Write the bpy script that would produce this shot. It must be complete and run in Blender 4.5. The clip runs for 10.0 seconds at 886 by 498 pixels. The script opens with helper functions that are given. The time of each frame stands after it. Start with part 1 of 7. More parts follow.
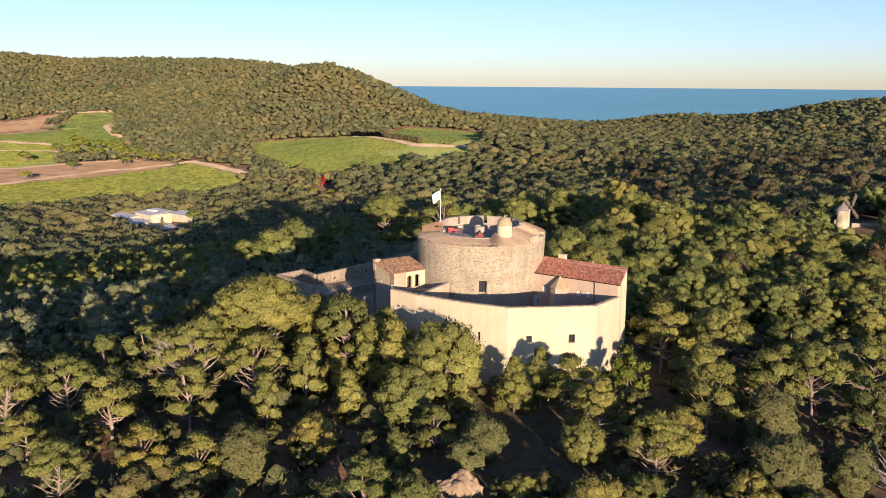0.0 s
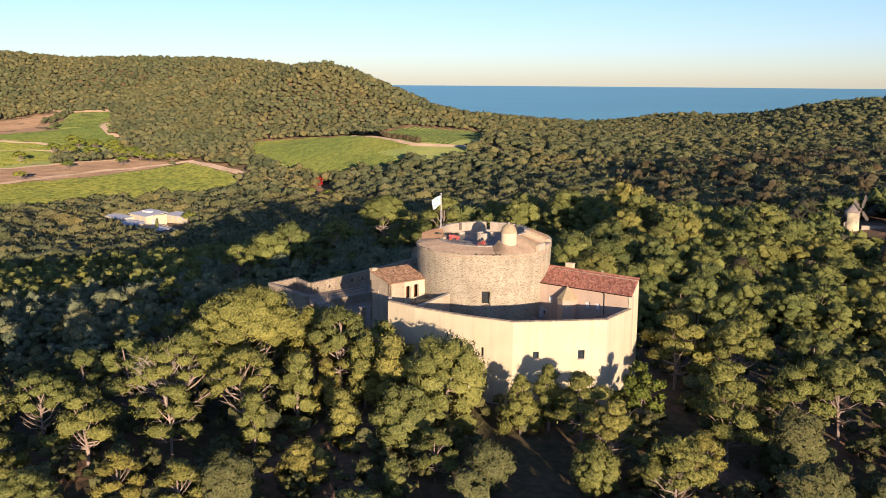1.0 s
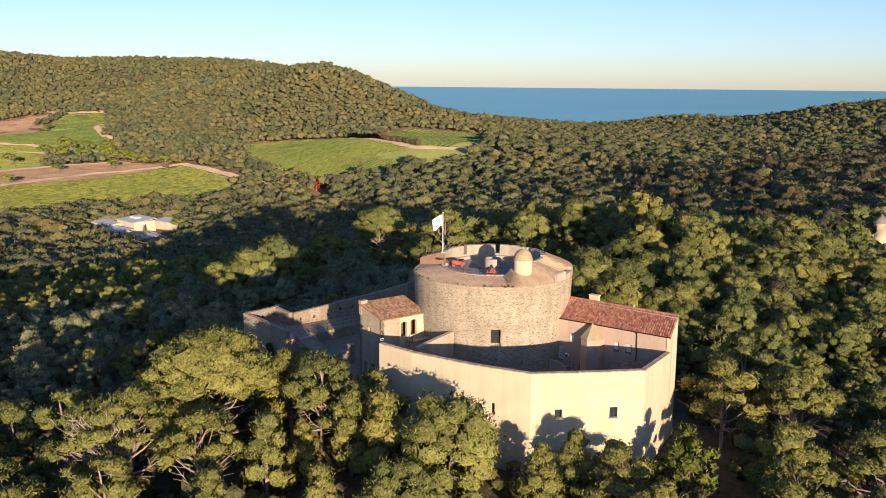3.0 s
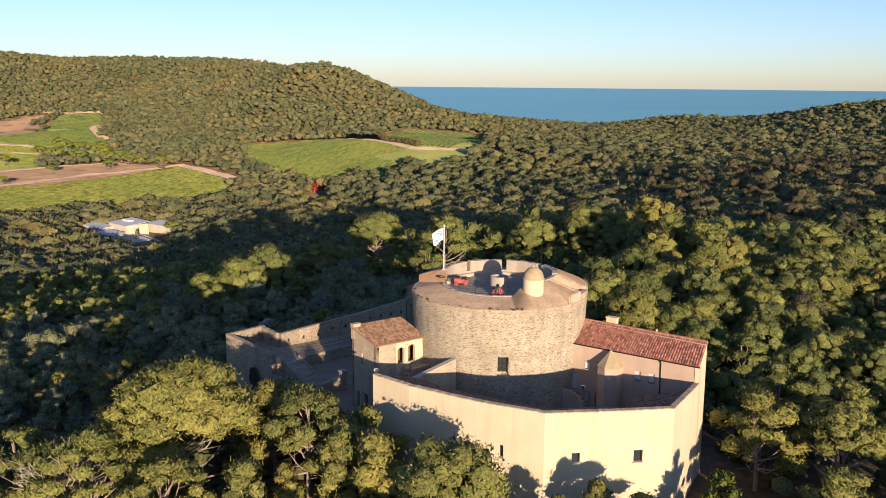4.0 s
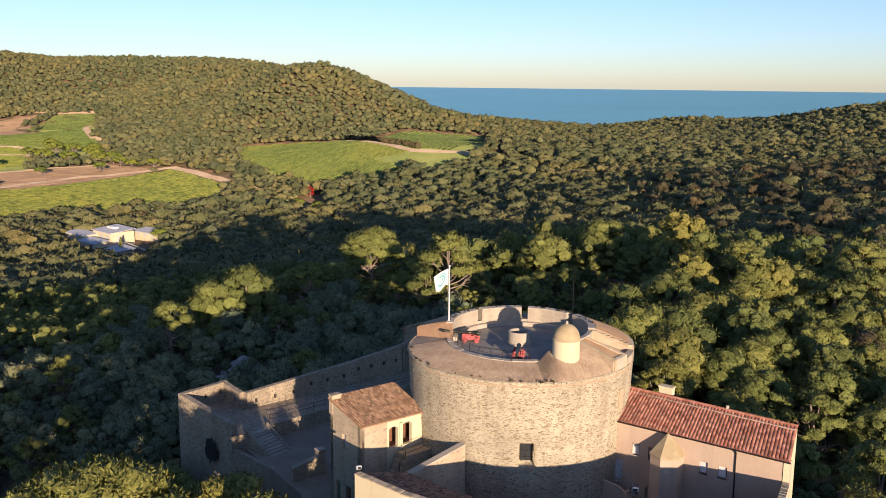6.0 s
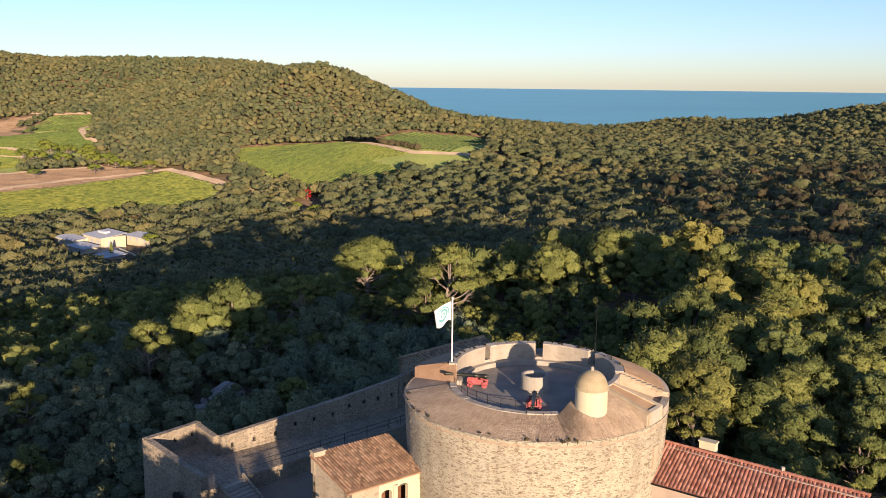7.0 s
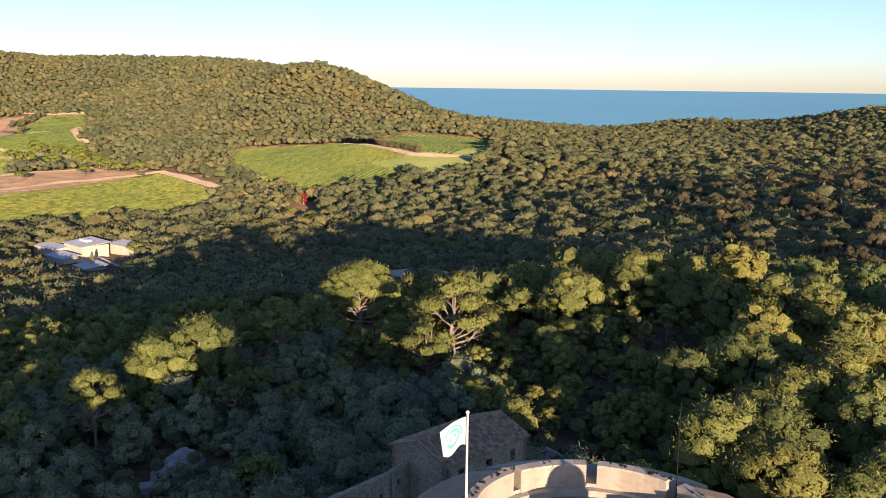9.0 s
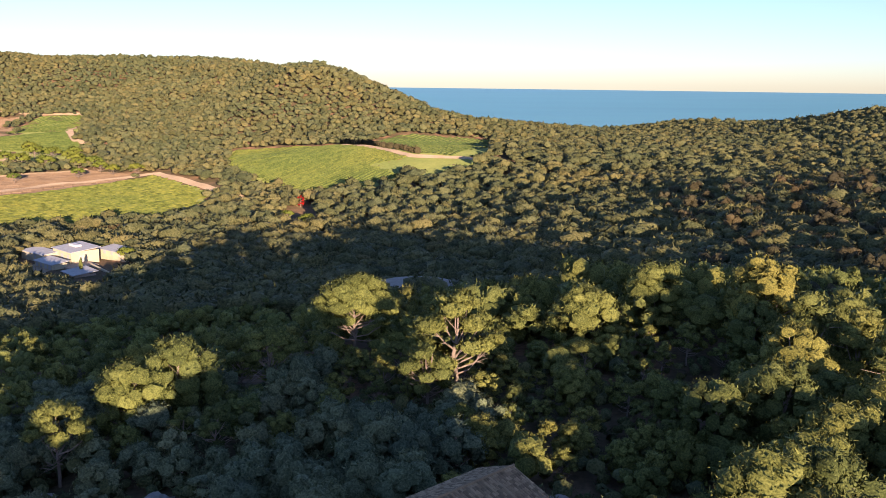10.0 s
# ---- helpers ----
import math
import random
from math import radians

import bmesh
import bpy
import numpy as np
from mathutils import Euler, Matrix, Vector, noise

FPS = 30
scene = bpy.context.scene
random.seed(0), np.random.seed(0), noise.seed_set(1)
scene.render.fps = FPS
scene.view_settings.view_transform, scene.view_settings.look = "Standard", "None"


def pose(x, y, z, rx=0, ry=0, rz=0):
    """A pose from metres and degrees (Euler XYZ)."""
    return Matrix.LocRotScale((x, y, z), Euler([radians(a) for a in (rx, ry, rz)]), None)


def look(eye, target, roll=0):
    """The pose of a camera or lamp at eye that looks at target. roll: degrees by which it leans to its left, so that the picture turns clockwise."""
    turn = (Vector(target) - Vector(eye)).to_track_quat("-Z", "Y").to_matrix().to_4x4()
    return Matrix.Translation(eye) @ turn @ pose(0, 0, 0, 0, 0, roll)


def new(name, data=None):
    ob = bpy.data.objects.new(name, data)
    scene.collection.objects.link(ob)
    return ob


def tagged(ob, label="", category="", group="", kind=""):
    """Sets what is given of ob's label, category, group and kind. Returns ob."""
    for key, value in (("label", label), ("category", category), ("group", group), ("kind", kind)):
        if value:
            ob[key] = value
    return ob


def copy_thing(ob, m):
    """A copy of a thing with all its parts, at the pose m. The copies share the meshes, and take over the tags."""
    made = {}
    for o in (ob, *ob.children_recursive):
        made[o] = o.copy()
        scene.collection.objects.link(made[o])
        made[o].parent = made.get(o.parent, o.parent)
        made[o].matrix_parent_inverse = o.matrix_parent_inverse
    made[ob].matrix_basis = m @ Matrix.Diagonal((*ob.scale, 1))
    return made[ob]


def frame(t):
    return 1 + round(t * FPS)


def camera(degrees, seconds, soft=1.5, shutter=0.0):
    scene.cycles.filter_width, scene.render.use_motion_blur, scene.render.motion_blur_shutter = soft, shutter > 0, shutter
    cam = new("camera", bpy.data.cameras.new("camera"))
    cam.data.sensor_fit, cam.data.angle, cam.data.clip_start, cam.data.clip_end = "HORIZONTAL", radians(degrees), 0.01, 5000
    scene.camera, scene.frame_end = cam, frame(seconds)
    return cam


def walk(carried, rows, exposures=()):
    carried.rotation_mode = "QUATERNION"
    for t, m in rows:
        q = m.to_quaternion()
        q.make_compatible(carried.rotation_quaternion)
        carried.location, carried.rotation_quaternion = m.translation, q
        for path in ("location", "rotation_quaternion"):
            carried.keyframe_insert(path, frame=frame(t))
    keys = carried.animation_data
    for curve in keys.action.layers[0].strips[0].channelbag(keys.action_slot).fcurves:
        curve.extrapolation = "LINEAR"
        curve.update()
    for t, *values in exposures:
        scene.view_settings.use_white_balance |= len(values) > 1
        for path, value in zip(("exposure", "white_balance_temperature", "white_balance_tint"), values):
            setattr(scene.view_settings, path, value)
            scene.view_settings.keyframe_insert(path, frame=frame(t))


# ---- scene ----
cam = camera(51.0, 10.0, soft=0.8)
PATH = [
    (0, (-5.127, -155.12, 34.258), (-5.126, -153.152, 33.903), 0.4),
    (0.5, (-5.202, -150.975, 34.257), (-5.199, -149.007, 33.901), 0.4),
    (1, (-5.366, -146.651, 34.206), (-5.363, -144.683, 33.849), 0.4),
    (1.5, (-5.501, -141.787, 34.205), (-5.498, -139.819, 33.847), 0.5),
    (2, (-5.614, -136.308, 34.106), (-5.609, -134.34, 33.75), 0.5),
    (2.5, (-5.627, -130.5, 33.996), (-5.624, -128.532, 33.642), 0.5),
    (4, (-5.851, -112.196, 33.803), (-5.847, -110.227, 33.449), 0.5),
    (4.5, (-5.979, -106.117, 33.811), (-5.975, -104.149, 33.456), 0.5),
    (5, (-6.089, -99.651, 33.761), (-6.086, -97.682, 33.408), 0.5),
    (5.5, (-6.196, -93.145, 33.746), (-6.193, -91.176, 33.393), 0.6),
    (7, (-6.486, -73.447, 33.793), (-6.482, -71.478, 33.441), 0.6),
    (7.5, (-6.574, -66.836, 33.823), (-6.571, -64.867, 33.473), 0.6),
    (8, (-6.748, -60.399, 33.888), (-6.745, -58.43, 33.537), 0.7),
    (8.5, (-6.875, -53.866, 33.974), (-6.871, -51.897, 33.623), 0.6),
    (9, (-7.018, -47.108, 33.966), (-7.015, -45.14, 33.614), 0.7),
    (9.5, (-7.138, -40.665, 34.073), (-7.134, -38.696, 33.721), 0.7),
    (10, (-7.322, -34.122, 34.015), (-7.318, -32.153, 33.663), 0.7),
]
walk(cam, [(t, look(eye, target, roll)) for t, eye, target, roll in PATH], [(0.0, 0.80, 6700, 34), (4.5, 0.74, 6750, 32), (7.5, 0.85, 6800, 32), (9.0, 1.03, 6900, 36), (10.0, 1.10, 6900, 37)])

# ---- sky and sun: late afternoon, sun low behind the viewer ----
SUN_EL, SUN_AZ = 7.3, 16.5
sun_dir = Vector((math.sin(radians(SUN_AZ)) * math.cos(radians(SUN_EL)), -math.cos(radians(SUN_AZ)) * math.cos(radians(SUN_EL)), math.sin(radians(SUN_EL))))
world = bpy.data.worlds.new("sky")
world.use_nodes = True
scene.world = world
wn = world.node_tree.nodes
sky = wn.new("ShaderNodeTexSky")
sky.sky_type, sky.sun_disc = "NISHITA", False
sky.sun_elevation, sky.sun_rotation = radians(SUN_EL), radians(180 - SUN_AZ)
sky.air_density, sky.dust_density, sky.ozone_density = 0.8, 0.25, 3.4
wn["Background"].inputs["Strength"].default_value = 0.134
world.node_tree.links.new(sky.outputs[0], wn["Background"].inputs["Color"])
sun = new("sun", bpy.data.lights.new("sun", "SUN"))
sun.data.energy, sun.data.angle, sun.data.color = 4.5, radians(0.5), (1.0, 0.88, 0.61)
sun.matrix_world = look(sun_dir * 100, (0, 0, 0))


# ---- materials ----
def nodes_of(name, rough=0.85, metal=0.0):
    m = bpy.data.materials.new(name)
    m.use_nodes = True
    nt = m.node_tree
    b = nt.nodes["Principled BSDF"]
    b.inputs["Roughness"].default_value = rough
    b.inputs["Metallic"].default_value = metal
    b.inputs["Diffuse Roughness"].default_value = 0.6 if rough >= 0.95 else 0.2
    b.inputs["Specular IOR Level"].default_value = 0.185
    return m, nt, b


def tex(nt, kind, scale, detail=4.0, coord=None, **more):
    n = nt.nodes.new(kind)
    n.inputs["Scale"].default_value = scale
    if "Detail" in n.inputs:
        n.inputs["Detail"].default_value = detail
    if coord is not None:
        nt.links.new(coord, n.inputs["Vector"])
    return n


def ramp(nt, value, stops):
    r = nt.nodes.new("ShaderNodeValToRGB")
    e = r.color_ramp.elements
    while len(e) < len(stops):
        e.new(0.5)
    for el, (p, c) in zip(e, stops):
        el.position, el.color = p, (*c, 1)
    nt.links.new(value, r.inputs["Fac"])
    return r.outputs["Color"]


def mixc(nt, fac, a, b, mode="MIX"):
    n = nt.nodes.new("ShaderNodeMix")
    n.data_type, n.blend_type = "RGBA", mode
    for key, v in ((0, fac), (6, a), (7, b)):
        if isinstance(v, (int, float)):
            n.inputs[key].default_value = v
        elif isinstance(v, tuple):
            n.inputs[key].default_value = (*v, 1)
        else:
            nt.links.new(v, n.inputs[key])
    return n.outputs[2]


def bumped(nt, b, height, strength, distance):
    n = nt.nodes.new("ShaderNodeBump")
    n.inputs["Strength"].default_value, n.inputs["Distance"].default_value = strength, distance
    nt.links.new(height, n.inputs["Height"])
    nt.links.new(n.outputs["Normal"], b.inputs["Normal"])


def place(nt, scale=(1, 1, 1), kind="Object"):
    c = nt.nodes.new("ShaderNodeTexCoord")
    mp = nt.nodes.new("ShaderNodeMapping")
    mp.inputs["Scale"].default_value = scale
    nt.links.new(c.outputs[kind], mp.inputs["Vector"])
    return mp.outputs["Vector"]


def plain(name, c1, c2, scale=2.0, rough=0.85, metal=0.0, bump=0.25, dist=0.03, fine=14.0, vary=0.0, stretch=(1, 1, 1), island=False):
    """Two tones by a coarse noise, a fine grain over them, relief, and a tone of its own for each object or island."""
    m, nt, b = nodes_of(name, rough, metal)
    co = place(nt, stretch)
    n1, n2 = tex(nt, "ShaderNodeTexNoise", scale, 5, co), tex(nt, "ShaderNodeTexNoise", scale * fine, 3, co)
    col = ramp(nt, n1.outputs["Fac"], [(0.3, c1), (0.7, c2)])
    col = mixc(nt, 0.35, col, ramp(nt, n2.outputs["Fac"], [(0.3, (0.55, 0.55, 0.55)), (0.7, (1.25, 1.25, 1.25))]), "MULTIPLY")
    if vary:
        if island:
            rnd = nt.nodes.new("ShaderNodeNewGeometry").outputs["Random Per Island"]
        else:
            rnd = nt.nodes.new("ShaderNodeObjectInfo").outputs["Random"]
        col = mixc(nt, 1.0, col, ramp(nt, rnd, [(0.0, (1 - vary,) * 3), (1.0, (1 + vary,) * 3)]), "MULTIPLY")
    nt.links.new(col, b.inputs["Base Color"])
    bumped(nt, b, n2.outputs["Fac"], bump, dist)
    return m


def rubble(name, mortar, stone, stone2, cover=0.5, scale=2.6, squash=2.0, bump=0.5):
    """Rubble masonry under worn render: irregular flat stones, more or less covered."""
    m, nt, b = nodes_of(name, 0.92)
    co = place(nt, (1, 1, squash))
    warp = tex(nt, "ShaderNodeTexNoise", 1.3, 3, co)
    v = tex(nt, "ShaderNodeTexVoronoi", scale, 0, None)
    add = nt.nodes.new("ShaderNodeVectorMath")
    add.operation = "MULTIPLY_ADD"
    nt.links.new(warp.outputs["Color"], add.inputs[0])
    add.inputs[1].default_value = (0.35, 0.35, 0.35)
    nt.links.new(co, add.inputs[2])
    nt.links.new(add.outputs[0], v.inputs["Vector"])
    edge = tex(nt, "ShaderNodeTexVoronoi", scale, 0, None)
    edge.feature = "DISTANCE_TO_EDGE"
    nt.links.new(add.outputs[0], edge.inputs["Vector"])
    tone = mixc(nt, v.outputs["Color"], stone, stone2)
    big = tex(nt, "ShaderNodeTexNoise", 0.22, 5, co)
    mask = nt.nodes.new("ShaderNodeMath")
    mask.operation = "MULTIPLY"
    nt.links.new(ramp(nt, edge.outputs["Distance"], [(0.06, (0, 0, 0)), (0.16, (1, 1, 1))]), mask.inputs[0])
    pick = ramp(nt, v.outputs["Color"], [(cover, (0, 0, 0)), (min(cover + 0.12, 1.0), (1, 1, 1))])
    nt.links.new(pick, mask.inputs[1])
    base = mixc(nt, ramp(nt, big.outputs["Fac"], [(0.35, (0, 0, 0)), (0.65, (1, 1, 1))]), mortar, tuple(c * 0.84 for c in mortar))
    fine = tex(nt, "ShaderNodeTexNoise", 22, 3, co)
    col = mixc(nt, mask.outputs[0], base, tone)
    col = mixc(nt, 0.4, col, ramp(nt, fine.outputs["Fac"], [(0.3, (0.6, 0.6, 0.6)), (0.7, (1.2, 1.2, 1.2))]), "MULTIPLY")
    streak = tex(nt, "ShaderNodeTexNoise", 0.9, 4, place(nt, (1, 1, 0.12)))
    col = mixc(nt, 0.45, col, ramp(nt, streak.outputs["Fac"], [(0.35, (0.72, 0.70, 0.68)), (0.6, (1.08, 1.08, 1.08))]), "MULTIPLY")
    nt.links.new(col, b.inputs["Base Color"])
    bumped(nt, b, edge.outputs["Distance"], bump, 0.08)
    return m


def render_coat(name, c1, c2, stain):
    """Smooth lime render: broad patches, faint vertical run-off stains, fine grain."""
    m, nt, b = nodes_of(name, 0.9)
    co = place(nt)
    n1 = tex(nt, "ShaderNodeTexNoise", 0.35, 6, co)
    n2 = tex(nt, "ShaderNodeTexNoise", 9, 4, co)
    st = tex(nt, "ShaderNodeTexNoise", 1.1, 4, place(nt, (1, 1, 0.07)))
    col = ramp(nt, n1.outputs["Fac"], [(0.32, c1), (0.68, c2)])
    col = mixc(nt, ramp(nt, st.outputs["Fac"], [(0.5, (0, 0, 0)), (0.8, (0.5, 0.5, 0.5))]), col, stain)
    col = mixc(nt, 0.25, col, ramp(nt, n2.outputs["Fac"], [(0.3, (0.7, 0.7, 0.7)), (0.7, (1.15, 1.15, 1.15))]), "MULTIPLY")
    nt.links.new(col, b.inputs["Base Color"])
    bumped(nt, b, n2.outputs["Fac"], 0.2, 0.03)
    return m


def foliage(name, dark, light, glow=0.2, grain=4.0, odd=(1.12, 1.02, 0.92), relief=0.55):
    """Leaves: a tone for each tree, another for each spray, and a fine mottling."""
    m, nt, b = nodes_of(name, 0.7)
    b.inputs["Specular IOR Level"].default_value = 0.12
    b.inputs["Diffuse Roughness"].default_value = 0.6
    geo = nt.nodes.new("ShaderNodeNewGeometry")
    info = nt.nodes.new("ShaderNodeObjectInfo")
    att = nt.nodes.new("ShaderNodeAttribute")
    att.attribute_name = "tree_tone"

    def math_(op, a, c):
        n = nt.nodes.new("ShaderNodeMath")
        n.operation = op
        for i, v in enumerate((a, c)):
            if isinstance(v, (int, float)):
                n.inputs[i].default_value = v
            else:
                nt.links.new(v, n.inputs[i])
        return n.outputs[0]

    tree = math_("FRACT", math_("ADD", info.outputs["Random"], att.outputs["Fac"]), 0)
    n2 = tex(nt, "ShaderNodeTexNoise", grain, 4, geo.outputs["Position"])
    spray = math_("ADD", math_("MULTIPLY", geo.outputs["Random Per Island"], 0.22), math_("MULTIPLY", n2.outputs["Fac"], 1.0))
    col = ramp(nt, spray, [(0.40, tuple(c * 0.62 for c in dark)), (0.55, dark), (0.80, light)])
    col = mixc(nt, 1.0, col, ramp(nt, tree, [(0.0, (0.72, 0.80, 0.84)), (0.35, (0.95, 1.0, 0.95)), (0.8, (1.12, 1.08, 0.98)), (0.93, (1.2, 1.1, 0.95)), (0.97, odd)]), "MULTIPLY")
    broad = tex(nt, "ShaderNodeTexNoise", 0.009, 3, geo.outputs["Position"])
    col = mixc(nt, 1.0, col, ramp(nt, broad.outputs["Fac"], [(0.36, (0.86, 0.92, 0.95)), (0.5, (1.0, 1.0, 1.0)), (0.64, (1.14, 1.05, 1.0))]), "MULTIPLY")
    nt.links.new(col, b.inputs["Base Color"])
    bumped(nt, b, n2.outputs["Fac"], relief, 1.0 / grain)
    tr = nt.nodes.new("ShaderNodeBsdfTranslucent")
    nt.links.new(col, tr.inputs["Color"])
    mx = nt.nodes.new("ShaderNodeMixShader")
    mx.inputs[0].default_value = glow
    nt.links.new(b.outputs[0], mx.inputs[1])
    nt.links.new(tr.outputs[0], mx.inputs[2])
    nt.links.new(mx.outputs[0], nt.nodes["Material Output"].inputs["Surface"])
    return m


M_TOWER = rubble("tower_masonry", (0.475, 0.418, 0.30), (0.125, 0.098, 0.068), (0.35, 0.293, 0.208), 0.46, 4.2, 2.3, 0.8)
M_RUBBLE = rubble("rampart_masonry", (0.42, 0.345, 0.245), (0.11, 0.09, 0.065), (0.32, 0.26, 0.185), 0.30, 3.4, 1.8, 1.0)
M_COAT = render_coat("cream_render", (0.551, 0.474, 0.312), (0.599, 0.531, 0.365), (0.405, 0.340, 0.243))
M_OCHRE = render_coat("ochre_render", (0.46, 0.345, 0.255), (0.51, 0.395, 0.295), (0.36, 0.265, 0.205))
M_HUTCOAT = rubble("hut_masonry", (0.454, 0.373, 0.259), (0.259, 0.203, 0.146), (0.365, 0.292, 0.203), 0.55, 2.4, 1.8, 0.4)
M_ASHLAR = rubble("ashlar", (0.437, 0.373, 0.283), (0.324, 0.267, 0.203), (0.405, 0.340, 0.251), 0.45, 1.3, 1.9, 0.3)
M_STONE = plain("dressed_stone", (0.373, 0.324, 0.251), (0.454, 0.397, 0.316), 1.2, 0.9, vary=0.12)
M_DARKSTONE = plain("dark_stone", (0.203, 0.158, 0.109), (0.308, 0.243, 0.166), 3.0, 0.95, vary=0.25)
M_FACING = plain("facing_stone", (0.203, 0.158, 0.109), (0.324, 0.259, 0.178), 3.0, 0.95, vary=0.3, island=True)
M_TILE = plain("red_clay_tile", (0.32, 0.115, 0.075), (0.48, 0.235, 0.165), 1.6, 0.85, vary=0.42, island=True)
M_TILE_BROWN = plain("brown_clay_tile", (0.243, 0.121, 0.073), (0.356, 0.203, 0.126), 1.6, 0.88, vary=0.45, island=True)
M_TILE_OLD = plain("pale_clay_tile", (0.308, 0.170, 0.097), (0.421, 0.267, 0.162), 1.6, 0.88, vary=0.4, island=True)
M_TILE_GREY = plain("weathered_tile", (0.308, 0.203, 0.121), (0.421, 0.292, 0.182), 1.6, 0.9, vary=0.4, island=True)
M_BRICK = plain("weathered_brick", (0.36, 0.26, 0.175), (0.46, 0.35, 0.24), 0.9, 0.95, vary=0.16, island=True)
M_COPING = plain("worn_coping", (0.40, 0.315, 0.205), (0.49, 0.40, 0.275), 1.4, 0.92, vary=0.22)
M_ORANGE = plain("orange_brick_paving", (0.43, 0.265, 0.14), (0.52, 0.335, 0.19), 1.1, 0.9)
M_SANDSTEP = plain("sandy_brick_paving", (0.40, 0.30, 0.20), (0.48, 0.375, 0.26), 1.1, 0.9)
M_TERRA = plain("terracotta_paving", (0.373, 0.219, 0.130), (0.454, 0.292, 0.178), 1.3, 0.9)
M_FLAG = plain("white_flag_cloth", (0.632, 0.632, 0.616), (0.680, 0.680, 0.664), 3, 0.8, bump=0.05)
M_TEAL = plain("teal_print", (0.097, 0.324, 0.324), (0.146, 0.381, 0.373), 3, 0.8, bump=0.02)
M_PAVE = plain("grey_paving", (0.25, 0.225, 0.185), (0.33, 0.295, 0.24), 0.7, 0.9)
M_COURT = plain("court_gravel", (0.275, 0.203, 0.142), (0.356, 0.275, 0.198), 0.5, 0.95)
M_IRON = plain("dark_iron", (0.024, 0.024, 0.024), (0.049, 0.045, 0.041), 4, 0.5, 0.6, bump=0.1)
M_BRONZE = plain("gun_iron", (0.041, 0.045, 0.036), (0.073, 0.073, 0.057), 4, 0.45, 0.7, bump=0.1)
M_RED = plain("faded_red_paint", (0.36, 0.07, 0.065), (0.46, 0.13, 0.12), 3, 0.6, bump=0.1)
M_WHITE = plain("white_paint", (0.583, 0.575, 0.551), (0.664, 0.656, 0.632), 2, 0.6, bump=0.05)
M_DOME = plain("dome_render", (0.356, 0.275, 0.154), (0.454, 0.373, 0.235), 1.0, 0.9)
# near-black that paints the shade inside openings onto shallow plates
M_OPENING_SHADE = plain("opening_shade", (0.024, 0.023, 0.020), (0.041, 0.036, 0.032), 1, 0.9)
M_WOOD = plain("brown_timber", (0.162, 0.073, 0.041), (0.243, 0.113, 0.065), 1.4, 0.75, stretch=(1, 1, 6))
M_GREEN_DOOR = plain("green_door_paint", (0.097, 0.211, 0.162), (0.130, 0.267, 0.211), 2, 0.6)
M_BARK = plain("pine_bark", (0.219, 0.162, 0.126), (0.365, 0.292, 0.235), 1.5, 0.95, bump=0.6, stretch=(1, 1, 0.3), vary=0.2)
M_DEADWOOD = plain("bare_branch", (0.259, 0.219, 0.186), (0.373, 0.324, 0.283), 2, 0.95, vary=0.15)
M_ROCK = plain("pale_rock", (0.292, 0.267, 0.235), (0.421, 0.389, 0.340), 0.6, 0.95, bump=0.7, dist=0.2)
M_WARMROCK = plain("ochre_rock", (0.275, 0.194, 0.121), (0.405, 0.308, 0.203), 0.6, 0.95, bump=0.7, dist=0.2)
M_CONCRETE = plain("grey_concrete", (0.340, 0.300, 0.251), (0.421, 0.373, 0.316), 0.25, 0.9)
M_ZINC = plain("pale_metal_roof", (0.40, 0.40, 0.40), (0.50, 0.50, 0.49), 0.3, 0.6, 0.0)
M_GLASS = plain("window_glass", (0.024, 0.032, 0.041), (0.041, 0.049, 0.057), 2, 0.08, bump=0.0)
M_SOIL = plain("bare_soil", (0.24, 0.155, 0.09), (0.34, 0.23, 0.14), 0.06, 0.95, bump=1.0, dist=0.6)
M_TRACK = plain("dirt_track", (0.42, 0.30, 0.19), (0.52, 0.385, 0.255), 0.08, 0.95, bump=1.0, dist=0.5)
M_VINE = foliage("vine_leaves", (0.135, 0.18, 0.045), (0.22, 0.25, 0.06), 0.15, 0.6)
M_VINE_GOLD = foliage("yellowing_vine_leaves", (0.18, 0.20, 0.045), (0.29, 0.28, 0.06), 0.15, 0.25)
M_GRASS = plain("field_grass", (0.19, 0.23, 0.06), (0.27, 0.29, 0.08), 0.03, 0.95, bump=1.0, dist=0.6)
M_PINE = foliage("pine_needles", (0.150, 0.164, 0.048), (0.305, 0.306, 0.09))
M_OAK = foliage("oak_leaves", (0.09, 0.102, 0.042), (0.18, 0.182, 0.078))
M_PINE_FAR = foliage("pine_canopy", (0.108, 0.114, 0.050), (0.21, 0.202, 0.095), 0.15, 1.3)
M_RIDGE = foliage("dark_canopy", (0.105, 0.11, 0.047), (0.21, 0.20, 0.088), 0.15, 1.3)
M_OLIVE = foliage("olive_leaves", (0.16, 0.185, 0.10), (0.30, 0.325, 0.185))
M_BRIGHT = foliage("bright_leaves", (0.13, 0.165, 0.03), (0.24, 0.26, 0.05))
M_REDLEAF = foliage("red_leaves", (0.40, 0.02, 0.015), (0.55, 0.04, 0.03))
M_DRY = foliage("brown_foliage", (0.075, 0.065, 0.035), (0.16, 0.13, 0.075))


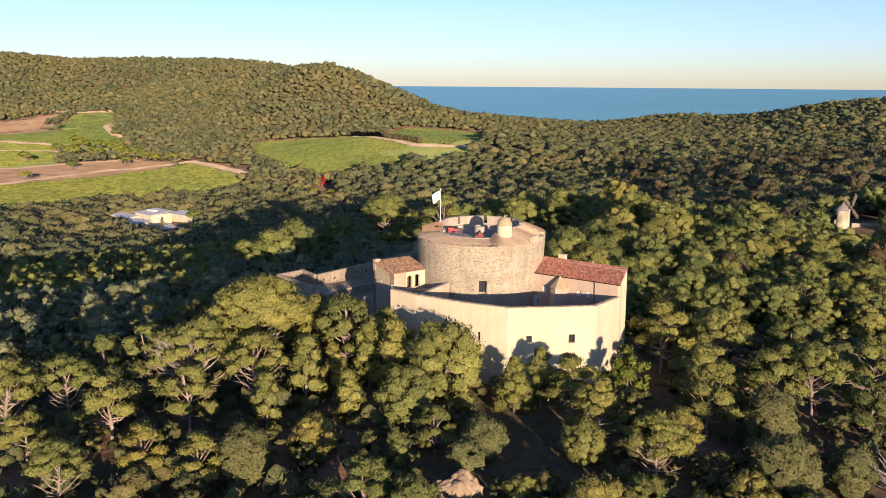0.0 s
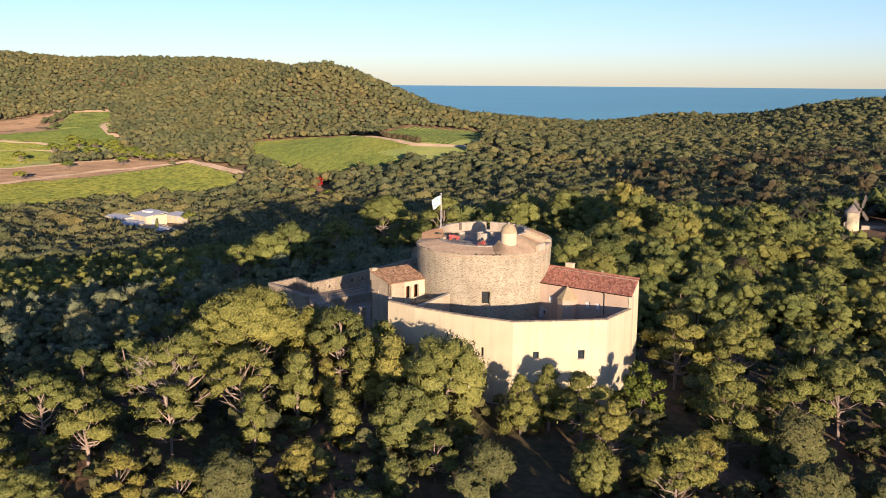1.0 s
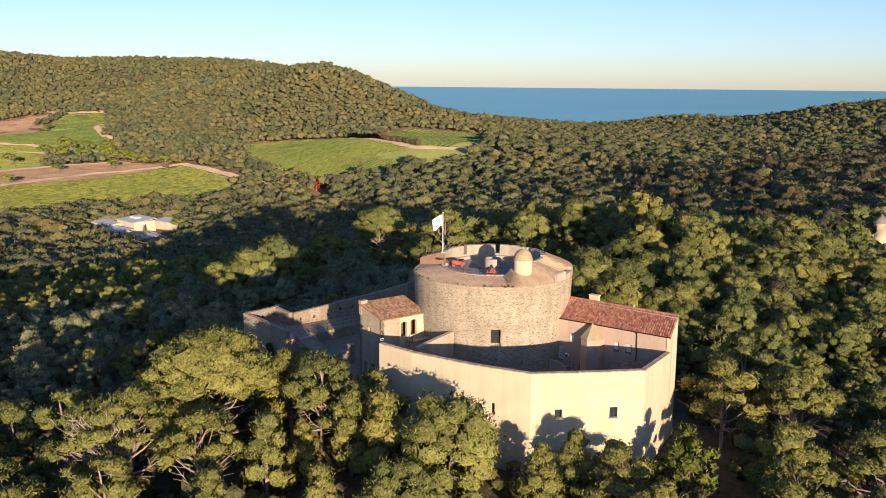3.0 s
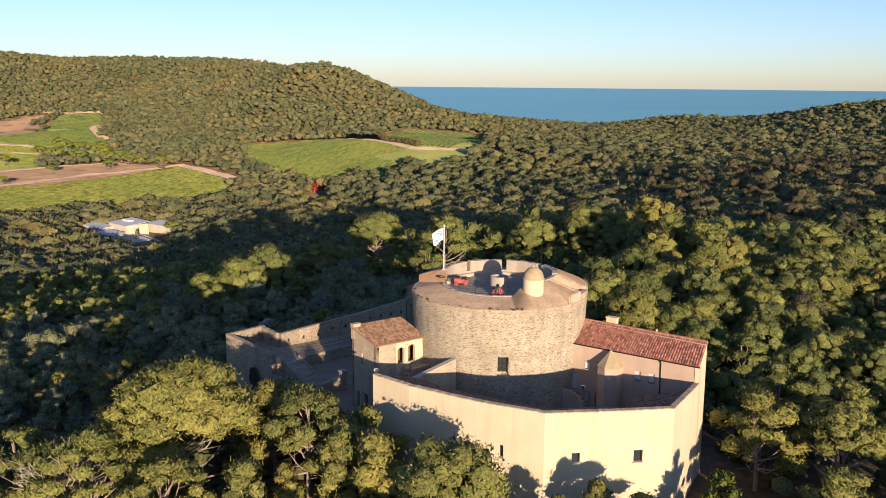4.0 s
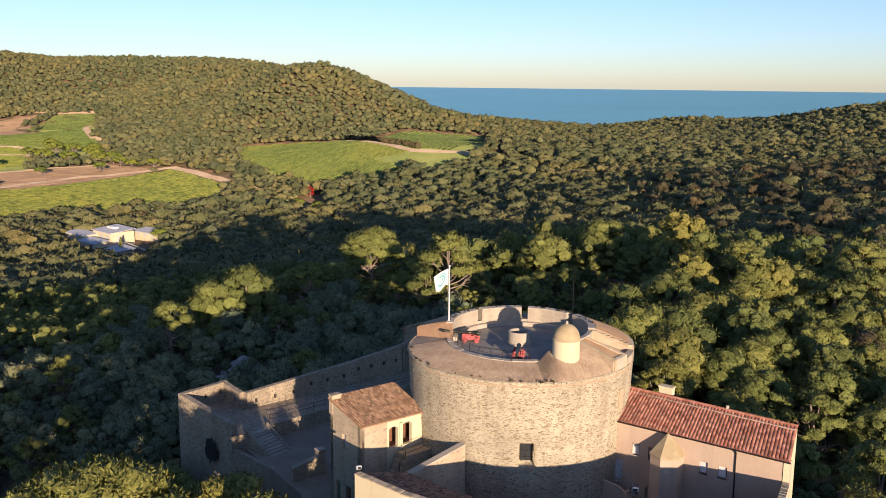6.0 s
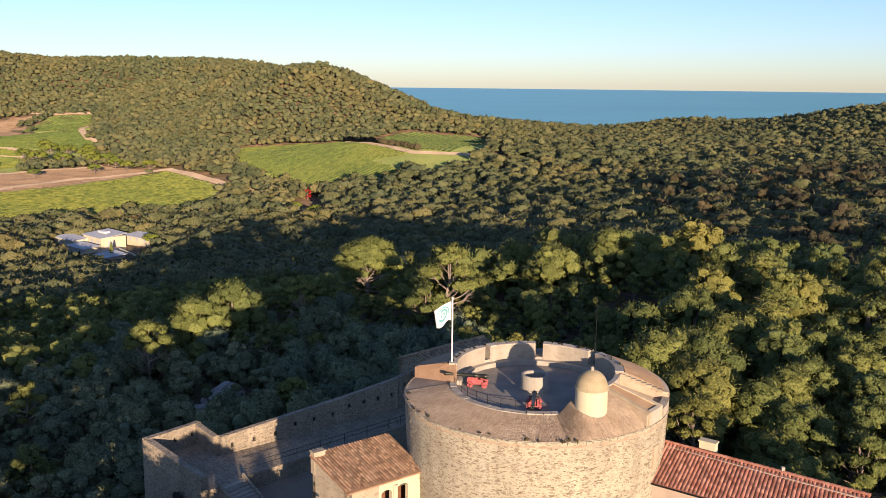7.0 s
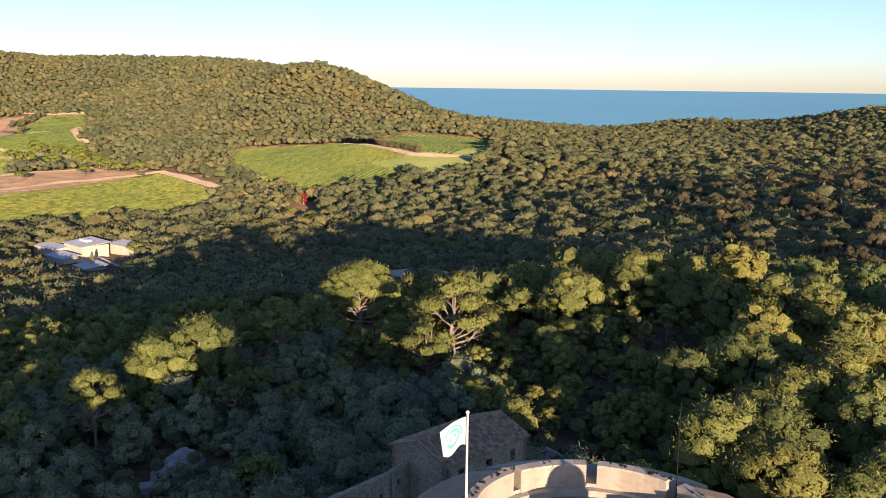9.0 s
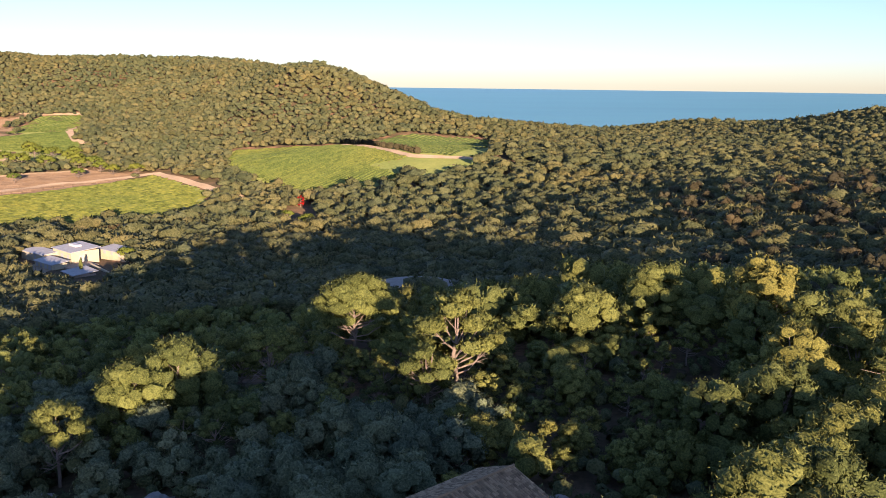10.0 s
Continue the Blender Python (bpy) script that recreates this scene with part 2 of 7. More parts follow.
def ground_material():
    m, nt, b = nodes_of("forest_floor", 0.95)
    geo = nt.nodes.new("ShaderNodeNewGeometry")
    n1 = tex(nt, "ShaderNodeTexNoise", 0.05, 6, geo.outputs["Position"])
    n2 = tex(nt, "ShaderNodeTexNoise", 0.9, 5, geo.outputs["Position"])
    col = ramp(nt, n1.outputs["Fac"], [(0.34, (0.085, 0.075, 0.04)), (0.52, (0.15, 0.105, 0.065)), (0.70, (0.34, 0.19, 0.12))])
    col = mixc(nt, 0.7, col, ramp(nt, n2.outputs["Fac"], [(0.3, (0.45, 0.5, 0.4)), (0.7, (1.3, 1.2, 1.1))]), "MULTIPLY")
    nt.links.new(col, b.inputs["Base Color"])
    bumped(nt, b, n2.outputs["Fac"], 0.6, 0.25)
    return m


M_GROUND = ground_material()


def sea_material():
    m, nt, b = nodes_of("sea_water", 0.3)
    b.inputs["Diffuse Roughness"].default_value = 0.0
    b.inputs["Specular IOR Level"].default_value = 0.5
    geo = nt.nodes.new("ShaderNodeNewGeometry")
    mp = nt.nodes.new("ShaderNodeMapping")
    mp.inputs["Scale"].default_value = (0.0012, 0.006, 0.01)
    nt.links.new(geo.outputs["Position"], mp.inputs["Vector"])
    n1 = tex(nt, "ShaderNodeTexNoise", 1.0, 6, mp.outputs["Vector"])
    n2 = tex(nt, "ShaderNodeTexNoise", 0.09, 5, geo.outputs["Position"])
    nt.links.new(ramp(nt, n1.outputs["Fac"], [(0.3, (0.085, 0.385, 0.255)), (0.7, (0.11, 0.45, 0.30))]), b.inputs["Base Color"])
    bumped(nt, b, n2.outputs["Fac"], 0.5, 1.2)
    return m


M_SEA = sea_material()


# ---- the lie of the land: broad swells over a low base ----
SWELLS = []


def rise(x, y, wide, deep, height):
    SWELLS.append((x, y, wide, deep, height))


rise(0, 0, 45, 60, 5.1)
rise(0, -40, 120, 120, 17.1)
rise(60, 130, 60, 70, -1.2)
rise(150, 190, 70, 80, 3.0)
rise(0, 110, 70, 60, 13.2)
rise(60, 420, 120, 120, 0.4)
rise(180, 430, 90, 120, 6.1)
rise(-20, 780, 130, 130, 20.7)
rise(0, 960, 150, 120, -4.3)
rise(-190, 1200, 80, 150, 73.7)
rise(-100, 1180, 55, 160, 23.8)
rise(-380, 1540, 160, 230, 88.6)
rise(-640, 1520, 150, 260, 33.3)
rise(-850, 1480, 170, 260, 93.3)
rise(-520, 1180, 170, 180, -1.4)
rise(-380, 1200, 120, 160, 4.7)
rise(380, 1400, 130, 220, 4.7)
rise(510, 1080, 110, 180, 18.3)
rise(640, 1040, 130, 220, 38.0)
rise(340, 650, 150, 200, 0.2)
rise(480, 760, 150, 200, 12.6)
rise(250, 150, 150, 200, 18.8)
rise(200, 1000, 170, 250, 8.9)
rise(100, 1350, 130, 200, 10.0)
rise(-300, 700, 300, 250, -8.0)
rise(-200, 350, 200, 180, -5.5)
rise(-500, 200, 300, 300, -1.9)
rise(500, 400, 250, 250, 24.8)
rise(200, 1800, 500, 200, -51.5)
rise(-600, 1900, 400, 250, 49.7)
rise(0, -450, 400, 250, -3.3)
rise(-80, 650, 150, 150, -7.0)
rise(-150, 1030, 120, 120, 8.0)
rise(10, 1120, 50, 120, 13.1)
rise(-50, 1140, 40, 120, 13.0)
rise(230, 1250, 70, 120, -7.5)
rise(390, 1480, 70, 150, 15.5)
rise(45, 165, 40, 40, 8.7)
rise(-130, 770, 80, 80, 7.0)
rise(-140, 900, 70, 70, 0.8)
rise(-390, 1000, 100, 100, 8.8)
rise(-500, 1380, 80, 90, -18.6)
rise(-270, 1750, 150, 150, 23.3)
rise(-150, 0, 100, 120, 13.8)
rise(0, -200, 150, 120, 8.1)
rise(70, 1200, 45, 100, 4.1)
rise(-60, 200, 60, 60, 6.4)
rise(110, -120, 100, 100, 10.5)
rise(-280, 1400, 70, 90, 23.5)
rise(-450, 1530, 80, 120, -2.8)
rise(-330, 1300, 80, 90, 2.5)
rise(-560, 1530, 80, 120, 15.4)
rise(48, -74, 40, 28, -6.0)
rise(62, 100, 34, 50, 3.0)


def smooth(a, b, v):
    k = np.clip((v - a) / (b - a), 0, 1)
    return k * k * (3 - 2 * k)


def ground_z(x, y):
    x, y = np.asarray(x, float), np.asarray(y, float)
    z = np.full(np.broadcast(x, y).shape, -40.0)
    for cx, cy, sx, sy, h in SWELLS:
        z = z + h * np.exp(-(((x - cx) / sx) ** 2 + ((y - cy) / sy) ** 2) / 1.6)
    z = z - 80 * smooth(1650, 2050, y) - 60 * smooth(1500, 2300, np.abs(x))
    return z + 0.5 * np.sin(x * 0.11 + 1.3 * np.sin(y * 0.07)) * np.sin(y * 0.09)


def gz(x, y):
    return float(ground_z(x, y))


# ---- builders ----
def mesh_of(name, verts, faces, material, flat=True):
    me = bpy.data.meshes.new(name)
    me.from_pydata([tuple(v) for v in verts], [], [tuple(f) for f in faces])
    me.materials.append(material)
    if not flat:
        me.polygons.foreach_set("use_smooth", [True] * len(me.polygons))
    return me


def tri_mesh(name, verts, tris, material, shade=False, normals=None, tone=None):
    """A triangle mesh straight from arrays; leaves may share the soft normals of their clump, and each tree its own tone."""
    verts, tris = np.asarray(verts, np.float32), np.asarray(tris, np.int32)
    me = bpy.data.meshes.new(name)
    me.vertices.add(len(verts))
    me.vertices.foreach_set("co", verts.ravel())
    me.loops.add(tris.size)
    me.loops.foreach_set("vertex_index", tris.ravel())
    me.polygons.add(len(tris))
    me.polygons.foreach_set("loop_start", np.arange(len(tris), dtype=np.int32) * 3)
    if shade:
        me.polygons.foreach_set("use_smooth", np.ones(len(tris), bool))
    me.update(calc_edges=True)
    if normals is not None:
        me.polygons.foreach_set("use_smooth", np.ones(len(tris), bool))
        me.attributes.new("custom_normal", "FLOAT_VECTOR", "POINT").data.foreach_set("vector", np.asarray(normals, np.float32).ravel())
    if tone is not None:
        me.attributes.new("tree_tone", "FLOAT", "POINT").data.foreach_set("value", np.asarray(tone, np.float32))
    me.materials.append(material)
    return me


def thing(name, x, y, z, rz=0.0, label="", category="", group="", kind=""):
    ob = new(name)
    ob.empty_display_size = 0.3
    ob.matrix_basis = pose(x, y, z, 0, 0, rz)
    return tagged(ob, label, category, group, kind)


def part(name, bm, material, parent, label="", world=False, smooth_shade=False, kind=""):
    """Link a bmesh as one mesh under a thing or a part. world: its vertices are in world metres."""
    if isinstance(bm, bpy.types.Mesh):
        me = bm
    else:
        bmesh.ops.recalc_face_normals(bm, faces=bm.faces)
        me = bpy.data.meshes.new(name)
        bm.to_mesh(me)
        bm.free()
        me.materials.append(material)
        if smooth_shade:
            me.polygons.foreach_set("use_smooth", [True] * len(me.polygons))
    ob = new(name, me)
    if parent is not None:
        ob.parent = parent
        if world:
            up = parent
            m = Matrix.Identity(4)
            while up is not None:
                m = up.matrix_basis @ m
                up = up.parent
            me.transform(m.inverted())
    return tagged(ob, label, kind=kind)


def bx(bm, x0, x1, y0, y1, z0, z1, bevel=0.0):
    r = bmesh.ops.create_cube(bm, size=1.0, matrix=Matrix.LocRotScale(((x0 + x1) / 2, (y0 + y1) / 2, (z0 + z1) / 2), None, (abs(x1 - x0), abs(y1 - y0), abs(z1 - z0))))
    if bevel:
        edges = {e for v in r["verts"] for e in v.link_edges}
        bmesh.ops.bevel(bm, geom=list(edges), offset=bevel, segments=1, affect="EDGES")
    return bm


def boxed(*a, **k):
    return bx(bmesh.new(), *a, **k)


def cone(bm, x, y, z0, z1, r0, r1, n=24, caps=True):
    m = Matrix.Translation((x, y, (z0 + z1) / 2))
    bmesh.ops.create_cone(bm, cap_ends=caps, segments=n, radius1=r0, radius2=max(r1, 1e-4), depth=z1 - z0, matrix=m)
    return bm


def prism(bm, poly, z0, z1):
    lo = [bm.verts.new((x, y, z0)) for x, y in poly]
    hi = [bm.verts.new((x, y, z1)) for x, y in poly]
    n = len(poly)
    bm.faces.new(lo[::-1])
    bm.faces.new(hi)
    for i in range(n):
        bm.faces.new((lo[i], lo[(i + 1) % n], hi[(i + 1) % n], hi[i]))
    return bm


def tube(bm, pts, r0, r1=None, n=6):
    """A tapering tube along points."""
    r1 = r0 if r1 is None else r1
    rings = []
    pts = [Vector(p) for p in pts]
    for i, p in enumerate(pts):
        d = (pts[min(i + 1, len(pts) - 1)] - pts[max(i - 1, 0)]).normalized()
        side = d.cross(Vector((0.31, 0.95, 0.1)) if abs(d.z) > 0.8 else Vector((0, 0, 1))).normalized()
        up = side.cross(d)
        r = r0 + (r1 - r0) * i / (len(pts) - 1)
        rings.append([bm.verts.new(p + r * (math.cos(a) * side + math.sin(a) * up)) for a in (2 * math.pi * k / n for k in range(n))])
    for a, b in zip(rings, rings[1:]):
        for k in range(n):
            bm.faces.new((a[k], a[(k + 1) % n], b[(k + 1) % n], b[k]))
    bm.faces.new(rings[0][::-1])
    bm.faces.new(rings[-1])
    return bm


def sweep(bm, profile, c, angles):
    """Sweep a closed profile of (radius, z) about the upright axis at c; each angle may skew with the radius."""
    rings = []
    for a in angles:
        ring = []
        for r, z in profile:
            t = radians(a(r) if callable(a) else a)
            ring.append(bm.verts.new((c[0] + r * math.cos(t), c[1] + r * math.sin(t), z)))
        rings.append(ring)
    n = len(profile)
    for p, q in zip(rings, rings[1:]):
        for k in range(n):
            bm.faces.new((p[k], p[(k + 1) % n], q[(k + 1) % n], q[k]))
    bm.faces.new(rings[0])
    bm.faces.new(rings[-1][::-1])
    return bm


def wall_with_holes(bm, p0, p1, z0, z1, thick, holes=(), z1b=None, back=True):
    """A wall from p0 to p1 (its outer face on the right of the way), thick inward; holes are (s0, s1, low, high) right through it."""
    p0, p1 = Vector((*p0, 0)), Vector((*p1, 0))
    length = (p1 - p0).length
    u = (p1 - p0) / length
    inward = Vector((-u.y, u.x, 0))
    z1b = z1 if z1b is None else z1b
    ss = sorted({0.0, length, *[v for h in holes for v in h[:2]]})
    zs = sorted({z0, *[v for h in holes for v in h[2:]]}) + [None]

    def at(s, z, d):
        top = z1 + (z1b - z1) * s / length
        q = p0 + u * s + inward * d
        return (q.x, q.y, top if z is None else z)

    def quad(*c):
        bm.faces.new([bm.verts.new(v) for v in c])

    for sa, sb in zip(ss, ss[1:]):
        for za, zb in zip(zs, zs[1:]):
            mid = (sa + sb) / 2
            hole = any(h[0] < mid < h[1] and zb is not None and h[2] < (za + zb) / 2 < h[3] for h in holes)
            if hole:
                quad(at(sa, za, 0), at(sa, za, thick), at(sa, zb, thick), at(sa, zb, 0))
                quad(at(sb, za, 0), at(sb, zb, 0), at(sb, zb, thick), at(sb, za, thick))
                quad(at(sa, za, 0), at(sb, za, 0), at(sb, za, thick), at(sa, za, thick))
                quad(at(sa, zb, 0), at(sa, zb, thick), at(sb, zb, thick), at(sb, zb, 0))
            else:
                quad(at(sa, za, 0), at(sb, za, 0), at(sb, zb, 0), at(sa, zb, 0))
                quad(at(sa, za, thick), at(sa, zb, thick), at(sb, zb, thick), at(sb, za, thick))
    quad(at(0, None, 0), at(length, None, 0), at(length, None, thick), at(0, None, thick))
    quad(at(0, z0, 0), at(0, None, 0), at(0, None, thick), at(0, z0, thick))
    quad(at(length, z0, 0), at(length, z0, thick), at(length, None, thick), at(length, None, 0))
    bmesh.ops.remove_doubles(bm, verts=bm.verts, dist=0.0005)
    return bm


# ---- ground and sea ----
def axis(lo, hi, near_lo, near_hi, fine, grow):
    v = list(np.arange(near_lo, near_hi + 0.1, fine))
    s = fine
    while v[-1] < hi:
        s *= grow
        v.append(v[-1] + s)
    s = fine
    while v[0] > lo:
        s *= grow
        v.insert(0, v[0] - s)
    return np.array(v)


def grid_tris(nx, ny):
    i = np.arange(nx * ny).reshape(nx, ny)
    a, b, c, d = i[:-1, :-1].ravel(), i[1:, :-1].ravel(), i[1:, 1:].ravel(), i[:-1, 1:].ravel()
    return np.concatenate([np.stack([a, b, c], 1), np.stack([a, c, d], 1)])


gx, gy = axis(-2600, 2600, -140, 140, 4, 1.06), axis(-2000, 2200, -140, 240, 4, 1.035)
GX, GY = np.meshgrid(gx, gy, indexing="ij")
ground = new("ground", tri_mesh("ground", np.stack([GX, GY, ground_z(GX, GY)], -1).reshape(-1, 3), grid_tris(len(gx), len(gy)), M_GROUND, True))
tagged(ground, "wooded hilly ground of brown and reddish soil", "ground", kind="structure")

# the sea, which climbs to eye level at the far horizon
sr, sa_ = np.concatenate([np.linspace(900, 2000, 8), np.linspace(2200, 4790, 40)]), np.radians(np.linspace(-25, 205, 140))
SR, SA = np.meshgrid(sr, sa_, indexing="ij")
sea_z = -74 + 83.0 * smooth(1700, 4790, SR) ** 1.0 * 1.0
sea = new("water", tri_mesh("water", np.stack([SR * np.cos(SA) - 6, SR * np.sin(SA) - 95, sea_z], -1).reshape(-1, 3), grid_tris(len(sr), len(sa_)), M_SEA, True))
tagged(sea, "calm blue sea reaching to the horizon", "water", kind="structure")


# ---- fields in the valley ----
def inside(poly, x, y):
    x, y = np.asarray(x, float), np.asarray(y, float)
    hit = np.zeros(x.shape, bool)
    for (x0, y0), (x1, y1) in zip(poly, poly[1:] + poly[:1]):
        cross = (y0 > y) != (y1 > y)
        hit ^= cross & (x < (x1 - x0) * (y - y0) / ((y1 - y0) or 1e-9) + x0)
    return hit


FIELD_LOW = [(-352, 580), (-249, 745), (-172, 640), (-187, 574), (-253, 540), (-279, 480), (-330, 440), (-420, 470), (-450, 560)]
FIELD_SOIL = [(-500, 690), (-402, 692), (-367, 752), (-321, 793), (-255, 750), (-357, 590), (-460, 570)]
FIELD_WEST = [(-560, 815), (-620, 950), (-513, 923), (-458, 902), (-416, 867), (-422, 844), (-397, 778), (-416, 715), (-520, 720)]
FIELD_UPPER = [(-660, 1000), (-548, 1003), (-516, 1022), (-442, 1051), (-404, 965), (-367, 930), (-397, 880), (-469, 915), (-524, 950), (-640, 965)]
FIELD_TOP = [(-518, 1055), (-531, 1190), (-481, 1197), (-455, 1131), (-444, 1056)]
FIELD_BARE = [(-660, 1115), (-600, 1113), (-545, 1204), (-534, 1064), (-562, 1031), (-660, 1030)]
FIELD_MID = [(-213, 886), (-105, 853), (-36, 738), (-45, 720), (-80, 708), (-116, 682), (-129, 700), (-204, 814)]
FIELD_EAST = [(-90, 853), (-61, 945), (-42, 977), (48, 1005), (34, 822), (0, 740), (-26, 752)]
FIELDS = [FIELD_LOW, FIELD_SOIL, FIELD_WEST, FIELD_UPPER, FIELD_TOP, FIELD_BARE, FIELD_MID, FIELD_EAST]


def beyond(x, y, h):
    """Where the sight line from the flight path over a thing of height h meets the ground again."""
    x, y = np.asarray(x, float), np.asarray(y, float)
    drop = np.maximum(34 - ground_z(x, y), 20)
    k = drop / np.maximum(drop - h, 5)
    return -6 + (x + 6) * k, -95 + (y + 95) * k


def field_sheet(poly, material, lift=0.25, cell=7.0):
    px, py = np.array(poly, float).T
    xs, ys = np.arange(px.min() - 20, px.max() + 40, cell), np.arange(py.min() - 110, py.max() + cell, cell)
    X, Y = np.meshgrid(xs, ys, indexing="ij")
    v = np.stack([X, Y, ground_z(X, Y) + lift], -1).reshape(-1, 3)
    t = grid_tris(len(xs), len(ys))
    c = v[t].mean(1)
    keep = inside(poly, c[:, 0], c[:, 1])
    spread = inside(poly, *beyond(c[:, 0], c[:, 1], 3.5)) | inside(poly, *beyond(c[:, 0], c[:, 1], 7.0))
    for other in FIELDS:
        if other is not poly:
            spread &= ~inside(other, c[:, 0], c[:, 1])
    keep |= spread
    used, t = np.unique(t[keep], return_inverse=True)
    return tri_mesh("field", v[used], t.reshape(-1, 3), material, True)


def vine_rows(poly, heading, gap, high, wide, near):
    """Hedge-like rows across a field, each a low ridge that follows the ground."""
    px, py = np.array(poly, float).T
    c, u = np.array([px.mean(), py.mean()]), np.array([math.cos(radians(heading)), math.sin(radians(heading))])
    n = np.array([-u[1], u[0]])
    rng = np.random.default_rng(3)
    V, T, k = [], [], 0
    s = np.arange(-260, 260, 6.0)
    for off in np.arange(-260, 260, gap):
        q = c + off * n + s[:, None] * u
        ok = inside(poly, q[:, 0], q[:, 1])
        if near:
            ok |= inside(poly, *beyond(q[:, 0], q[:, 1], 6.0))
        q = q + n * rng.normal(0, 0.12, len(s))[:, None]
        z = ground_z(q[:, 0], q[:, 1])
        h = high * rng.uniform(0.75, 1.15, len(s))
        ring = np.stack([np.c_[q - n * wide / 2, z + 0.2], np.c_[q - n * wide * 0.3, z + h], np.c_[q + n * wide * 0.3, z + h], np.c_[q + n * wide / 2, z + 0.2]], 1)
        for i in range(len(s) - 1):
            if ok[i] and ok[i + 1]:
                V.extend((ring[i], ring[i + 1]))
                for j in range(3):
                    a, b = k + j, k + 4 + j
                    T += [(a, b, b + 1), (a, b + 1, a + 1)]
                k += 8
    return np.concatenate(V), T


for poly, mat, heading, gap, label, near in (
        (FIELD_LOW, M_GRASS, 57, 5.0, "bright green vineyard on the valley floor", 1),
        (FIELD_WEST, M_GRASS, 20, 6.0, "green vineyard beside a dirt track", 0),
        (FIELD_UPPER, M_GRASS, 25, 6.0, "green vineyard on the lower hillside", 0),
        (FIELD_TOP, M_GRASS, 80, 6.0, "small green vineyard high on the slope", 0),
        (FIELD_MID, M_GRASS, 62, 4.0, "striped vineyard in a forest clearing", 1),
        (FIELD_EAST, M_GRASS, 70, 5.0, "green vineyard between two dirt tracks", 0)):
    f = new("vineyard", field_sheet(poly, mat))
    tagged(f, label, "vineyard", "vineyards in the valley")
    v, t = vine_rows(poly, heading, gap, 1.3, 1.9, near)
    rows_ob = new("vine_cover", tri_mesh("vine_cover", v, t, M_VINE_GOLD if poly is FIELD_LOW else M_VINE))
    rows_ob.parent = f
    tagged(rows_ob, kind="stuff")
for poly, label in ((FIELD_SOIL, "ploughed reddish-brown field beside a dirt track"), (FIELD_BARE, "bare sandy field on the lower hillside")):
    f = tagged(new("bare_field", field_sheet(poly, M_SOIL)), label, "field", "bare fields in the valley")
    v, t = vine_rows(poly, 12, 3.2, 0.75, 2.9, 0)
    fur = new("furrow_cover", tri_mesh("furrow_cover", v, t, M_SOIL))
    fur.parent = f
    tagged(fur, kind="stuff")


def track(pts, wide, label):
    pts = np.array(pts, float)
    d = np.r_[0, np.cumsum(np.hypot(*np.diff(pts, axis=0).T))]
    wide *= 1.25
    s = np.arange(0, d[-1], 8.0)
    x, y = np.interp(s, d, pts[:, 0]), np.interp(s, d, pts[:, 1])
    tx, ty = np.gradient(x), np.gradient(y)
    L = np.hypot(tx, ty)
    nx, ny = -ty / L, tx / L
    V = np.concatenate([np.stack([x + o * nx, y + o * ny, ground_z(x + o * nx, y + o * ny) + 0.9 + 0.15 * o * ny], 1) for o in (-wide / 2, 0, wide / 2)])
    n, T = len(s), []
    for r in range(2):
        for i in range(n - 1):
            a, b = r * n + i, (r + 1) * n + i
            T += [(a, a + 1, b + 1), (a, b + 1, b)]
    tagged(new("road", tri_mesh("road", V, T, M_TRACK, True)), label, "road", kind="structure")


track([(-520, 500), (-355, 585), (-318, 692), (-250, 752), (-168, 643), (-140, 610)], 6, "pale dirt track between vineyards")
track([(-700, 1205), (-535, 1199), (-484, 1205), (-435, 1138), (-450, 1074), (-408, 972), (-364, 930)], 7, "pale dirt track round a vineyard")
track([(-600, 930), (-513, 926), (-458, 904), (-416, 869), (-424, 846), (-520, 850)], 5, "pale dirt track through vineyards")
track([(-103, 855), (-32, 738), (10, 732), (60, 708)], 6, "pale dirt track along a vineyard edge")
track([(-600, 700), (-500, 690), (-405, 690), (-365, 755), (-318, 796)], 5, "pale dirt track beside a ploughed field")
TRACKS = [[(-355, 585), (-318, 692), (-250, 752), (-168, 643)], [(-103, 855), (-32, 738), (10, 732), (60, 708)]]


# ---- the fort: round tower ----
TC = (1.4, 0.25)
R_TOP, R_FOOT, Z_FOOT, Z_LIP, Z_DECK, R_DECK = 10.8, 10.15, -5.0, 8.6, 9.1, 6.55


def ring_pt(a, r, z):
    return (TC[0] + r * math.cos(radians(a)), TC[1] + r * math.sin(radians(a)), z)


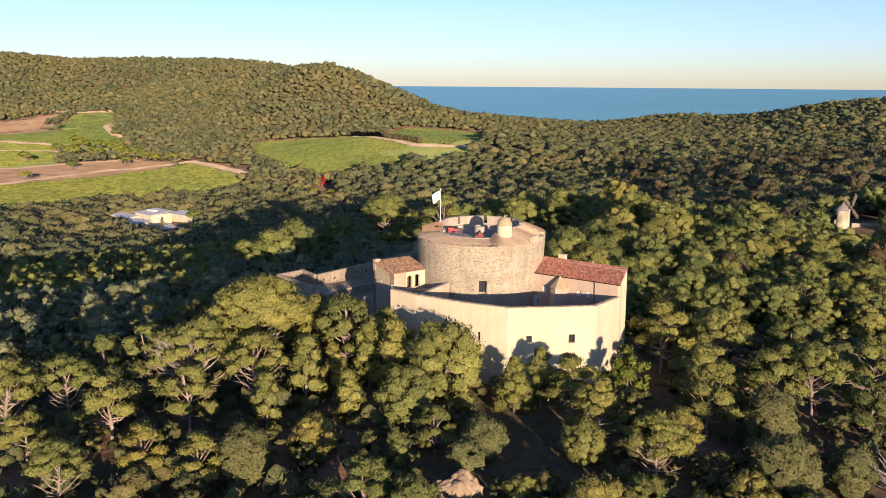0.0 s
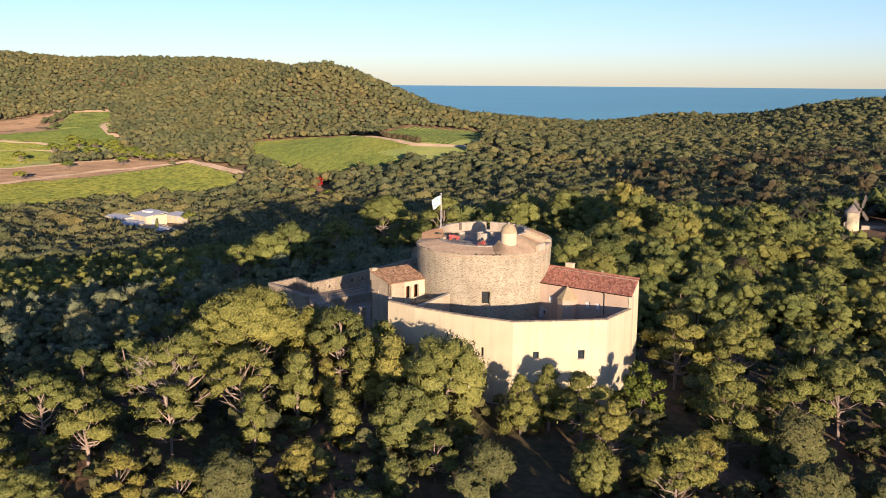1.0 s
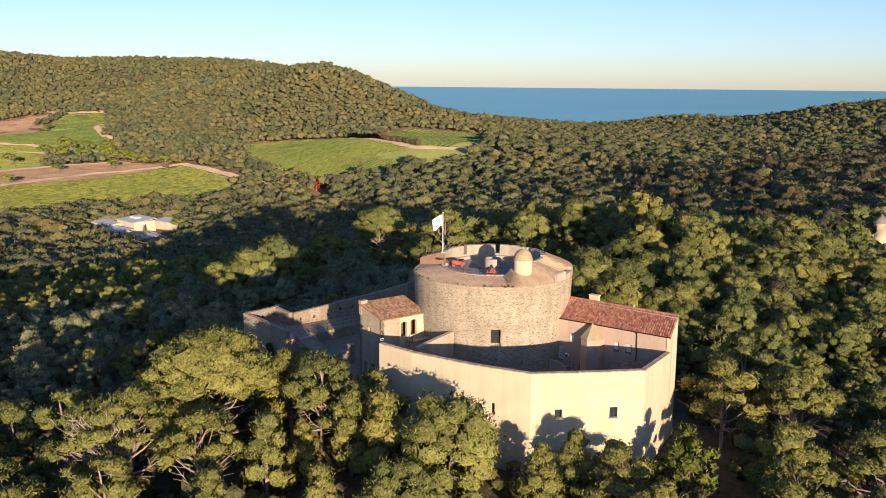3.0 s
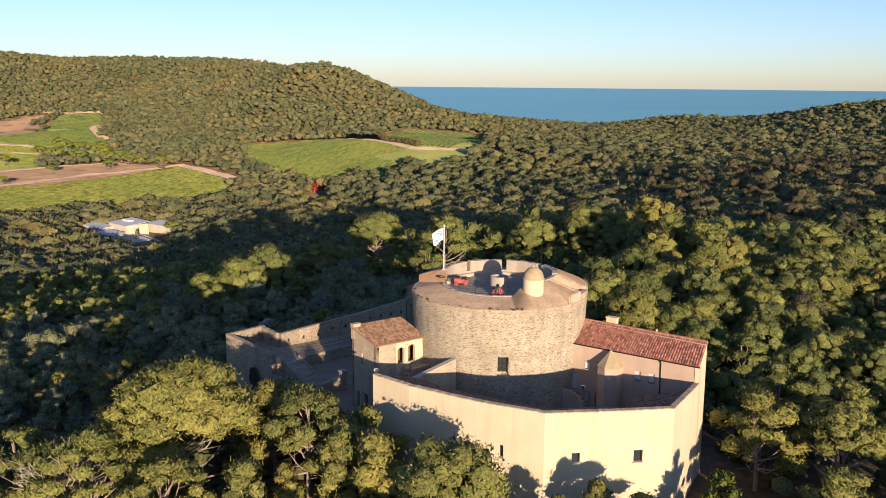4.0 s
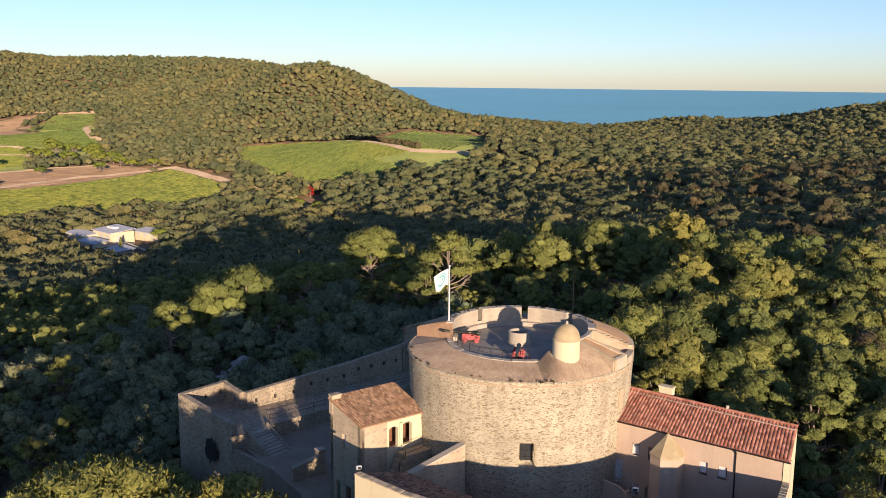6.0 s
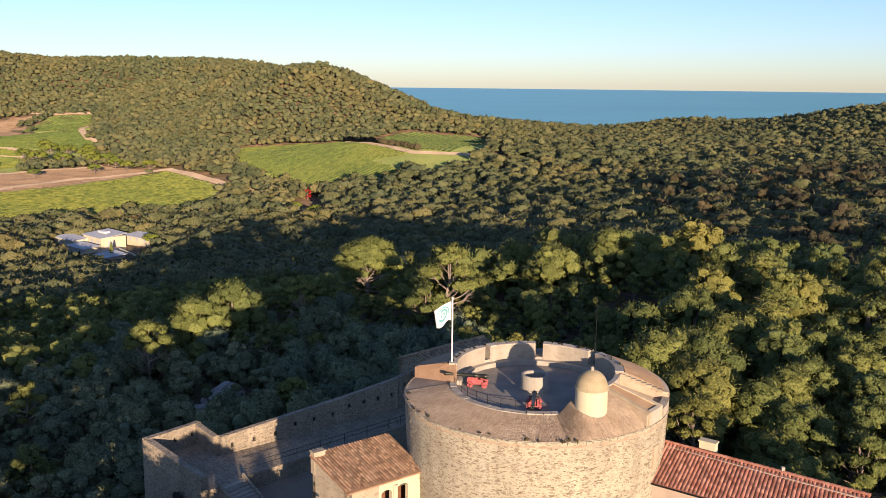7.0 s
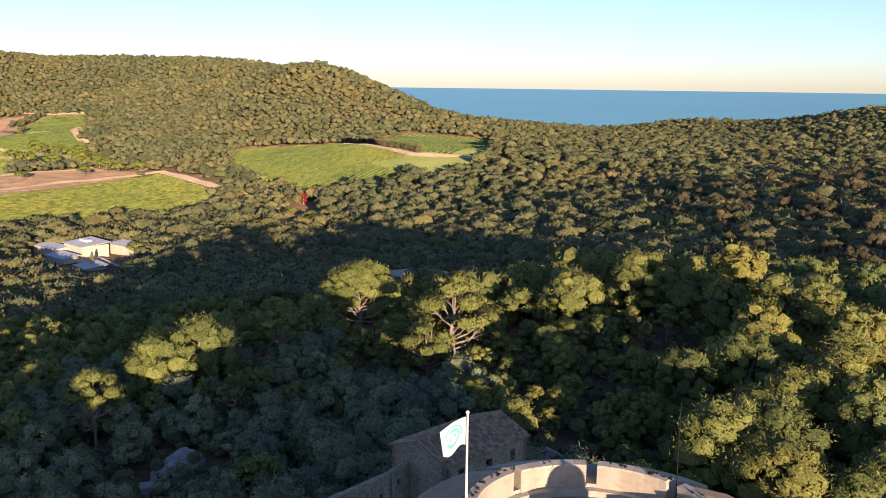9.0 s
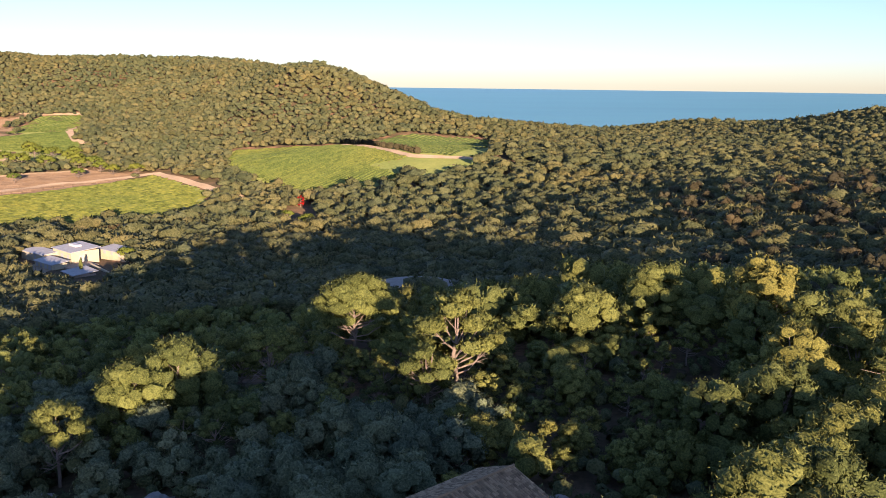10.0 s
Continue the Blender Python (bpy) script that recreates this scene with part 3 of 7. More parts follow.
def tower_wall():
    """The drum, gently narrower at its foot, with one deep window through the face."""
    bm = bmesh.new()
    hole = (265.7, 274.2, 0.5, 3.0)
    angles = sorted({*np.arange(0, 360, 5.0), hole[0], hole[1]})
    levels = [Z_FOOT, -2.5, hole[2], hole[3], 5.5, 7.6, Z_LIP]

    def rad(z):
        return R_FOOT + (R_TOP - R_FOOT) * (z - Z_FOOT) / (Z_LIP - Z_FOOT)

    grid = {(a, z): bm.verts.new(ring_pt(a, rad(z), z)) for a in angles for z in levels}
    for i, a in enumerate(angles):
        b = angles[(i + 1) % len(angles)]
        for z, w in zip(levels, levels[1:]):
            if hole[0] <= a < hole[1] and z >= hole[2] and w <= hole[3]:
                continue
            bm.faces.new((grid[a, z], grid[b, z], grid[b, w], grid[a, w]))
    rim = [grid[hole[0], hole[2]], grid[hole[1], hole[2]], grid[hole[1], hole[3]], grid[hole[0], hole[3]]]
    deep = [bm.verts.new(ring_pt(a, 8.9, z)) for a, z in ((266.2, 0.9), (273.7, 0.9), (273.7, 2.9), (266.2, 2.9))]
    for k in range(4):
        bm.faces.new((rim[k], rim[(k + 1) % 4], deep[(k + 1) % 4], deep[k]))
    bm.faces.new(deep)
    return bm


tower = thing("round_tower", TC[0], TC[1], Z_FOOT, 0, "massive round stone fort tower lit by low sun", "tower")
wall_ob = part("wall", tower_wall(), M_TOWER, tower, "rubble masonry drum with worn lime render", world=True, smooth_shade=True)

bm = bmesh.new()
cone(bm, TC[0], TC[1], 8.55, Z_DECK, R_DECK + 0.25, R_DECK + 0.25, 72)
part("terrace_floor", bm, M_PAVE, tower, "grey paved gun terrace", world=True)


def lip():
    """Dressed stone kerb round the open front of the terrace."""
    out = []
    step = 5.2
    a = 176.0
    while a < 318:
        bm = bmesh.new()
        h = random.uniform(-0.03, 0.04)
        sweep(bm, [(R_DECK - 0.05, Z_DECK - 0.1), (R_DECK - 0.05, Z_DECK + 0.22 + h), (R_DECK + 0.5, Z_DECK + 0.2 + h), (R_DECK + 0.5, Z_DECK - 0.1)], TC, [a + 0.15, a + step / 2, a + step - 0.15])
        out.append(bm)
        a += step
    return out


for bm in lip():
    part("kerb_stone", bm, M_STONE, tower, world=True)

# the sloping brick apron between kerb and drum: a bed with radial rows of worn bricks set on it
apron_angles = [158 + i * 2.0 for i in range(int((346 - 158) / 2) + 1)]
bm = sweep(bmesh.new(), [(R_DECK + 0.5, Z_DECK - 0.3), (R_DECK + 0.5, Z_DECK + 0.14), (R_TOP - 0.02, Z_LIP - 0.06), (R_TOP - 0.02, Z_LIP - 0.5)], TC, apron_angles)
apron = part("apron", bm, M_BRICK, tower, "weathered sloping brick apron with dry moss", world=True)


def mound(a, r):
    """The apron swells up round the foot of the turret."""
    s = min(max((a - 277) / 12, 0), 1)
    return 1.15 * s * s * (3 - 2 * s) * (1 - min(max((r - R_DECK - 0.5) / 3.75, 0), 1) ** 2.2)


bm = bmesh.new()
swell = [[bm.verts.new(ring_pt(a_, R_DECK + 0.5 + 3.7 * j / 8, Z_DECK + 0.145 - 0.7 * j / 8 * 0.98 + mound(a_, R_DECK + 0.5 + 3.7 * j / 8))) for j in range(9)] for a_ in range(277, 326, 2)]
for p_, q_ in zip(swell, swell[1:]):
    for j in range(8):
        bm.faces.new((p_[j], p_[j + 1], q_[j + 1], q_[j]))
bmesh.ops.solidify(bm, geom=bm.faces[:], thickness=0.25)
part("apron_swell", bm, M_BRICK, tower, "weathered apron raised round the turret", world=True)


def apron_rows():
    rng = np.random.default_rng(31)
    V, F = [], []
    a = 178.0
    while a < 324.0:
        w = rng.uniform(0.4, 0.62)
        r = R_DECK + 0.5 + rng.uniform(0, 0.25)
        while r < R_TOP - 0.1:
            length = rng.uniform(0.18, 0.5)
            r2 = min(r + length, R_TOP + rng.uniform(-0.05, 0.06))
            h = rng.uniform(0.006, 0.02)
            base = len(V)
            for rr, hh in ((r, h), (r2 - 0.03, h * rng.uniform(1.1, 1.9))):
                k = (rr - R_DECK - 0.5) / (R_TOP - R_DECK - 0.5)
                z = Z_DECK + 0.14 + (Z_LIP - 0.06 - Z_DECK - 0.14) * k + mound(a, rr)
                for aa, dz in ((a, -0.02), (a + w * 0.15, hh), (a + w * 0.8, hh), (a + w * 0.95, -0.02)):
                    V.append(ring_pt(aa, rr, z + dz))
            for j in range(3):
                F.append((base + j, base + j + 1, base + 5 + j, base + 4 + j))
            F += [(base, base + 3, base + 2, base + 1), (base + 4, base + 5, base + 6, base + 7)]
            r = r2
        a += w
    return V, F


v, f = apron_rows()
part("brick_cover", mesh_of("brick_cover", v, f, M_BRICK), None, apron, kind="stuff", world=True)

# worn lip course under the apron, each block uneven
rng_lip = random.Random(5)
a = 160.0
while a < 345:
    w = rng_lip.uniform(2.2, 4.4)
    out = rng_lip.uniform(0.03, 0.11)
    bm = sweep(bmesh.new(), [(R_TOP - 0.3, Z_LIP - rng_lip.uniform(0.2, 0.34)), (R_TOP - 0.3, Z_LIP - 0.02), (R_TOP + out, Z_LIP - rng_lip.uniform(0.02, 0.07)), (R_TOP + out * 0.6, Z_LIP - rng_lip.uniform(0.2, 0.3))], TC, [a + 0.1, a + w / 2, a + w - 0.1])
    part("lip_stone", bm, M_TOWER, tower, world=True)
    a += w


def merlon(a0, a1, skew0=0.0, skew1=0.0):
    """A stretch of the thick parapet: upright inside, its top falling outward."""
    bm = bmesh.new()
    n = max(3, int((a1 - a0) / 4))

    def turn(k):
        def at(r):
            f_ = (r - R_DECK) / (R_TOP - R_DECK)
            return a0 + (a1 - a0) * k + f_ * (skew0 * (1 - k) + skew1 * k)
        return at

    prof = [(R_DECK - 0.05, 8.7), (R_DECK - 0.05, 10.86), (R_DECK + 0.0, 10.94), (R_DECK + 0.55, 10.96), (R_TOP + 0.02, 9.5), (R_TOP + 0.02, 8.4)]
    sweep(bm, prof, TC, [turn(i / n) for i in range(n + 1)])
    return bm


for a0, a1, s0, s1 in ((127, 179, 0, -21), (84.3, 122, 0, 0), (39.8, 78.6, 0, 0), (-13, 32.5, 0, 0)):
    mer = part("merlon", merlon(a0, a1, s0, s1), M_ASHLAR, tower, "thick stone parapet merlon", world=True)
    n = int((a1 - a0) / 6)
    for i in range(n):
        b0, b1 = a0 + (a1 - a0) * i / n, a0 + (a1 - a0) * (i + 1) / n
        bm = sweep(bmesh.new(), [(R_DECK - 0.1, 10.88), (R_DECK - 0.1, 11.0), (R_DECK + 0.6, 11.03), (R_DECK + 0.6, 10.9)], TC, [b0 + 0.1, (b0 + b1) / 2, b1 - 0.1])
        part("coping_stone", bm, M_STONE, mer, world=True)
part("parapet_end", merlon(179.05, 179.6, -21, -21), M_TERRA, tower, "brick end face of the parapet", world=True)
for a0, a1 in ((122, 127), (78.6, 84.3), (32.5, 39.8)):
    part("embrasure_sill", sweep(bmesh.new(), [(R_DECK, 8.7), (R_DECK, 9.75), (R_TOP, 9.3), (R_TOP, 8.4)], TC, [a0, (a0 + a1) / 2, a1]), M_STONE, tower, world=True)
part("inner_bench", sweep(bmesh.new(), [(R_DECK - 0.5, 8.9), (R_DECK - 0.5, 9.5), (R_DECK - 0.06, 9.52), (R_DECK - 0.06, 8.9)], TC, [-14 + i * 4 for i in range(49)]), M_STONE, tower, "low stone step round the terrace wall", world=True)

# terracotta paving on top of the parapet ends, and the stepped way between them
part("end_paving", sweep(bmesh.new(), [(R_DECK + 0.7, 10.93), (R_DECK + 0.7, 10.97), (R_TOP - 0.35, 9.70), (R_TOP - 0.35, 9.6)], TC, [-12.4, 0, 10, 20, 30]), M_ORANGE, tower, "orange brick paving on the parapet slope", world=True)


def skewed(k):
    return lambda r: 127 + 52 * k - 21 * k * (r - R_DECK) / (R_TOP - R_DECK)


part("end_paving", sweep(bmesh.new(), [(R_DECK + 0.7, 10.93), (R_DECK + 0.7, 10.97), (R_TOP - 0.3, 9.68), (R_TOP - 0.3, 9.58)], TC, [skewed(k / 10) for k in range(2, 11)]), M_TERRA, tower, "terracotta paving on the parapet slope", world=True)
# a sloping recess between two flanks: stepped pale edge on one side, plain kerbs on the other
part("recess_floor", sweep(bmesh.new(), [(R_DECK + 0.32, 8.5), (R_DECK + 0.32, 9.95), (R_TOP - 0.55, 9.0), (R_TOP - 0.55, 8.4)], TC, [-15.0, -20, -25, -31]), M_SANDSTEP, tower, "sandy brick floor of the sloping recess", world=True)
part("cheek_wall", sweep(bmesh.new(), [(R_DECK + 0.3, 8.5), (R_DECK + 0.3, 10.78), (R_TOP - 0.02, 9.42), (R_TOP - 0.02, 8.4)], TC, [-13.02, -14.0, -14.95]), M_SANDSTEP, tower, "sandy brick cheek of the recess", world=True)
for i in range(9):
    r0 = R_DECK + 0.34 + i * 0.42
    z = 10.76 - 0.138 * i
    part("step_edge", sweep(bmesh.new(), [(r0, z - 0.16), (r0, z + 0.08), (r0 + 0.41, z + 0.06), (r0 + 0.41, z - 0.16)], TC, [-12.6, -14, -15.3]), M_COPING, tower, "pale stepped edging", world=True)
for a0, a1 in ((-31, -33.4), (-41.6, -43.6)):
    part("sloping_kerb", sweep(bmesh.new(), [(R_DECK + 0.2, 8.5), (R_DECK + 0.2, 10.74), (R_TOP + 0.0, 9.62), (R_TOP + 0.0, 8.4)], TC, [a0, (a0 + a1) / 2, a1]), M_COPING, tower, "pale sloping stone kerb", world=True)
part("ramp", sweep(bmesh.new(), [(R_DECK + 0.25, 8.7), (R_DECK + 0.25, 10.64), (R_TOP - 0.3, 9.6), (R_TOP - 0.3, 8.4)], TC, [-33.4, -36, -39, -41.6]), M_ORANGE, tower, "orange paved slope beside the turret", world=True)
part("ramp_end", sweep(bmesh.new(), [(R_TOP - 0.3, 8.4), (R_TOP - 0.3, 9.7), (R_TOP + 0.0, 9.62), (R_TOP + 0.0, 8.4)], TC, [-33.4, -37.5, -41.6]), M_STONE, tower, "blunt stone end of the slope", world=True)
part("ramp_side", sweep(bmesh.new(), [(R_DECK + 0.25, 8.5), (R_DECK + 0.25, 10.55), (R_TOP - 0.06, 9.45), (R_TOP - 0.06, 8.4)], TC, [-43.6, -44.2, -44.8]), M_SANDSTEP, tower, "sandy brick side of the slope", world=True)
part("flank_wall", sweep(bmesh.new(), [(R_TOP - 0.55, 8.4), (R_TOP - 0.55, 9.32), (R_TOP + 0.02, 9.28), (R_TOP + 0.02, 8.4)], TC, [-13, -19, -25, -30.9]), M_ASHLAR, tower, "low outer parapet beside the steps", world=True)
part("side_wall", sweep(bmesh.new(), [(R_DECK - 0.1, 8.7), (R_DECK - 0.1, 10.75), (R_DECK + 0.3, 10.75), (R_DECK + 0.3, 8.7)], TC, [-13, -20, -27, -35, -42]), M_STONE, tower, world=True)

# blocked slit on the drum
bm = sweep(bmesh.new(), [(R_TOP - 0.4, 4.7), (R_TOP - 0.4, 6.6), (R_TOP - 0.02, 6.6), (R_TOP - 0.07, 4.7)], TC, [-37.5, -35, -33])
part("blocked_opening", bm, M_SANDSTEP, tower, "bricked-up opening", world=True)

# window of the drum
win = part("window", boxed(-0.55, 0.55, -0.05, 0.05, 0.9, 2.85), M_GLASS, tower, "deep-set barred window")
win.matrix_basis = pose(0.0, -9.1, 5.0)
for k in range(3):
    part("bar", boxed(-0.42 + k * 0.42 - 0.035, -0.42 + k * 0.42 + 0.035, -0.14, -0.07, 0.9, 2.9), M_IRON, win)
for k in range(3):
    part("bar", boxed(-0.6, 0.6, -0.17, -0.12, 1.2 + k * 0.6, 1.27 + k * 0.6), M_IRON, win)

# stones left proud of the worn plaster on the near side
rng_st = random.Random(8)


def rough_block(seed):
    r = random.Random(seed)
    bm = bmesh.new()
    bx(bm, -0.5, 0.5, -0.5, 0.5, -0.5, 0.5)
    for v_ in bm.verts:
        v_.co += Vector((r.uniform(-0.16, 0.16), r.uniform(-0.1, 0.1), r.uniform(-0.2, 0.2)))
    me = bpy.data.meshes.new("stone")
    bm.to_mesh(me)
    bm.free()
    me.materials.append(M_DARKSTONE)
    return me


BLOCKS = [rough_block(s) for s in range(8)]


def proud_stones():
    made = 0
    while made < 300:
        a, z = rng_st.uniform(196, 322), rng_st.uniform(-3.5, 8.0)
        if 263 < a < 277 and 0.2 < z < 3.3:
            continue
        if rng_st.random() > 0.25 + 0.5 * (0.5 + 0.5 * math.sin(a * 0.21 + math.sin(z)) * math.cos(z * 1.3)):
            continue
        rr = R_FOOT + (R_TOP - R_FOOT) * (z - Z_FOOT) / (Z_LIP - Z_FOOT)
        ob = new("stone", rng_st.choice(BLOCKS))
        ob.parent = wall_ob
        x_, y_, _ = ring_pt(a, rr - 0.09, z)
        ob.matrix_basis = pose(x_ - TC[0], y_ - TC[1], z - Z_FOOT, 0, rng_st.uniform(-6, 6), a - 270) @ Matrix.Diagonal((rng_st.uniform(0.14, 0.34), 0.23, rng_st.uniform(0.06, 0.12), 1))
        made += 1
    V, F = [], []
    for k in range(2600):
        a, z = rng_st.uniform(190, 340), rng_st.uniform(-4.6, 8.2)
        if 263 < a < 277 and 0.2 < z < 3.3 or rng_st.random() > 0.3 + 0.6 * (0.5 + 0.5 * math.sin(a * 0.13 + z * 0.4) * math.cos(z * 0.9 + a * 0.05)):
            continue
        rr = R_FOOT + (R_TOP - R_FOOT) * (z - Z_FOOT) / (Z_LIP - Z_FOOT)
        w, h, o, b = rng_st.uniform(0.3, 0.95), rng_st.uniform(0.03, 0.065), rng_st.uniform(0.008, 0.03), len(V)
        for r_, m_ in ((rr - 0.06, 1.0), (rr + o, 0.85)):
            for da, dz in ((-w, -h), (w, -h * rng_st.uniform(0.6, 1.2)), (w * rng_st.uniform(0.8, 1.1), h), (-w, h * rng_st.uniform(0.6, 1.2))):
                V.append(ring_pt(a + da * m_, r_, z + dz * m_))
        F += [(b + 4, b + 5, b + 6, b + 7)] + [(b + j, b + (j + 1) % 4, b + 4 + (j + 1) % 4, b + 4 + j) for j in range(4)]
    part("stone_facing", mesh_of("stone_facing", V, F, M_FACING), None, wall_ob, kind="stuff", world=True)


# domed lookout turret over the stair
turret = part("stair_turret", cone(bmesh.new(), 4.85, -7.05, 8.75, 11.52, 1.22, 1.2, 40), M_COAT, tower, "small round turret with a domed cap", world=True, smooth_shade=False)
bm = bmesh.new()
prof = [(1.3, 11.5), (1.3, 11.58), (1.19, 11.62)] + [(1.19 * math.cos(radians(t)), 11.62 + 1.28 * math.sin(radians(t))) for t in range(8, 86, 9)]
rings = [[bm.verts.new((4.85 + r * math.cos(2 * math.pi * k / 32), -7.05 + r * math.sin(2 * math.pi * k / 32), z)) for k in range(32)] for r, z in prof]
for p_, q_ in zip(rings, rings[1:]):
    for k in range(32):
        bm.faces.new((p_[k], p_[(k + 1) % 32], q_[(k + 1) % 32], q_[k]))
bm.faces.new(rings[-1])
part("dome", bm, M_DOME, turret, "ochre plaster dome", world=True, smooth_shade=True)
bm = cone(bmesh.new(), 4.85, -7.05, 12.84, 13.0, 0.14, 0.12, 10)
bmesh.ops.create_uvsphere(bm, u_segments=10, v_segments=6, radius=0.13, matrix=Matrix.Translation((4.85, -7.05, 13.05)))
part("finial", bm, M_STONE, turret, world=True)

# light well in the middle of the terrace
well = thing("light_well", 1.33, -0.2, Z_DECK, 0, "round pale stone well ring on the gun terrace", "well")
bm = sweep(bmesh.new(), [(0.86, -0.1), (0.86, 1.2), (0.92, 1.26), (1.1, 1.26), (1.13, 1.2), (1.13, -0.1)], (0, 0), list(range(0, 361, 12)))
part("ring", bm, M_STONE, well)
part("ledge", sweep(bmesh.new(), [(1.13, -0.1), (1.13, 0.16), (1.24, 0.14), (1.24, -0.1)], (0, 0), list(range(0, 361, 12))), M_STONE, well)
# shallow near-black disc, painting the shade down the well
part("shaft", cone(bmesh.new(), 0, 0, 0.0, 0.3, 0.85, 0.85, 24), M_OPENING_SHADE, well)


def gun(x, y, rz, label):
    """A muzzle-loading gun on a low red truck carriage."""
    g = thing("cannon", x, y, Z_DECK, rz, label, "cannon", "cannons on the terrace")
    body = bmesh.new()
    for s in (-1, 1):
        pts = [(-0.85, 0.22), (-0.85, 0.5), (-0.45, 0.5), (-0.45, 0.66), (-0.05, 0.66), (-0.05, 0.84), (0.75, 0.84), (0.85, 0.7), (0.85, 0.22)]
        n = len(pts)
        a_ = [body.verts.new((px, s * 0.27, pz)) for px, pz in pts]
        b_ = [body.verts.new((px, s * 0.39, pz)) for px, pz in pts]
        body.faces.new(a_)
        body.faces.new(b_[::-1])
        for i in range(n):
            body.faces.new((a_[i], a_[(i + 1) % n], b_[(i + 1) % n], b_[i]))
    bx(body, -0.8, 0.8, -0.28, 0.28, 0.24, 0.34)
    bx(body, 0.5, 0.62, -0.28, 0.28, 0.34, 0.7)
    car = part("carriage", body, M_RED, g, "red painted stepped timber carriage")
    for wx in (-0.6, 0.58):
        for s in (-1, 1):
            w = bmesh.new()
            bmesh.ops.create_cone(w, cap_ends=True, segments=18, radius1=0.24, radius2=0.24, depth=0.13, matrix=pose(wx, s * 0.49, 0.24, 90))
            bmesh.ops.create_cone(w, cap_ends=True, segments=10, radius1=0.08, radius2=0.07, depth=0.24, matrix=pose(wx, s * 0.51, 0.24, 90))
            part("wheel", w, M_RED, car)
    barrel = bmesh.new()
    prof_ = [(-1.05, 0.05), (-1.0, 0.11), (-0.92, 0.06), (-0.86, 0.2), (-0.6, 0.21), (-0.58, 0.19), (0.1, 0.17), (0.12, 0.185), (0.18, 0.165), (1.5, 0.12), (1.55, 0.16), (1.66, 0.155), (1.7, 0.12), (1.7, 0.07), (1.3, 0.06)]
    rings_ = [[barrel.verts.new((px * (1.6 if px > 0.2 else 1.0) + 0.1, r * math.cos(k * math.pi / 8), 0.88 + 0.03 * px + r * math.sin(k * math.pi / 8))) for k in range(16)] for px, r in prof_]
    for p1, q1 in zip(rings_, rings_[1:]):
        for k in range(16):
            barrel.faces.new((p1[k], p1[(k + 1) % 16], q1[(k + 1) % 16], q1[k]))
    barrel.faces.new(rings_[0])
    barrel.faces.new(rings_[-1])
    tube(barrel, [(0.2, -0.4, 0.86), (0.2, 0.4, 0.86)], 0.07, 0.07, 8)
    part("barrel", barrel, M_BRONZE, g, "dark iron gun barrel", smooth_shade=True)
    return g


gun(-3.35, 0.35, 172, "old gun on a red carriage beside the flagpole")
gun(0.85, -4.5, 262, "old gun on a red carriage pointing over the kerb")

# flagpole and flag
pole = thing("flagpole", -5.5, 0.9, Z_DECK, 0, "tall white flagpole flying a white flag", "flagpole")
part("pole", tube(bmesh.new(), [(0, 0, -0.1), (0, 0, 3.5), (0, 0, 7.25)], 0.085, 0.055, 10), M_WHITE, pole)
bm = bmesh.new()
bmesh.ops.create_uvsphere(bm, u_segments=10, v_segments=6, radius=0.11, matrix=Matrix.Translation((0, 0, 7.3)))
part("ball", bm, M_WHITE, pole)


def flag_point(s, t):
    """s along the fly, t down the hoist: a flag half dropped, folded by a light wind."""
    drop = 0.65 * s ** 1.3
    fold = 0.16 * math.sin(5.0 * s + 2.2 * t) * s
    return (-0.1 - 1.4 * s + 0.2 * s * t, fold - 0.25 * s, 7.05 - 0.1 * s - 1.6 * t - drop + 0.12 * math.sin(7 * s) * t)


bm = bmesh.new()
fv = [[bm.verts.new(flag_point(i / 14, j / 10)) for j in range(11)] for i in range(15)]
for i in range(14):
    for j in range(10):
        bm.faces.new((fv[i][j], fv[i + 1][j], fv[i + 1][j + 1], fv[i][j + 1]))
fl = part("flag", bm, M_FLAG, pole, "white cloth flag with a faded teal emblem", smooth_shade=True)
fl.modifiers.new("thickness", "SOLIDIFY").thickness = 0.012
bm = bmesh.new()
for side in (-0.022, 0.022):
    for r0, r1, b0, b1 in ((0.17, 0.27, 20, 300), (0.06, 0.12, 100, 400), (0.30, 0.36, 160, 330)):
        prev = None
        for k in range(15):
            a = radians(b0 + (b1 - b0) * k / 14)
            cur = []
            for r in (r0, r1):
                x_, y_, z_ = flag_point(0.52 + r * math.cos(a) * 1.1, 0.5 + r * math.sin(a) * 1.1)
                cur.append(bm.verts.new((x_, y_ + side, z_)))
            if prev:
                bm.faces.new((prev[0], prev[1], cur[1], cur[0]))
            prev = cur
part("emblem", bm, M_TEAL, fl)
stay = bmesh.new()
for dx, dy in ((0.45, -0.15), (0.55, 0.2)):
    tube(stay, [(dx, dy, 0), (dx, dy, 0.85), (dx - 0.35, dy, 0.95), (0, 0, 0.9)], 0.025, 0.025, 5)
part("bracket", stay, M_IRON, pole)

mast = thing("lightning_mast", *ring_pt(36, R_DECK + 0.35, 9.6), 0, "thin metal lightning mast on the parapet", "mast")
part("rod", tube(bmesh.new(), [(0, 0, -0.1), (0, 0, 3.2), (0, 0, 6.3)], 0.035, 0.02, 6), M_IRON, mast)

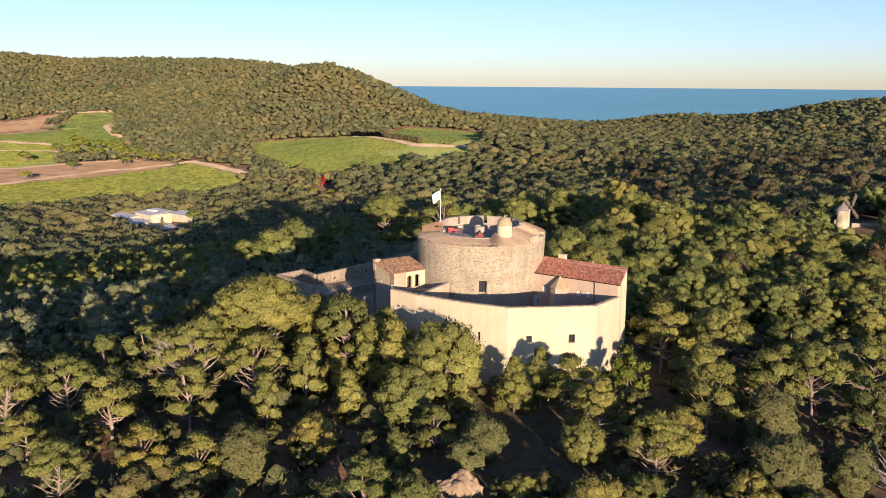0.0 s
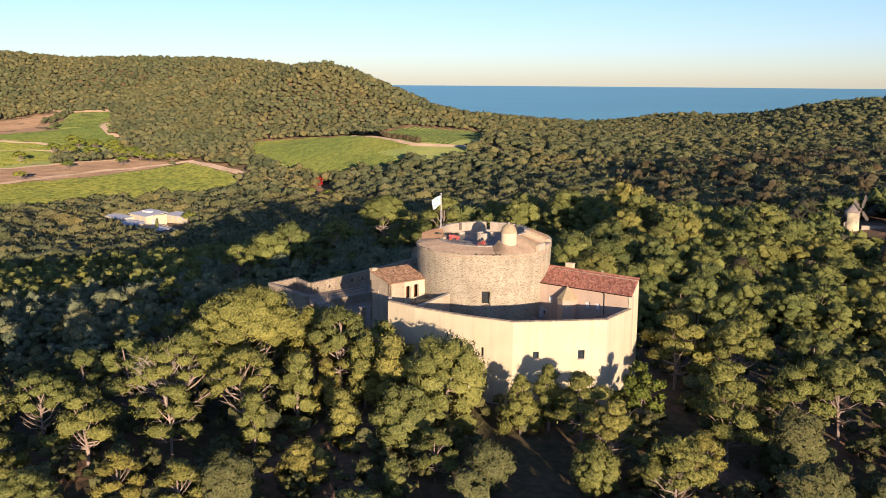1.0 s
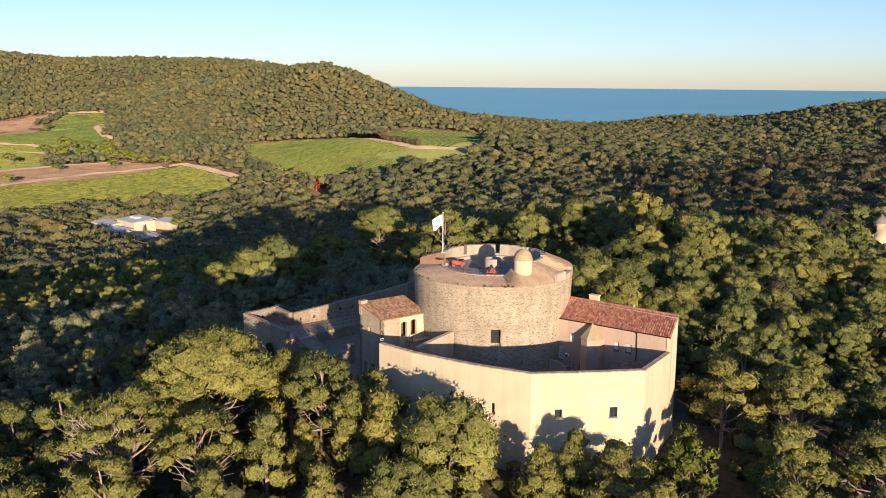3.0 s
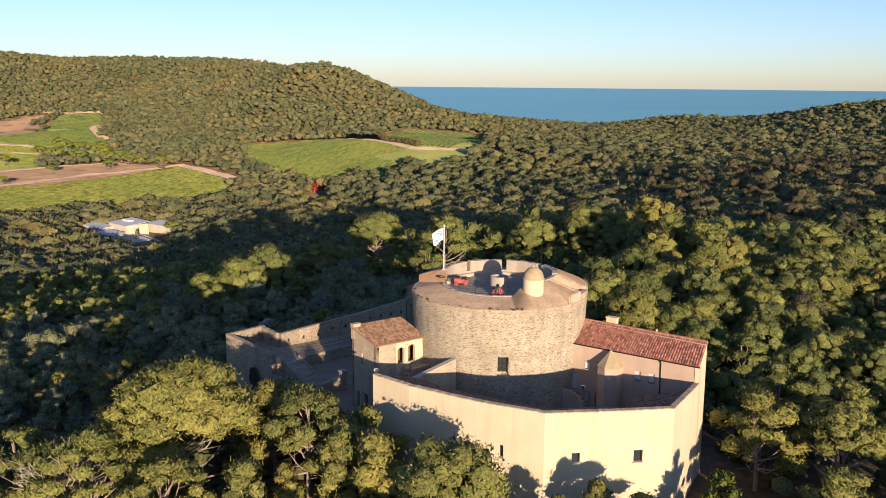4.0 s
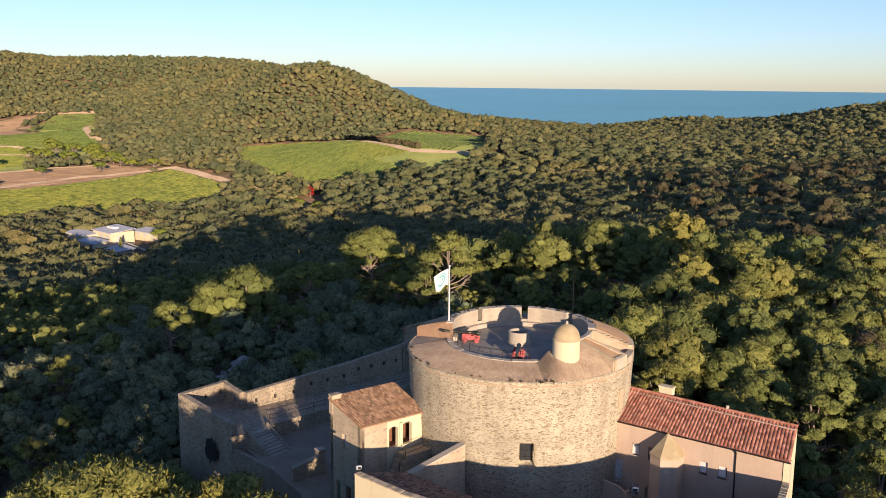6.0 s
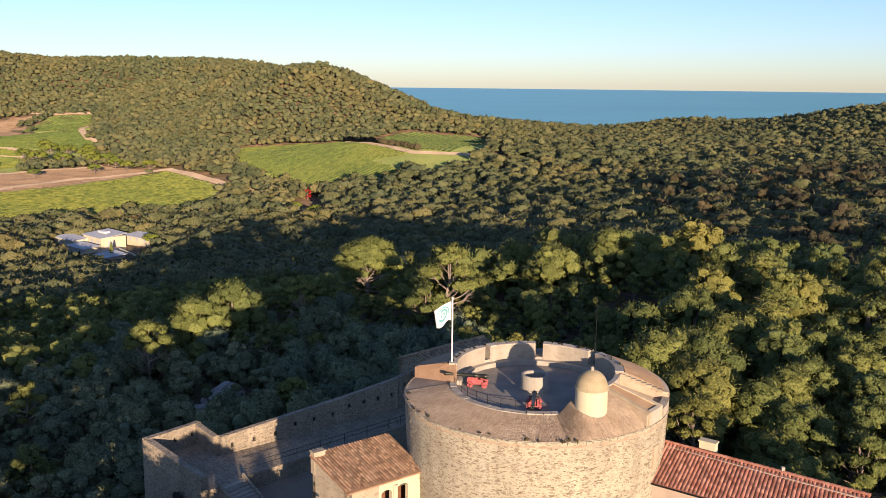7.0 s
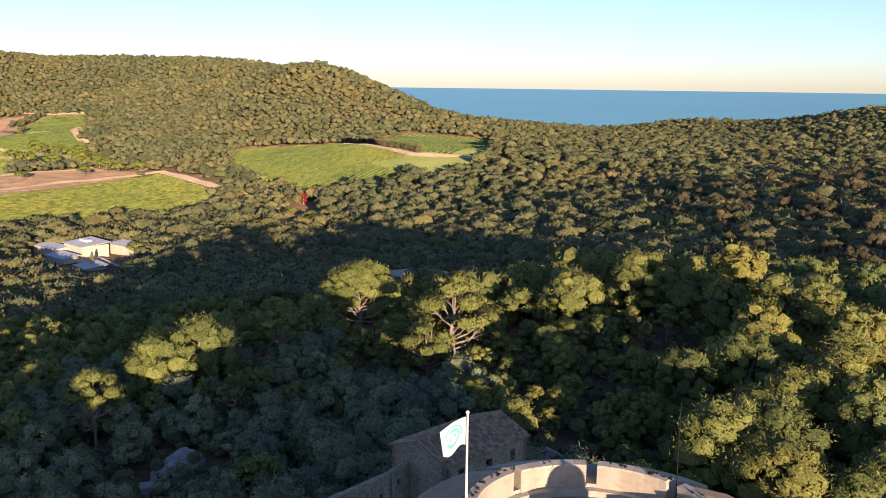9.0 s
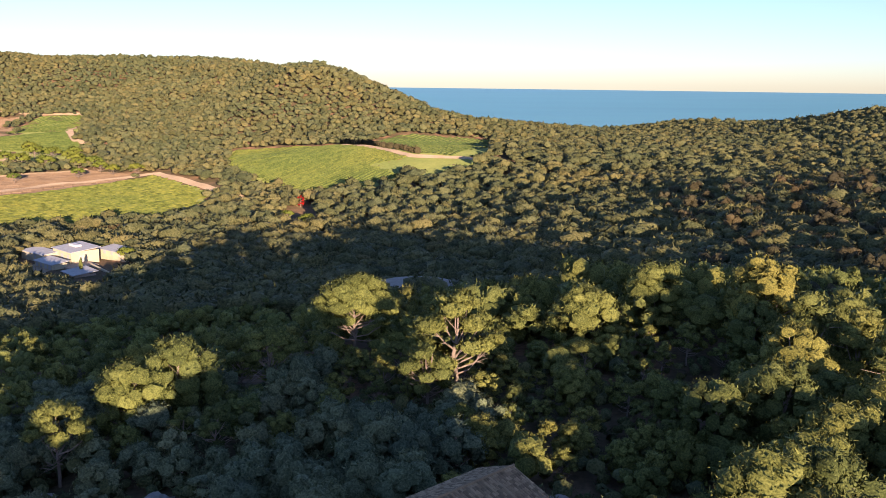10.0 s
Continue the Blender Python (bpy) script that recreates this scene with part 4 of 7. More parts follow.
rail = thing("terrace_railing", TC[0], TC[1], Z_DECK, 0, "thin dark metal railing along the kerb", "railing")
for a in range(196, 304, 11):
    if 276 < a < 296:
        continue
    x_, y_ = (R_DECK - 0.2) * math.cos(radians(a)), (R_DECK - 0.2) * math.sin(radians(a))
    part("post", tube(bmesh.new(), [(x_, y_, -0.02), (x_, y_, 0.95)], 0.025, 0.025, 6), M_IRON, rail)
for h in (0.5, 0.93):
    part("rail", tube(bmesh.new(), [((R_DECK - 0.2) * math.cos(radians(a)), (R_DECK - 0.2) * math.sin(radians(a)), h) for a in range(196, 276, 8)], 0.018, 0.018, 5), M_IRON, rail)


# ---- roof tiles ----
def tile_roof(corner, u, v, n_along, length, slope_len, drop, pitch=0.24, course=0.36, seed=1, trim=None):
    """Rows of half-round clay tiles: corner is the ridge's first end, u along the ridge, v down the slope, drop the fall in metres."""
    rng = random.Random(seed)
    V, F = [], []
    u, v = Vector((*u, 0)), Vector((*v, 0))
    cols, rows = int(length / pitch), int(slope_len / course)
    for i in range(cols):
        for j in range(rows):
            s0, s1 = i * pitch, (i + 1) * pitch
            t0, t1 = j * course - 0.03, (j + 1) * course + 0.03
            if trim and not trim((s0 + s1) / 2, (t0 + t1) / 2):
                continue
            o = rng.uniform(-0.015, 0.015)
            h = 0.085 + rng.uniform(-0.012, 0.012)
            b = len(V)
            for t, lift, w in ((t0, 0.015, 0.40), (t1, 0.035, 0.47)):
                for k in range(5):
                    ang = math.pi * k / 4
                    p = Vector(corner) + u * ((s0 + s1) / 2 + o - math.cos(ang) * pitch * w) + v * t
                    V.append((p.x, p.y, p.z - drop * t / slope_len + lift + h * math.sin(ang)))
            for k in range(4):
                F.append((b + k, b + k + 1, b + 6 + k, b + 5 + k))
    return V, F


def tiles_between(a0, a1, b0, b1, pitch=0.28, course=0.38, seed=1, rise_=0.075):
    """Half-round tiles over the sloping quad with ridge a0-a1 and eave b0-b1."""
    rng = random.Random(seed)
    a0, a1, b0, b1 = (Vector(q) for q in (a0, a1, b0, b1))
    cols, rows = max(1, int((a1 - a0).length / pitch)), max(1, int((b0 - a0).length / course))
    V, F = [], []
    for i in range(cols):
        for j in range(rows):
            b = len(V)
            jit = rng.uniform(-0.01, 0.015)
            h = rise_ * rng.uniform(0.85, 1.15)
            for ft, w, lift in ((j / rows, 0.38, 0.0), ((j + 1) / rows + 0.008, 0.47, 0.025)):
                for k in range(5):
                    ang = math.pi * k / 4
                    fs = (i + 0.5 - math.cos(ang) * w) / cols
                    p = a0.lerp(a1, fs).lerp(b0.lerp(b1, fs), ft)
                    V.append((p.x, p.y, p.z + 0.015 + lift + jit + h * math.sin(ang)))
            for k in range(4):
                F.append((b + k, b + k + 1, b + 6 + k, b + 5 + k))
    return V, F


def roof_slab(corners, thick):
    bm = bmesh.new()
    top = [bm.verts.new(c) for c in corners]
    bot = [bm.verts.new((c[0], c[1], c[2] - thick)) for c in corners]
    n = len(corners)
    bm.faces.new(top)
    bm.faces.new(bot[::-1])
    for i in range(n):
        bm.faces.new((top[i], top[(i + 1) % n], bot[(i + 1) % n], bot[i]))
    return bm


def local(o, u, v, s, t, z):
    """World place of a point s along u and t along v from o."""
    return (o[0] + u[0] * s + v[0] * t, o[1] + u[1] * s + v[1] * t, z)


# ---- the annex with the long red roof ----
AO, AU, AV = (9.4, -5.25), (0.806, -0.592), (0.592, 0.806)
ALEN, ADEEP, AEAVE, ARIDGE = 16.2, 3.8, 3.5, 5.45
annex = thing("annex_house", 15.9, -10.0, -5.0, 0, "long ochre rendered house with a red tiled roof", "house")
# local frame of the front wall: s from the tower outward
A_WINS = [(2.25, 3.0, 0.6, 1.72, "shutter"), (3.85, 4.55, 0.55, 1.7, "grid"), (8.6, 9.35, 0.45, 1.6, "shutter"), (10.25, 11.05, 0.45, 1.58, "shutter")]
A_DOORS = [(0.45, 1.45, -2.45, -0.2), (2.3, 3.05, -3.35, -2.15), (3.75, 4.4, -4.1, -2.1), (8.5, 9.6, -3.0, -2.2)]
holes = [h[:4] for h in A_WINS] + A_DOORS
bm = wall_with_holes(bmesh.new(), (AO[0] + AU[0] * -1.2, AO[1] + AU[1] * -1.2), (AO[0] + AU[0] * ALEN, AO[1] + AU[1] * ALEN), -6.0, AEAVE - 0.05, 0.55, [(h[0] + 1.2, h[1] + 1.2, h[2], h[3]) for h in holes])
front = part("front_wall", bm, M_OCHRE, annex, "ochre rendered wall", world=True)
RIDGE_L, RIDGE_R = local(AO, AU, AV, -0.3, 3.75, ARIDGE), local(AO, AU, AV, 15.75, 3.1, ARIDGE)
EAVE_L, EAVE_R = local(AO, AU, AV, -0.3, -0.25, AEAVE), local(AO, AU, AV, ALEN + 0.05, -0.25, AEAVE)
bm = wall_with_holes(bmesh.new(), local(AO, AU, AV, ALEN, 0.0, 0)[:2], RIDGE_R[:2], -10.5, AEAVE - 0.1, 0.5, (), ARIDGE - 0.12)
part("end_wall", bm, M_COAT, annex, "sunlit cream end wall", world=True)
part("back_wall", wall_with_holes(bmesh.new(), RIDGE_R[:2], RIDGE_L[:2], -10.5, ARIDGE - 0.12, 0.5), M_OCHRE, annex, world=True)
roof = part("roof", roof_slab([RIDGE_L, RIDGE_R, EAVE_R, EAVE_L], 0.12), M_TILE, annex, "red clay tile roof slope", world=True)
v_, f_ = tiles_between(RIDGE_L, RIDGE_R, EAVE_L, EAVE_R, 0.30, 0.36, 3, 0.09)
part("tile_cover", mesh_of("tile_cover", v_, f_, M_TILE), None, roof, "rows of half-round red tiles", world=True, kind="stuff")
for i in range(40):
    a_, b_ = Vector(RIDGE_L).lerp(Vector(RIDGE_R), i / 40) + Vector((0, 0, 0.06)), Vector(RIDGE_L).lerp(Vector(RIDGE_R), (i + 1.07) / 40) + Vector((0, 0, 0.075))
    part("ridge_tile", tube(bmesh.new(), [a_, b_], 0.12, 0.135, 8), M_TILE, annex, world=True)
bm = boxed(-0.65, 0.65, -0.32, 0.32, -0.6, 1.15, 0.02)
bx(bm, -0.72, 0.72, -0.38, 0.38, 1.15, 1.27)
ch = part("chimney", bm, M_COAT, annex, "squat cream chimney")
c_ = local(AO, AU, AV, 3.6, ADEEP + 0.35, ARIDGE - 0.45)
ch.matrix_basis = pose(c_[0] - 15.9, c_[1] + 10.0, c_[2] + 5.0, 0, 0, math.degrees(math.atan2(AU[1], AU[0])))
bm = boxed(-0.12, 0.12, -0.12, 0.12, -0.2, 0.45)
vp = part("vent_pipe", bm, M_STONE, annex)
c_ = local(AO, AU, AV, 9.6, 3.4, ARIDGE)
vp.matrix_basis = pose(c_[0] - 15.9, c_[1] + 10.0, c_[2] + 5.0)
yaw = math.degrees(math.atan2(AU[1], AU[0]))


def on_front(name, s, t, z, bm, mat, label=""):
    """A part of the annex's front: x along the wall, y into it."""
    ob = part(name, bm, mat, annex, label)
    c = local(AO, AU, AV, s, t, z)
    ob.matrix_basis = pose(c[0] - 15.9, c[1] + 10.0, c[2] + 5.0, 0, 0, yaw)
    return ob


for s0, s1, z0, z1, look_ in A_WINS:
    w = s1 - s0
    fr = bmesh.new()
    for b_ in ((0, 0.06, 0, z1 - z0), (w - 0.06, w, 0, z1 - z0), (0, w, 0, 0.06), (0, w, z1 - z0 - 0.06, z1 - z0)):
        bx(fr, b_[0], b_[1], 0.0, 0.07, b_[2], b_[3])
    wd = on_front("window", s0, 0.22, z0, fr, M_WHITE, "small white-framed window")
    part("pane", boxed(0.05, w - 0.05, 0.03, 0.05, 0.05, z1 - z0 - 0.05), M_GLASS, wd)
    if look_ == "grid":
        for k in (1, 2):
            part("glazing_bar", boxed(w * k / 3 - 0.02, w * k / 3 + 0.02, -0.02, 0.06, 0, z1 - z0), M_WHITE, wd)
            part("glazing_bar", boxed(0, w, -0.02, 0.06, (z1 - z0) * k / 3 - 0.02, (z1 - z0) * k / 3 + 0.02), M_WHITE, wd)
    else:
        part("shutter", boxed(w * 0.04, w * 0.84, -0.06, 0.0, 0.03, z1 - z0 - 0.03, 0.01), M_WHITE, wd, "white nearly closed shutter")
    part("sill", boxed(-0.08, w + 0.08, -0.3, 0.05, -0.08, 0.0, 0.01), M_STONE, wd)
for s0, s1, z0, z1 in A_DOORS:
    dr = on_front("door", s0, 0.18, z0, boxed(0.02, s1 - s0 - 0.02, 0, 0.06, 0.01, z1 - z0 - 0.02, 0.01), M_WHITE, "pale painted plank door")
    for k in range(1, 4):
        part("plank_joint", boxed((s1 - s0) * k / 4 - 0.008, (s1 - s0) * k / 4 + 0.008, -0.012, 0.0, 0.05, z1 - z0 - 0.06), M_STONE, dr)
    if s0 < 5:
        part("handle", boxed(s1 - s0 - 0.2, s1 - s0 - 0.12, -0.06, 0.0, (z1 - z0) * 0.48, (z1 - z0) * 0.48 + 0.1), M_IRON, dr)
on_front("gutter", 0, 0, 0, tube(bmesh.new(), [(-0.3, -0.3, AEAVE - 0.02), (ALEN + 0.1, -0.3, AEAVE - 0.06)], 0.07, 0.07, 8), M_IRON, "dark metal gutter")
on_front("downpipe", 11.75, -0.08, 0, tube(bmesh.new(), [(0, -0.2, AEAVE - 0.1), (0, 0, AEAVE - 0.4), (0, 0, -1.2)], 0.06, 0.06, 8), M_IRON, "dark metal downpipe")

# hexagonal stair turret with a pointed stone hood
hood = thing("hooded_turret", 13.75, -9.35, -5.0, 0, "hexagonal rendered turret with a pointed stone hood", "turret")
hexa = [(1.45 * math.cos(radians(a)), 1.45 * math.sin(radians(a))) for a in range(-66, 294, 60)]
part("shaft", prism(bmesh.new(), hexa, -1.0, 6.9), M_OCHRE, hood)
bm = bmesh.new()
rim = [bm.verts.new((x_ * 1.07, y_ * 1.07, 6.85)) for x_, y_ in hexa]
low = [bm.verts.new((x_ * 1.07, y_ * 1.07, 6.72)) for x_, y_ in hexa]
tip = bm.verts.new((0, 0, 8.75))
bm.faces.new(low[::-1])
for k in range(6):
    bm.faces.new((rim[k], rim[(k + 1) % 6], tip))
    bm.faces.new((low[k], low[(k + 1) % 6], rim[(k + 1) % 6], rim[k]))
part("cap", bm, M_DOME, hood, "weathered pointed cap")
part("roundel", cone(bmesh.new(), 0, 0, -0.05, 0.05, 0.22, 0.22, 20), M_COAT, hood, "small pale round plaque").matrix_basis = pose(-0.33, -1.24, 5.7, 90, 0, -8)
part("cornice", prism(bmesh.new(), [(x_ * 1.04, y_ * 1.04) for x_, y_ in hexa], 4.3, 4.5), M_OCHRE, hood)

# stair up to the annex door
steps = thing("annex_stair", 10.2, -7.6, -5.0, yaw, "short rendered stair with a solid sloping parapet", "stair")
for i in range(6):
    part("step", boxed(0.2 + i * 0.32, 0.2 + (i + 1) * 0.32, -0.3, 0.9, -0.5, 2.4 - i * 0.4), M_STONE, steps)
bm = bmesh.new()
pr = [(-1.6, -0.5), (2.4, -0.5), (2.4, 0.3), (0.6, 2.7), (-0.1, 3.1), (-1.6, 3.3)]
a_, b_ = [bm.verts.new((x_, -0.55, z_)) for x_, z_ in pr], [bm.verts.new((x_, -0.3, z_)) for x_, z_ in pr]
bm.faces.new(a_)
bm.faces.new(b_[::-1])
for i in range(6):
    bm.faces.new((a_[i], a_[(i + 1) % 6], b_[(i + 1) % 6], b_[i]))
part("parapet", bm, M_OCHRE, steps)


# ---- the tall outer wall ----
OUT = [(-13.0, -17.2), (-9.0, -20.9), (-4.85, -23.75), (-1.0, -26.1), (4.1, -28.6), (10.3, -27.95), (16.7, -27.0), (20.7, -18.8), (22.45, -14.95)]
Z_OUT = 3.1
Z_TOPS = [Z_OUT] * 7 + [2.15, 1.62]
outer = thing("wall_outer", 4.1, -28.6, -11.0, 0, "tall smooth cream rendered fort wall in low sunlight", "wall", kind="structure")
W_WINS = {3: [(1.0, 1.5, -2.2, -0.9)], 4: [(2.7, 3.5, -2.0, -1.0)], 5: [(2.6, 3.5, -2.15, -0.95)]}
for i, (p_, q_) in enumerate(zip(OUT, OUT[1:])):
    hs = W_WINS.get(i, [])
    part("wall_section", wall_with_holes(bmesh.new(), p_, q_, -13.0, Z_TOPS[i], 0.5, hs, Z_TOPS[i + 1]), M_COAT, outer, world=True)
    for h in hs:
        L = math.dist(p_, q_)
        u_ = ((q_[0] - p_[0]) / L, (q_[1] - p_[1]) / L)
        n_ = (-u_[1], u_[0])
        bm = roof_slab([local(p_, u_, n_, h[0], 0.40, h[3]), local(p_, u_, n_, h[1], 0.40, h[3]), local(p_, u_, n_, h[1], 0.44, h[2]), local(p_, u_, n_, h[0], 0.44, h[2])], 0.02)
        part("dark_pane", bm, M_GLASS, outer, "dark window", world=True)
        part("window_sill", roof_slab([local(p_, u_, n_, h[0] - 0.12, -0.1, h[2] - 0.002), local(p_, u_, n_, h[1] + 0.12, -0.1, h[2] - 0.002), local(p_, u_, n_, h[1] + 0.12, 0.2, h[2] + 0.03), local(p_, u_, n_, h[0] - 0.12, 0.2, h[2] + 0.03)], 0.1), M_STONE, outer, world=True)
# worn coping along the top, a little uneven
rng_c = random.Random(12)
for i, (p_, q_) in enumerate(zip(OUT, OUT[1:])):
    L = math.dist(p_, q_)
    u_ = ((q_[0] - p_[0]) / L, (q_[1] - p_[1]) / L)
    n_ = (-u_[1], u_[0])
    n = max(2, int(L / 0.34))
    for k in range(n):
        h0, o0 = rng_c.uniform(0.04, 0.075), rng_c.uniform(0.02, 0.05)
        s0, s1 = L * k / n + 0.006, L * (k + 1) / n - 0.006
        za, zb = (Z_TOPS[i] + (Z_TOPS[i + 1] - Z_TOPS[i]) * s_ / L + h0 for s_ in (s0, s1))
        part("coping_stone", roof_slab([local(p_, u_, n_, s0, -o0, za - 0.02), local(p_, u_, n_, s1, -o0, zb - 0.02), local(p_, u_, n_, s1, 0.53, zb + 0.01), local(p_, u_, n_, s0, 0.53, za + 0.01)], 0.1), M_COPING, outer, world=True)

# lean-to roof along the inside of the outer wall
lean = thing("lean_to_roof", 4.0, -24.0, -5.0, 0, "long weathered tiled lean-to roof inside the fort wall", "roof")


def offset_line(pts, d):
    out = []
    for i, p in enumerate(pts):
        a, b = pts[max(i - 1, 0)], pts[min(i + 1, len(pts) - 1)]
        L = math.dist(a, b)
        out.append((p[0] - (b[1] - a[1]) / L * d, p[1] + (b[0] - a[0]) / L * d))
    return out


LIN, LOUT = offset_line(OUT, 5.6), offset_line(OUT, 0.5)
for i in range(0, 7):
    c4 = [(*LOUT[i], Z_TOPS[i] - 0.18), (*LOUT[i + 1], Z_TOPS[i + 1] - 0.18), (*LIN[i + 1], Z_TOPS[i + 1] - 1.65), (*LIN[i], Z_TOPS[i] - 1.65)]
    sl = part("roof_slope", roof_slab(c4, 0.15), M_TILE_BROWN, lean, world=True)
    V, F = tiles_between(c4[0], c4[1], c4[3], c4[2], 0.27, 0.4, 40 + i)
    part("tile_cover", mesh_of("tile_cover", V, F, M_TILE_BROWN), None, sl, world=True, kind="stuff")
    part("lean_to_wall", wall_with_holes(bmesh.new(), LIN[i], LIN[i + 1], -6.0, Z_TOPS[i] - 1.8, 0.3, (), Z_TOPS[i + 1] - 1.8), M_RUBBLE, lean, world=True)

# courtyard
COURT = [(-19.5, -3.5), (-14.2, -18.0), (-9, -19.8), (-4.85, -22.6), (4.1, -27.4), (16.2, -26.0), (20.4, -19.0), (22, -14.5), (12, -2), (8, 8), (-6, 12), (-12, 14), (-19, 17), (-27.5, 8)]
court = new("courtyard")
court.matrix_basis = pose(0, 0, -5.0)
tagged(court, "shaded gravel courtyard inside the fort walls", "courtyard", kind="structure")
part("paving", prism(bmesh.new(), COURT, -12.0, -4.95), M_COURT, court, world=True)

# inner dividing wall that climbs to the drum
inner = thing("inner_wall", -6.4, -12.2, -5.0, 0, "rubble stone dividing wall in the court", "wall")
part("masonry", wall_with_holes(bmesh.new(), (-9.6, -13.9), (-4.0, -9.0), -6.0, 1.0, 0.6, [(3.6, 3.8, -1.2, -0.5)], 2.3), M_HUTCOAT, inner, world=True)
part("coping", roof_slab([(-9.65, -13.95, 1.09), (-4.0, -9.05, 2.39), (-4.4, -8.5, 2.39), (-10.05, -13.4, 1.09)], 0.1), M_STONE, inner, world=True)


# ---- gatehouse with a loggia ----
HO, HU, HV = (-16.4, -4.75), (0.785, 0.620), (0.620, -0.785)
HL, HD = 6.9, 5.0
hut = thing("gatehouse", -13.0, -5.0, -5.0, 0, "small stone gatehouse with a tiled roof and loggia", "house")


def hp(s, t):
    return local(HO, HU, HV, s, t, 0)[:2]


part("front_wall", wall_with_holes(bmesh.new(), hp(0, HD), hp(2.9, HD), -6.0, 3.75, 0.45, [(0.9, 1.6, -4.6, -2.6)]), M_HUTCOAT, hut, "sunlit rendered front wall", world=True)
part("loggia_wall", wall_with_holes(bmesh.new(), hp(2.9, HD), hp(HL, HD), -6.0, 3.75, 0.4, [(0.2, 1.2, 0.95, 2.95), (1.75, 2.75, 0.95, 3.1)]), M_COAT, hut, "cream loggia wall with two openings", world=True)
part("side_wall", wall_with_holes(bmesh.new(), hp(0, 0), hp(0, HD), -6.0, 4.85, 0.45, [(2.0, 2.6, 0.8, 2.2), (2.6, 3.4, -4.9, -2.6), (0.9, 1.6, -4.9, -2.6)], 3.8), M_HUTCOAT, hut, "stone side wall", world=True)
part("back_wall", wall_with_holes(bmesh.new(), hp(HL, 0), hp(0, 0), -6.0, 4.85, 0.4), M_HUTCOAT, hut, world=True)
part("loggia_back", wall_with_holes(bmesh.new(), hp(2.9, HD - 1.7), hp(HL, HD - 1.7), 0.4, 4.1, 0.3), M_WOOD, hut, "brown timber panelling in the loggia", world=True)
part("floor_slab", prism(bmesh.new(), [hp(0.2, 0.2), hp(0.2, HD - 0.2), hp(HL, HD - 0.2), hp(HL, 0.2)], 0.2, 0.75), M_TERRA, hut, world=True)
for s_, w_, z_ in ((3.1, 1.0, 2.95), (4.65, 1.0, 3.1)):
    bm = bmesh.new()
    pts = [(s_, z_ + 0.02), (s_, z_ - 0.32)] + [(s_ + w_ / 2 - w_ / 2 * math.cos(radians(k)), z_ - 0.32 + 0.3 * math.sin(radians(k))) for k in range(15, 180, 15)] + [(s_ + w_, z_ - 0.32), (s_ + w_, z_ + 0.02)]
    a_ = [bm.verts.new((*hp(s, HD - 0.02), z)) for s, z in pts]
    b_ = [bm.verts.new((*hp(s, HD - 0.38), z)) for s, z in pts]
    bm.faces.new(a_)
    bm.faces.new(b_[::-1])
    for i in range(len(pts)):
        bm.faces.new((a_[i], a_[(i + 1) % len(pts)], b_[(i + 1) % len(pts)], b_[i]))
    part("arch", bm, M_COAT, hut, world=True)
part("pillar", tube(bmesh.new(), [(*hp(4.38, HD + 0.02), 0.7), (*hp(4.38, HD + 0.02), 3.2)], 0.2, 0.2, 12), M_COAT, hut, "round cream pillar", world=True)
hroof = part("roof", roof_slab([(*hp(-0.15, -0.2), 5.02), (*hp(HL + 0.5, -0.2), 5.02), (*hp(HL + 0.2, HD + 0.35), 3.78), (*hp(-0.15, HD + 0.35), 3.78)], 0.12), M_TILE_OLD, hut, "pale clay tile roof", world=True)
v_, f_ = tile_roof((*hp(-0.1, -0.2), 5.0), HU, HV, 0, HL + 0.4, HD + 0.6, 1.25, 0.27, 0.38, 9)
part("tile_cover", mesh_of("tile_cover", v_, f_, M_TILE_OLD), None, hroof, "rows of pale half-round tiles", world=True, kind="stuff")
bm = boxed(-0.5, 0.5, -0.3, 0.3, -1.0, 0.75, 0.02)
bx(bm, -0.55, 0.55, -0.35, 0.35, 0.75, 0.86)
hc = part("chimney", bm, M_HUTCOAT, hut, "squat masonry chimney")
hc.matrix_basis = pose(hp(0.45, 0.1)[0] + 13, hp(0.45, 0.1)[1] + 5, 9.5, 0, 0, 38.3)
for s_, t_, w_, z0, z1, m_ in ((0, 2.6, 0.8, -4.9, -2.6, M_WOOD), (0, 0.9, 0.7, -4.9, -2.6, M_GREEN_DOOR)):
    a_ = hp(0.25, t_)
    b_ = hp(0.25, t_ + w_)
    part("door", roof_slab([(*a_, z1), (*b_, z1), (*hp(0.3, t_ + w_), z0), (*hp(0.3, t_), z0)], 0.03), m_, hut, "old plank door", world=True)
a_, b_ = hp(0.22, 2.0), hp(0.22, 2.6)
part("window", roof_slab([(*a_, 2.2), (*b_, 2.2), (*hp(0.27, 2.6), 0.8), (*hp(0.27, 2.0), 0.8)], 0.03), M_WHITE, hut, "narrow white window", world=True)
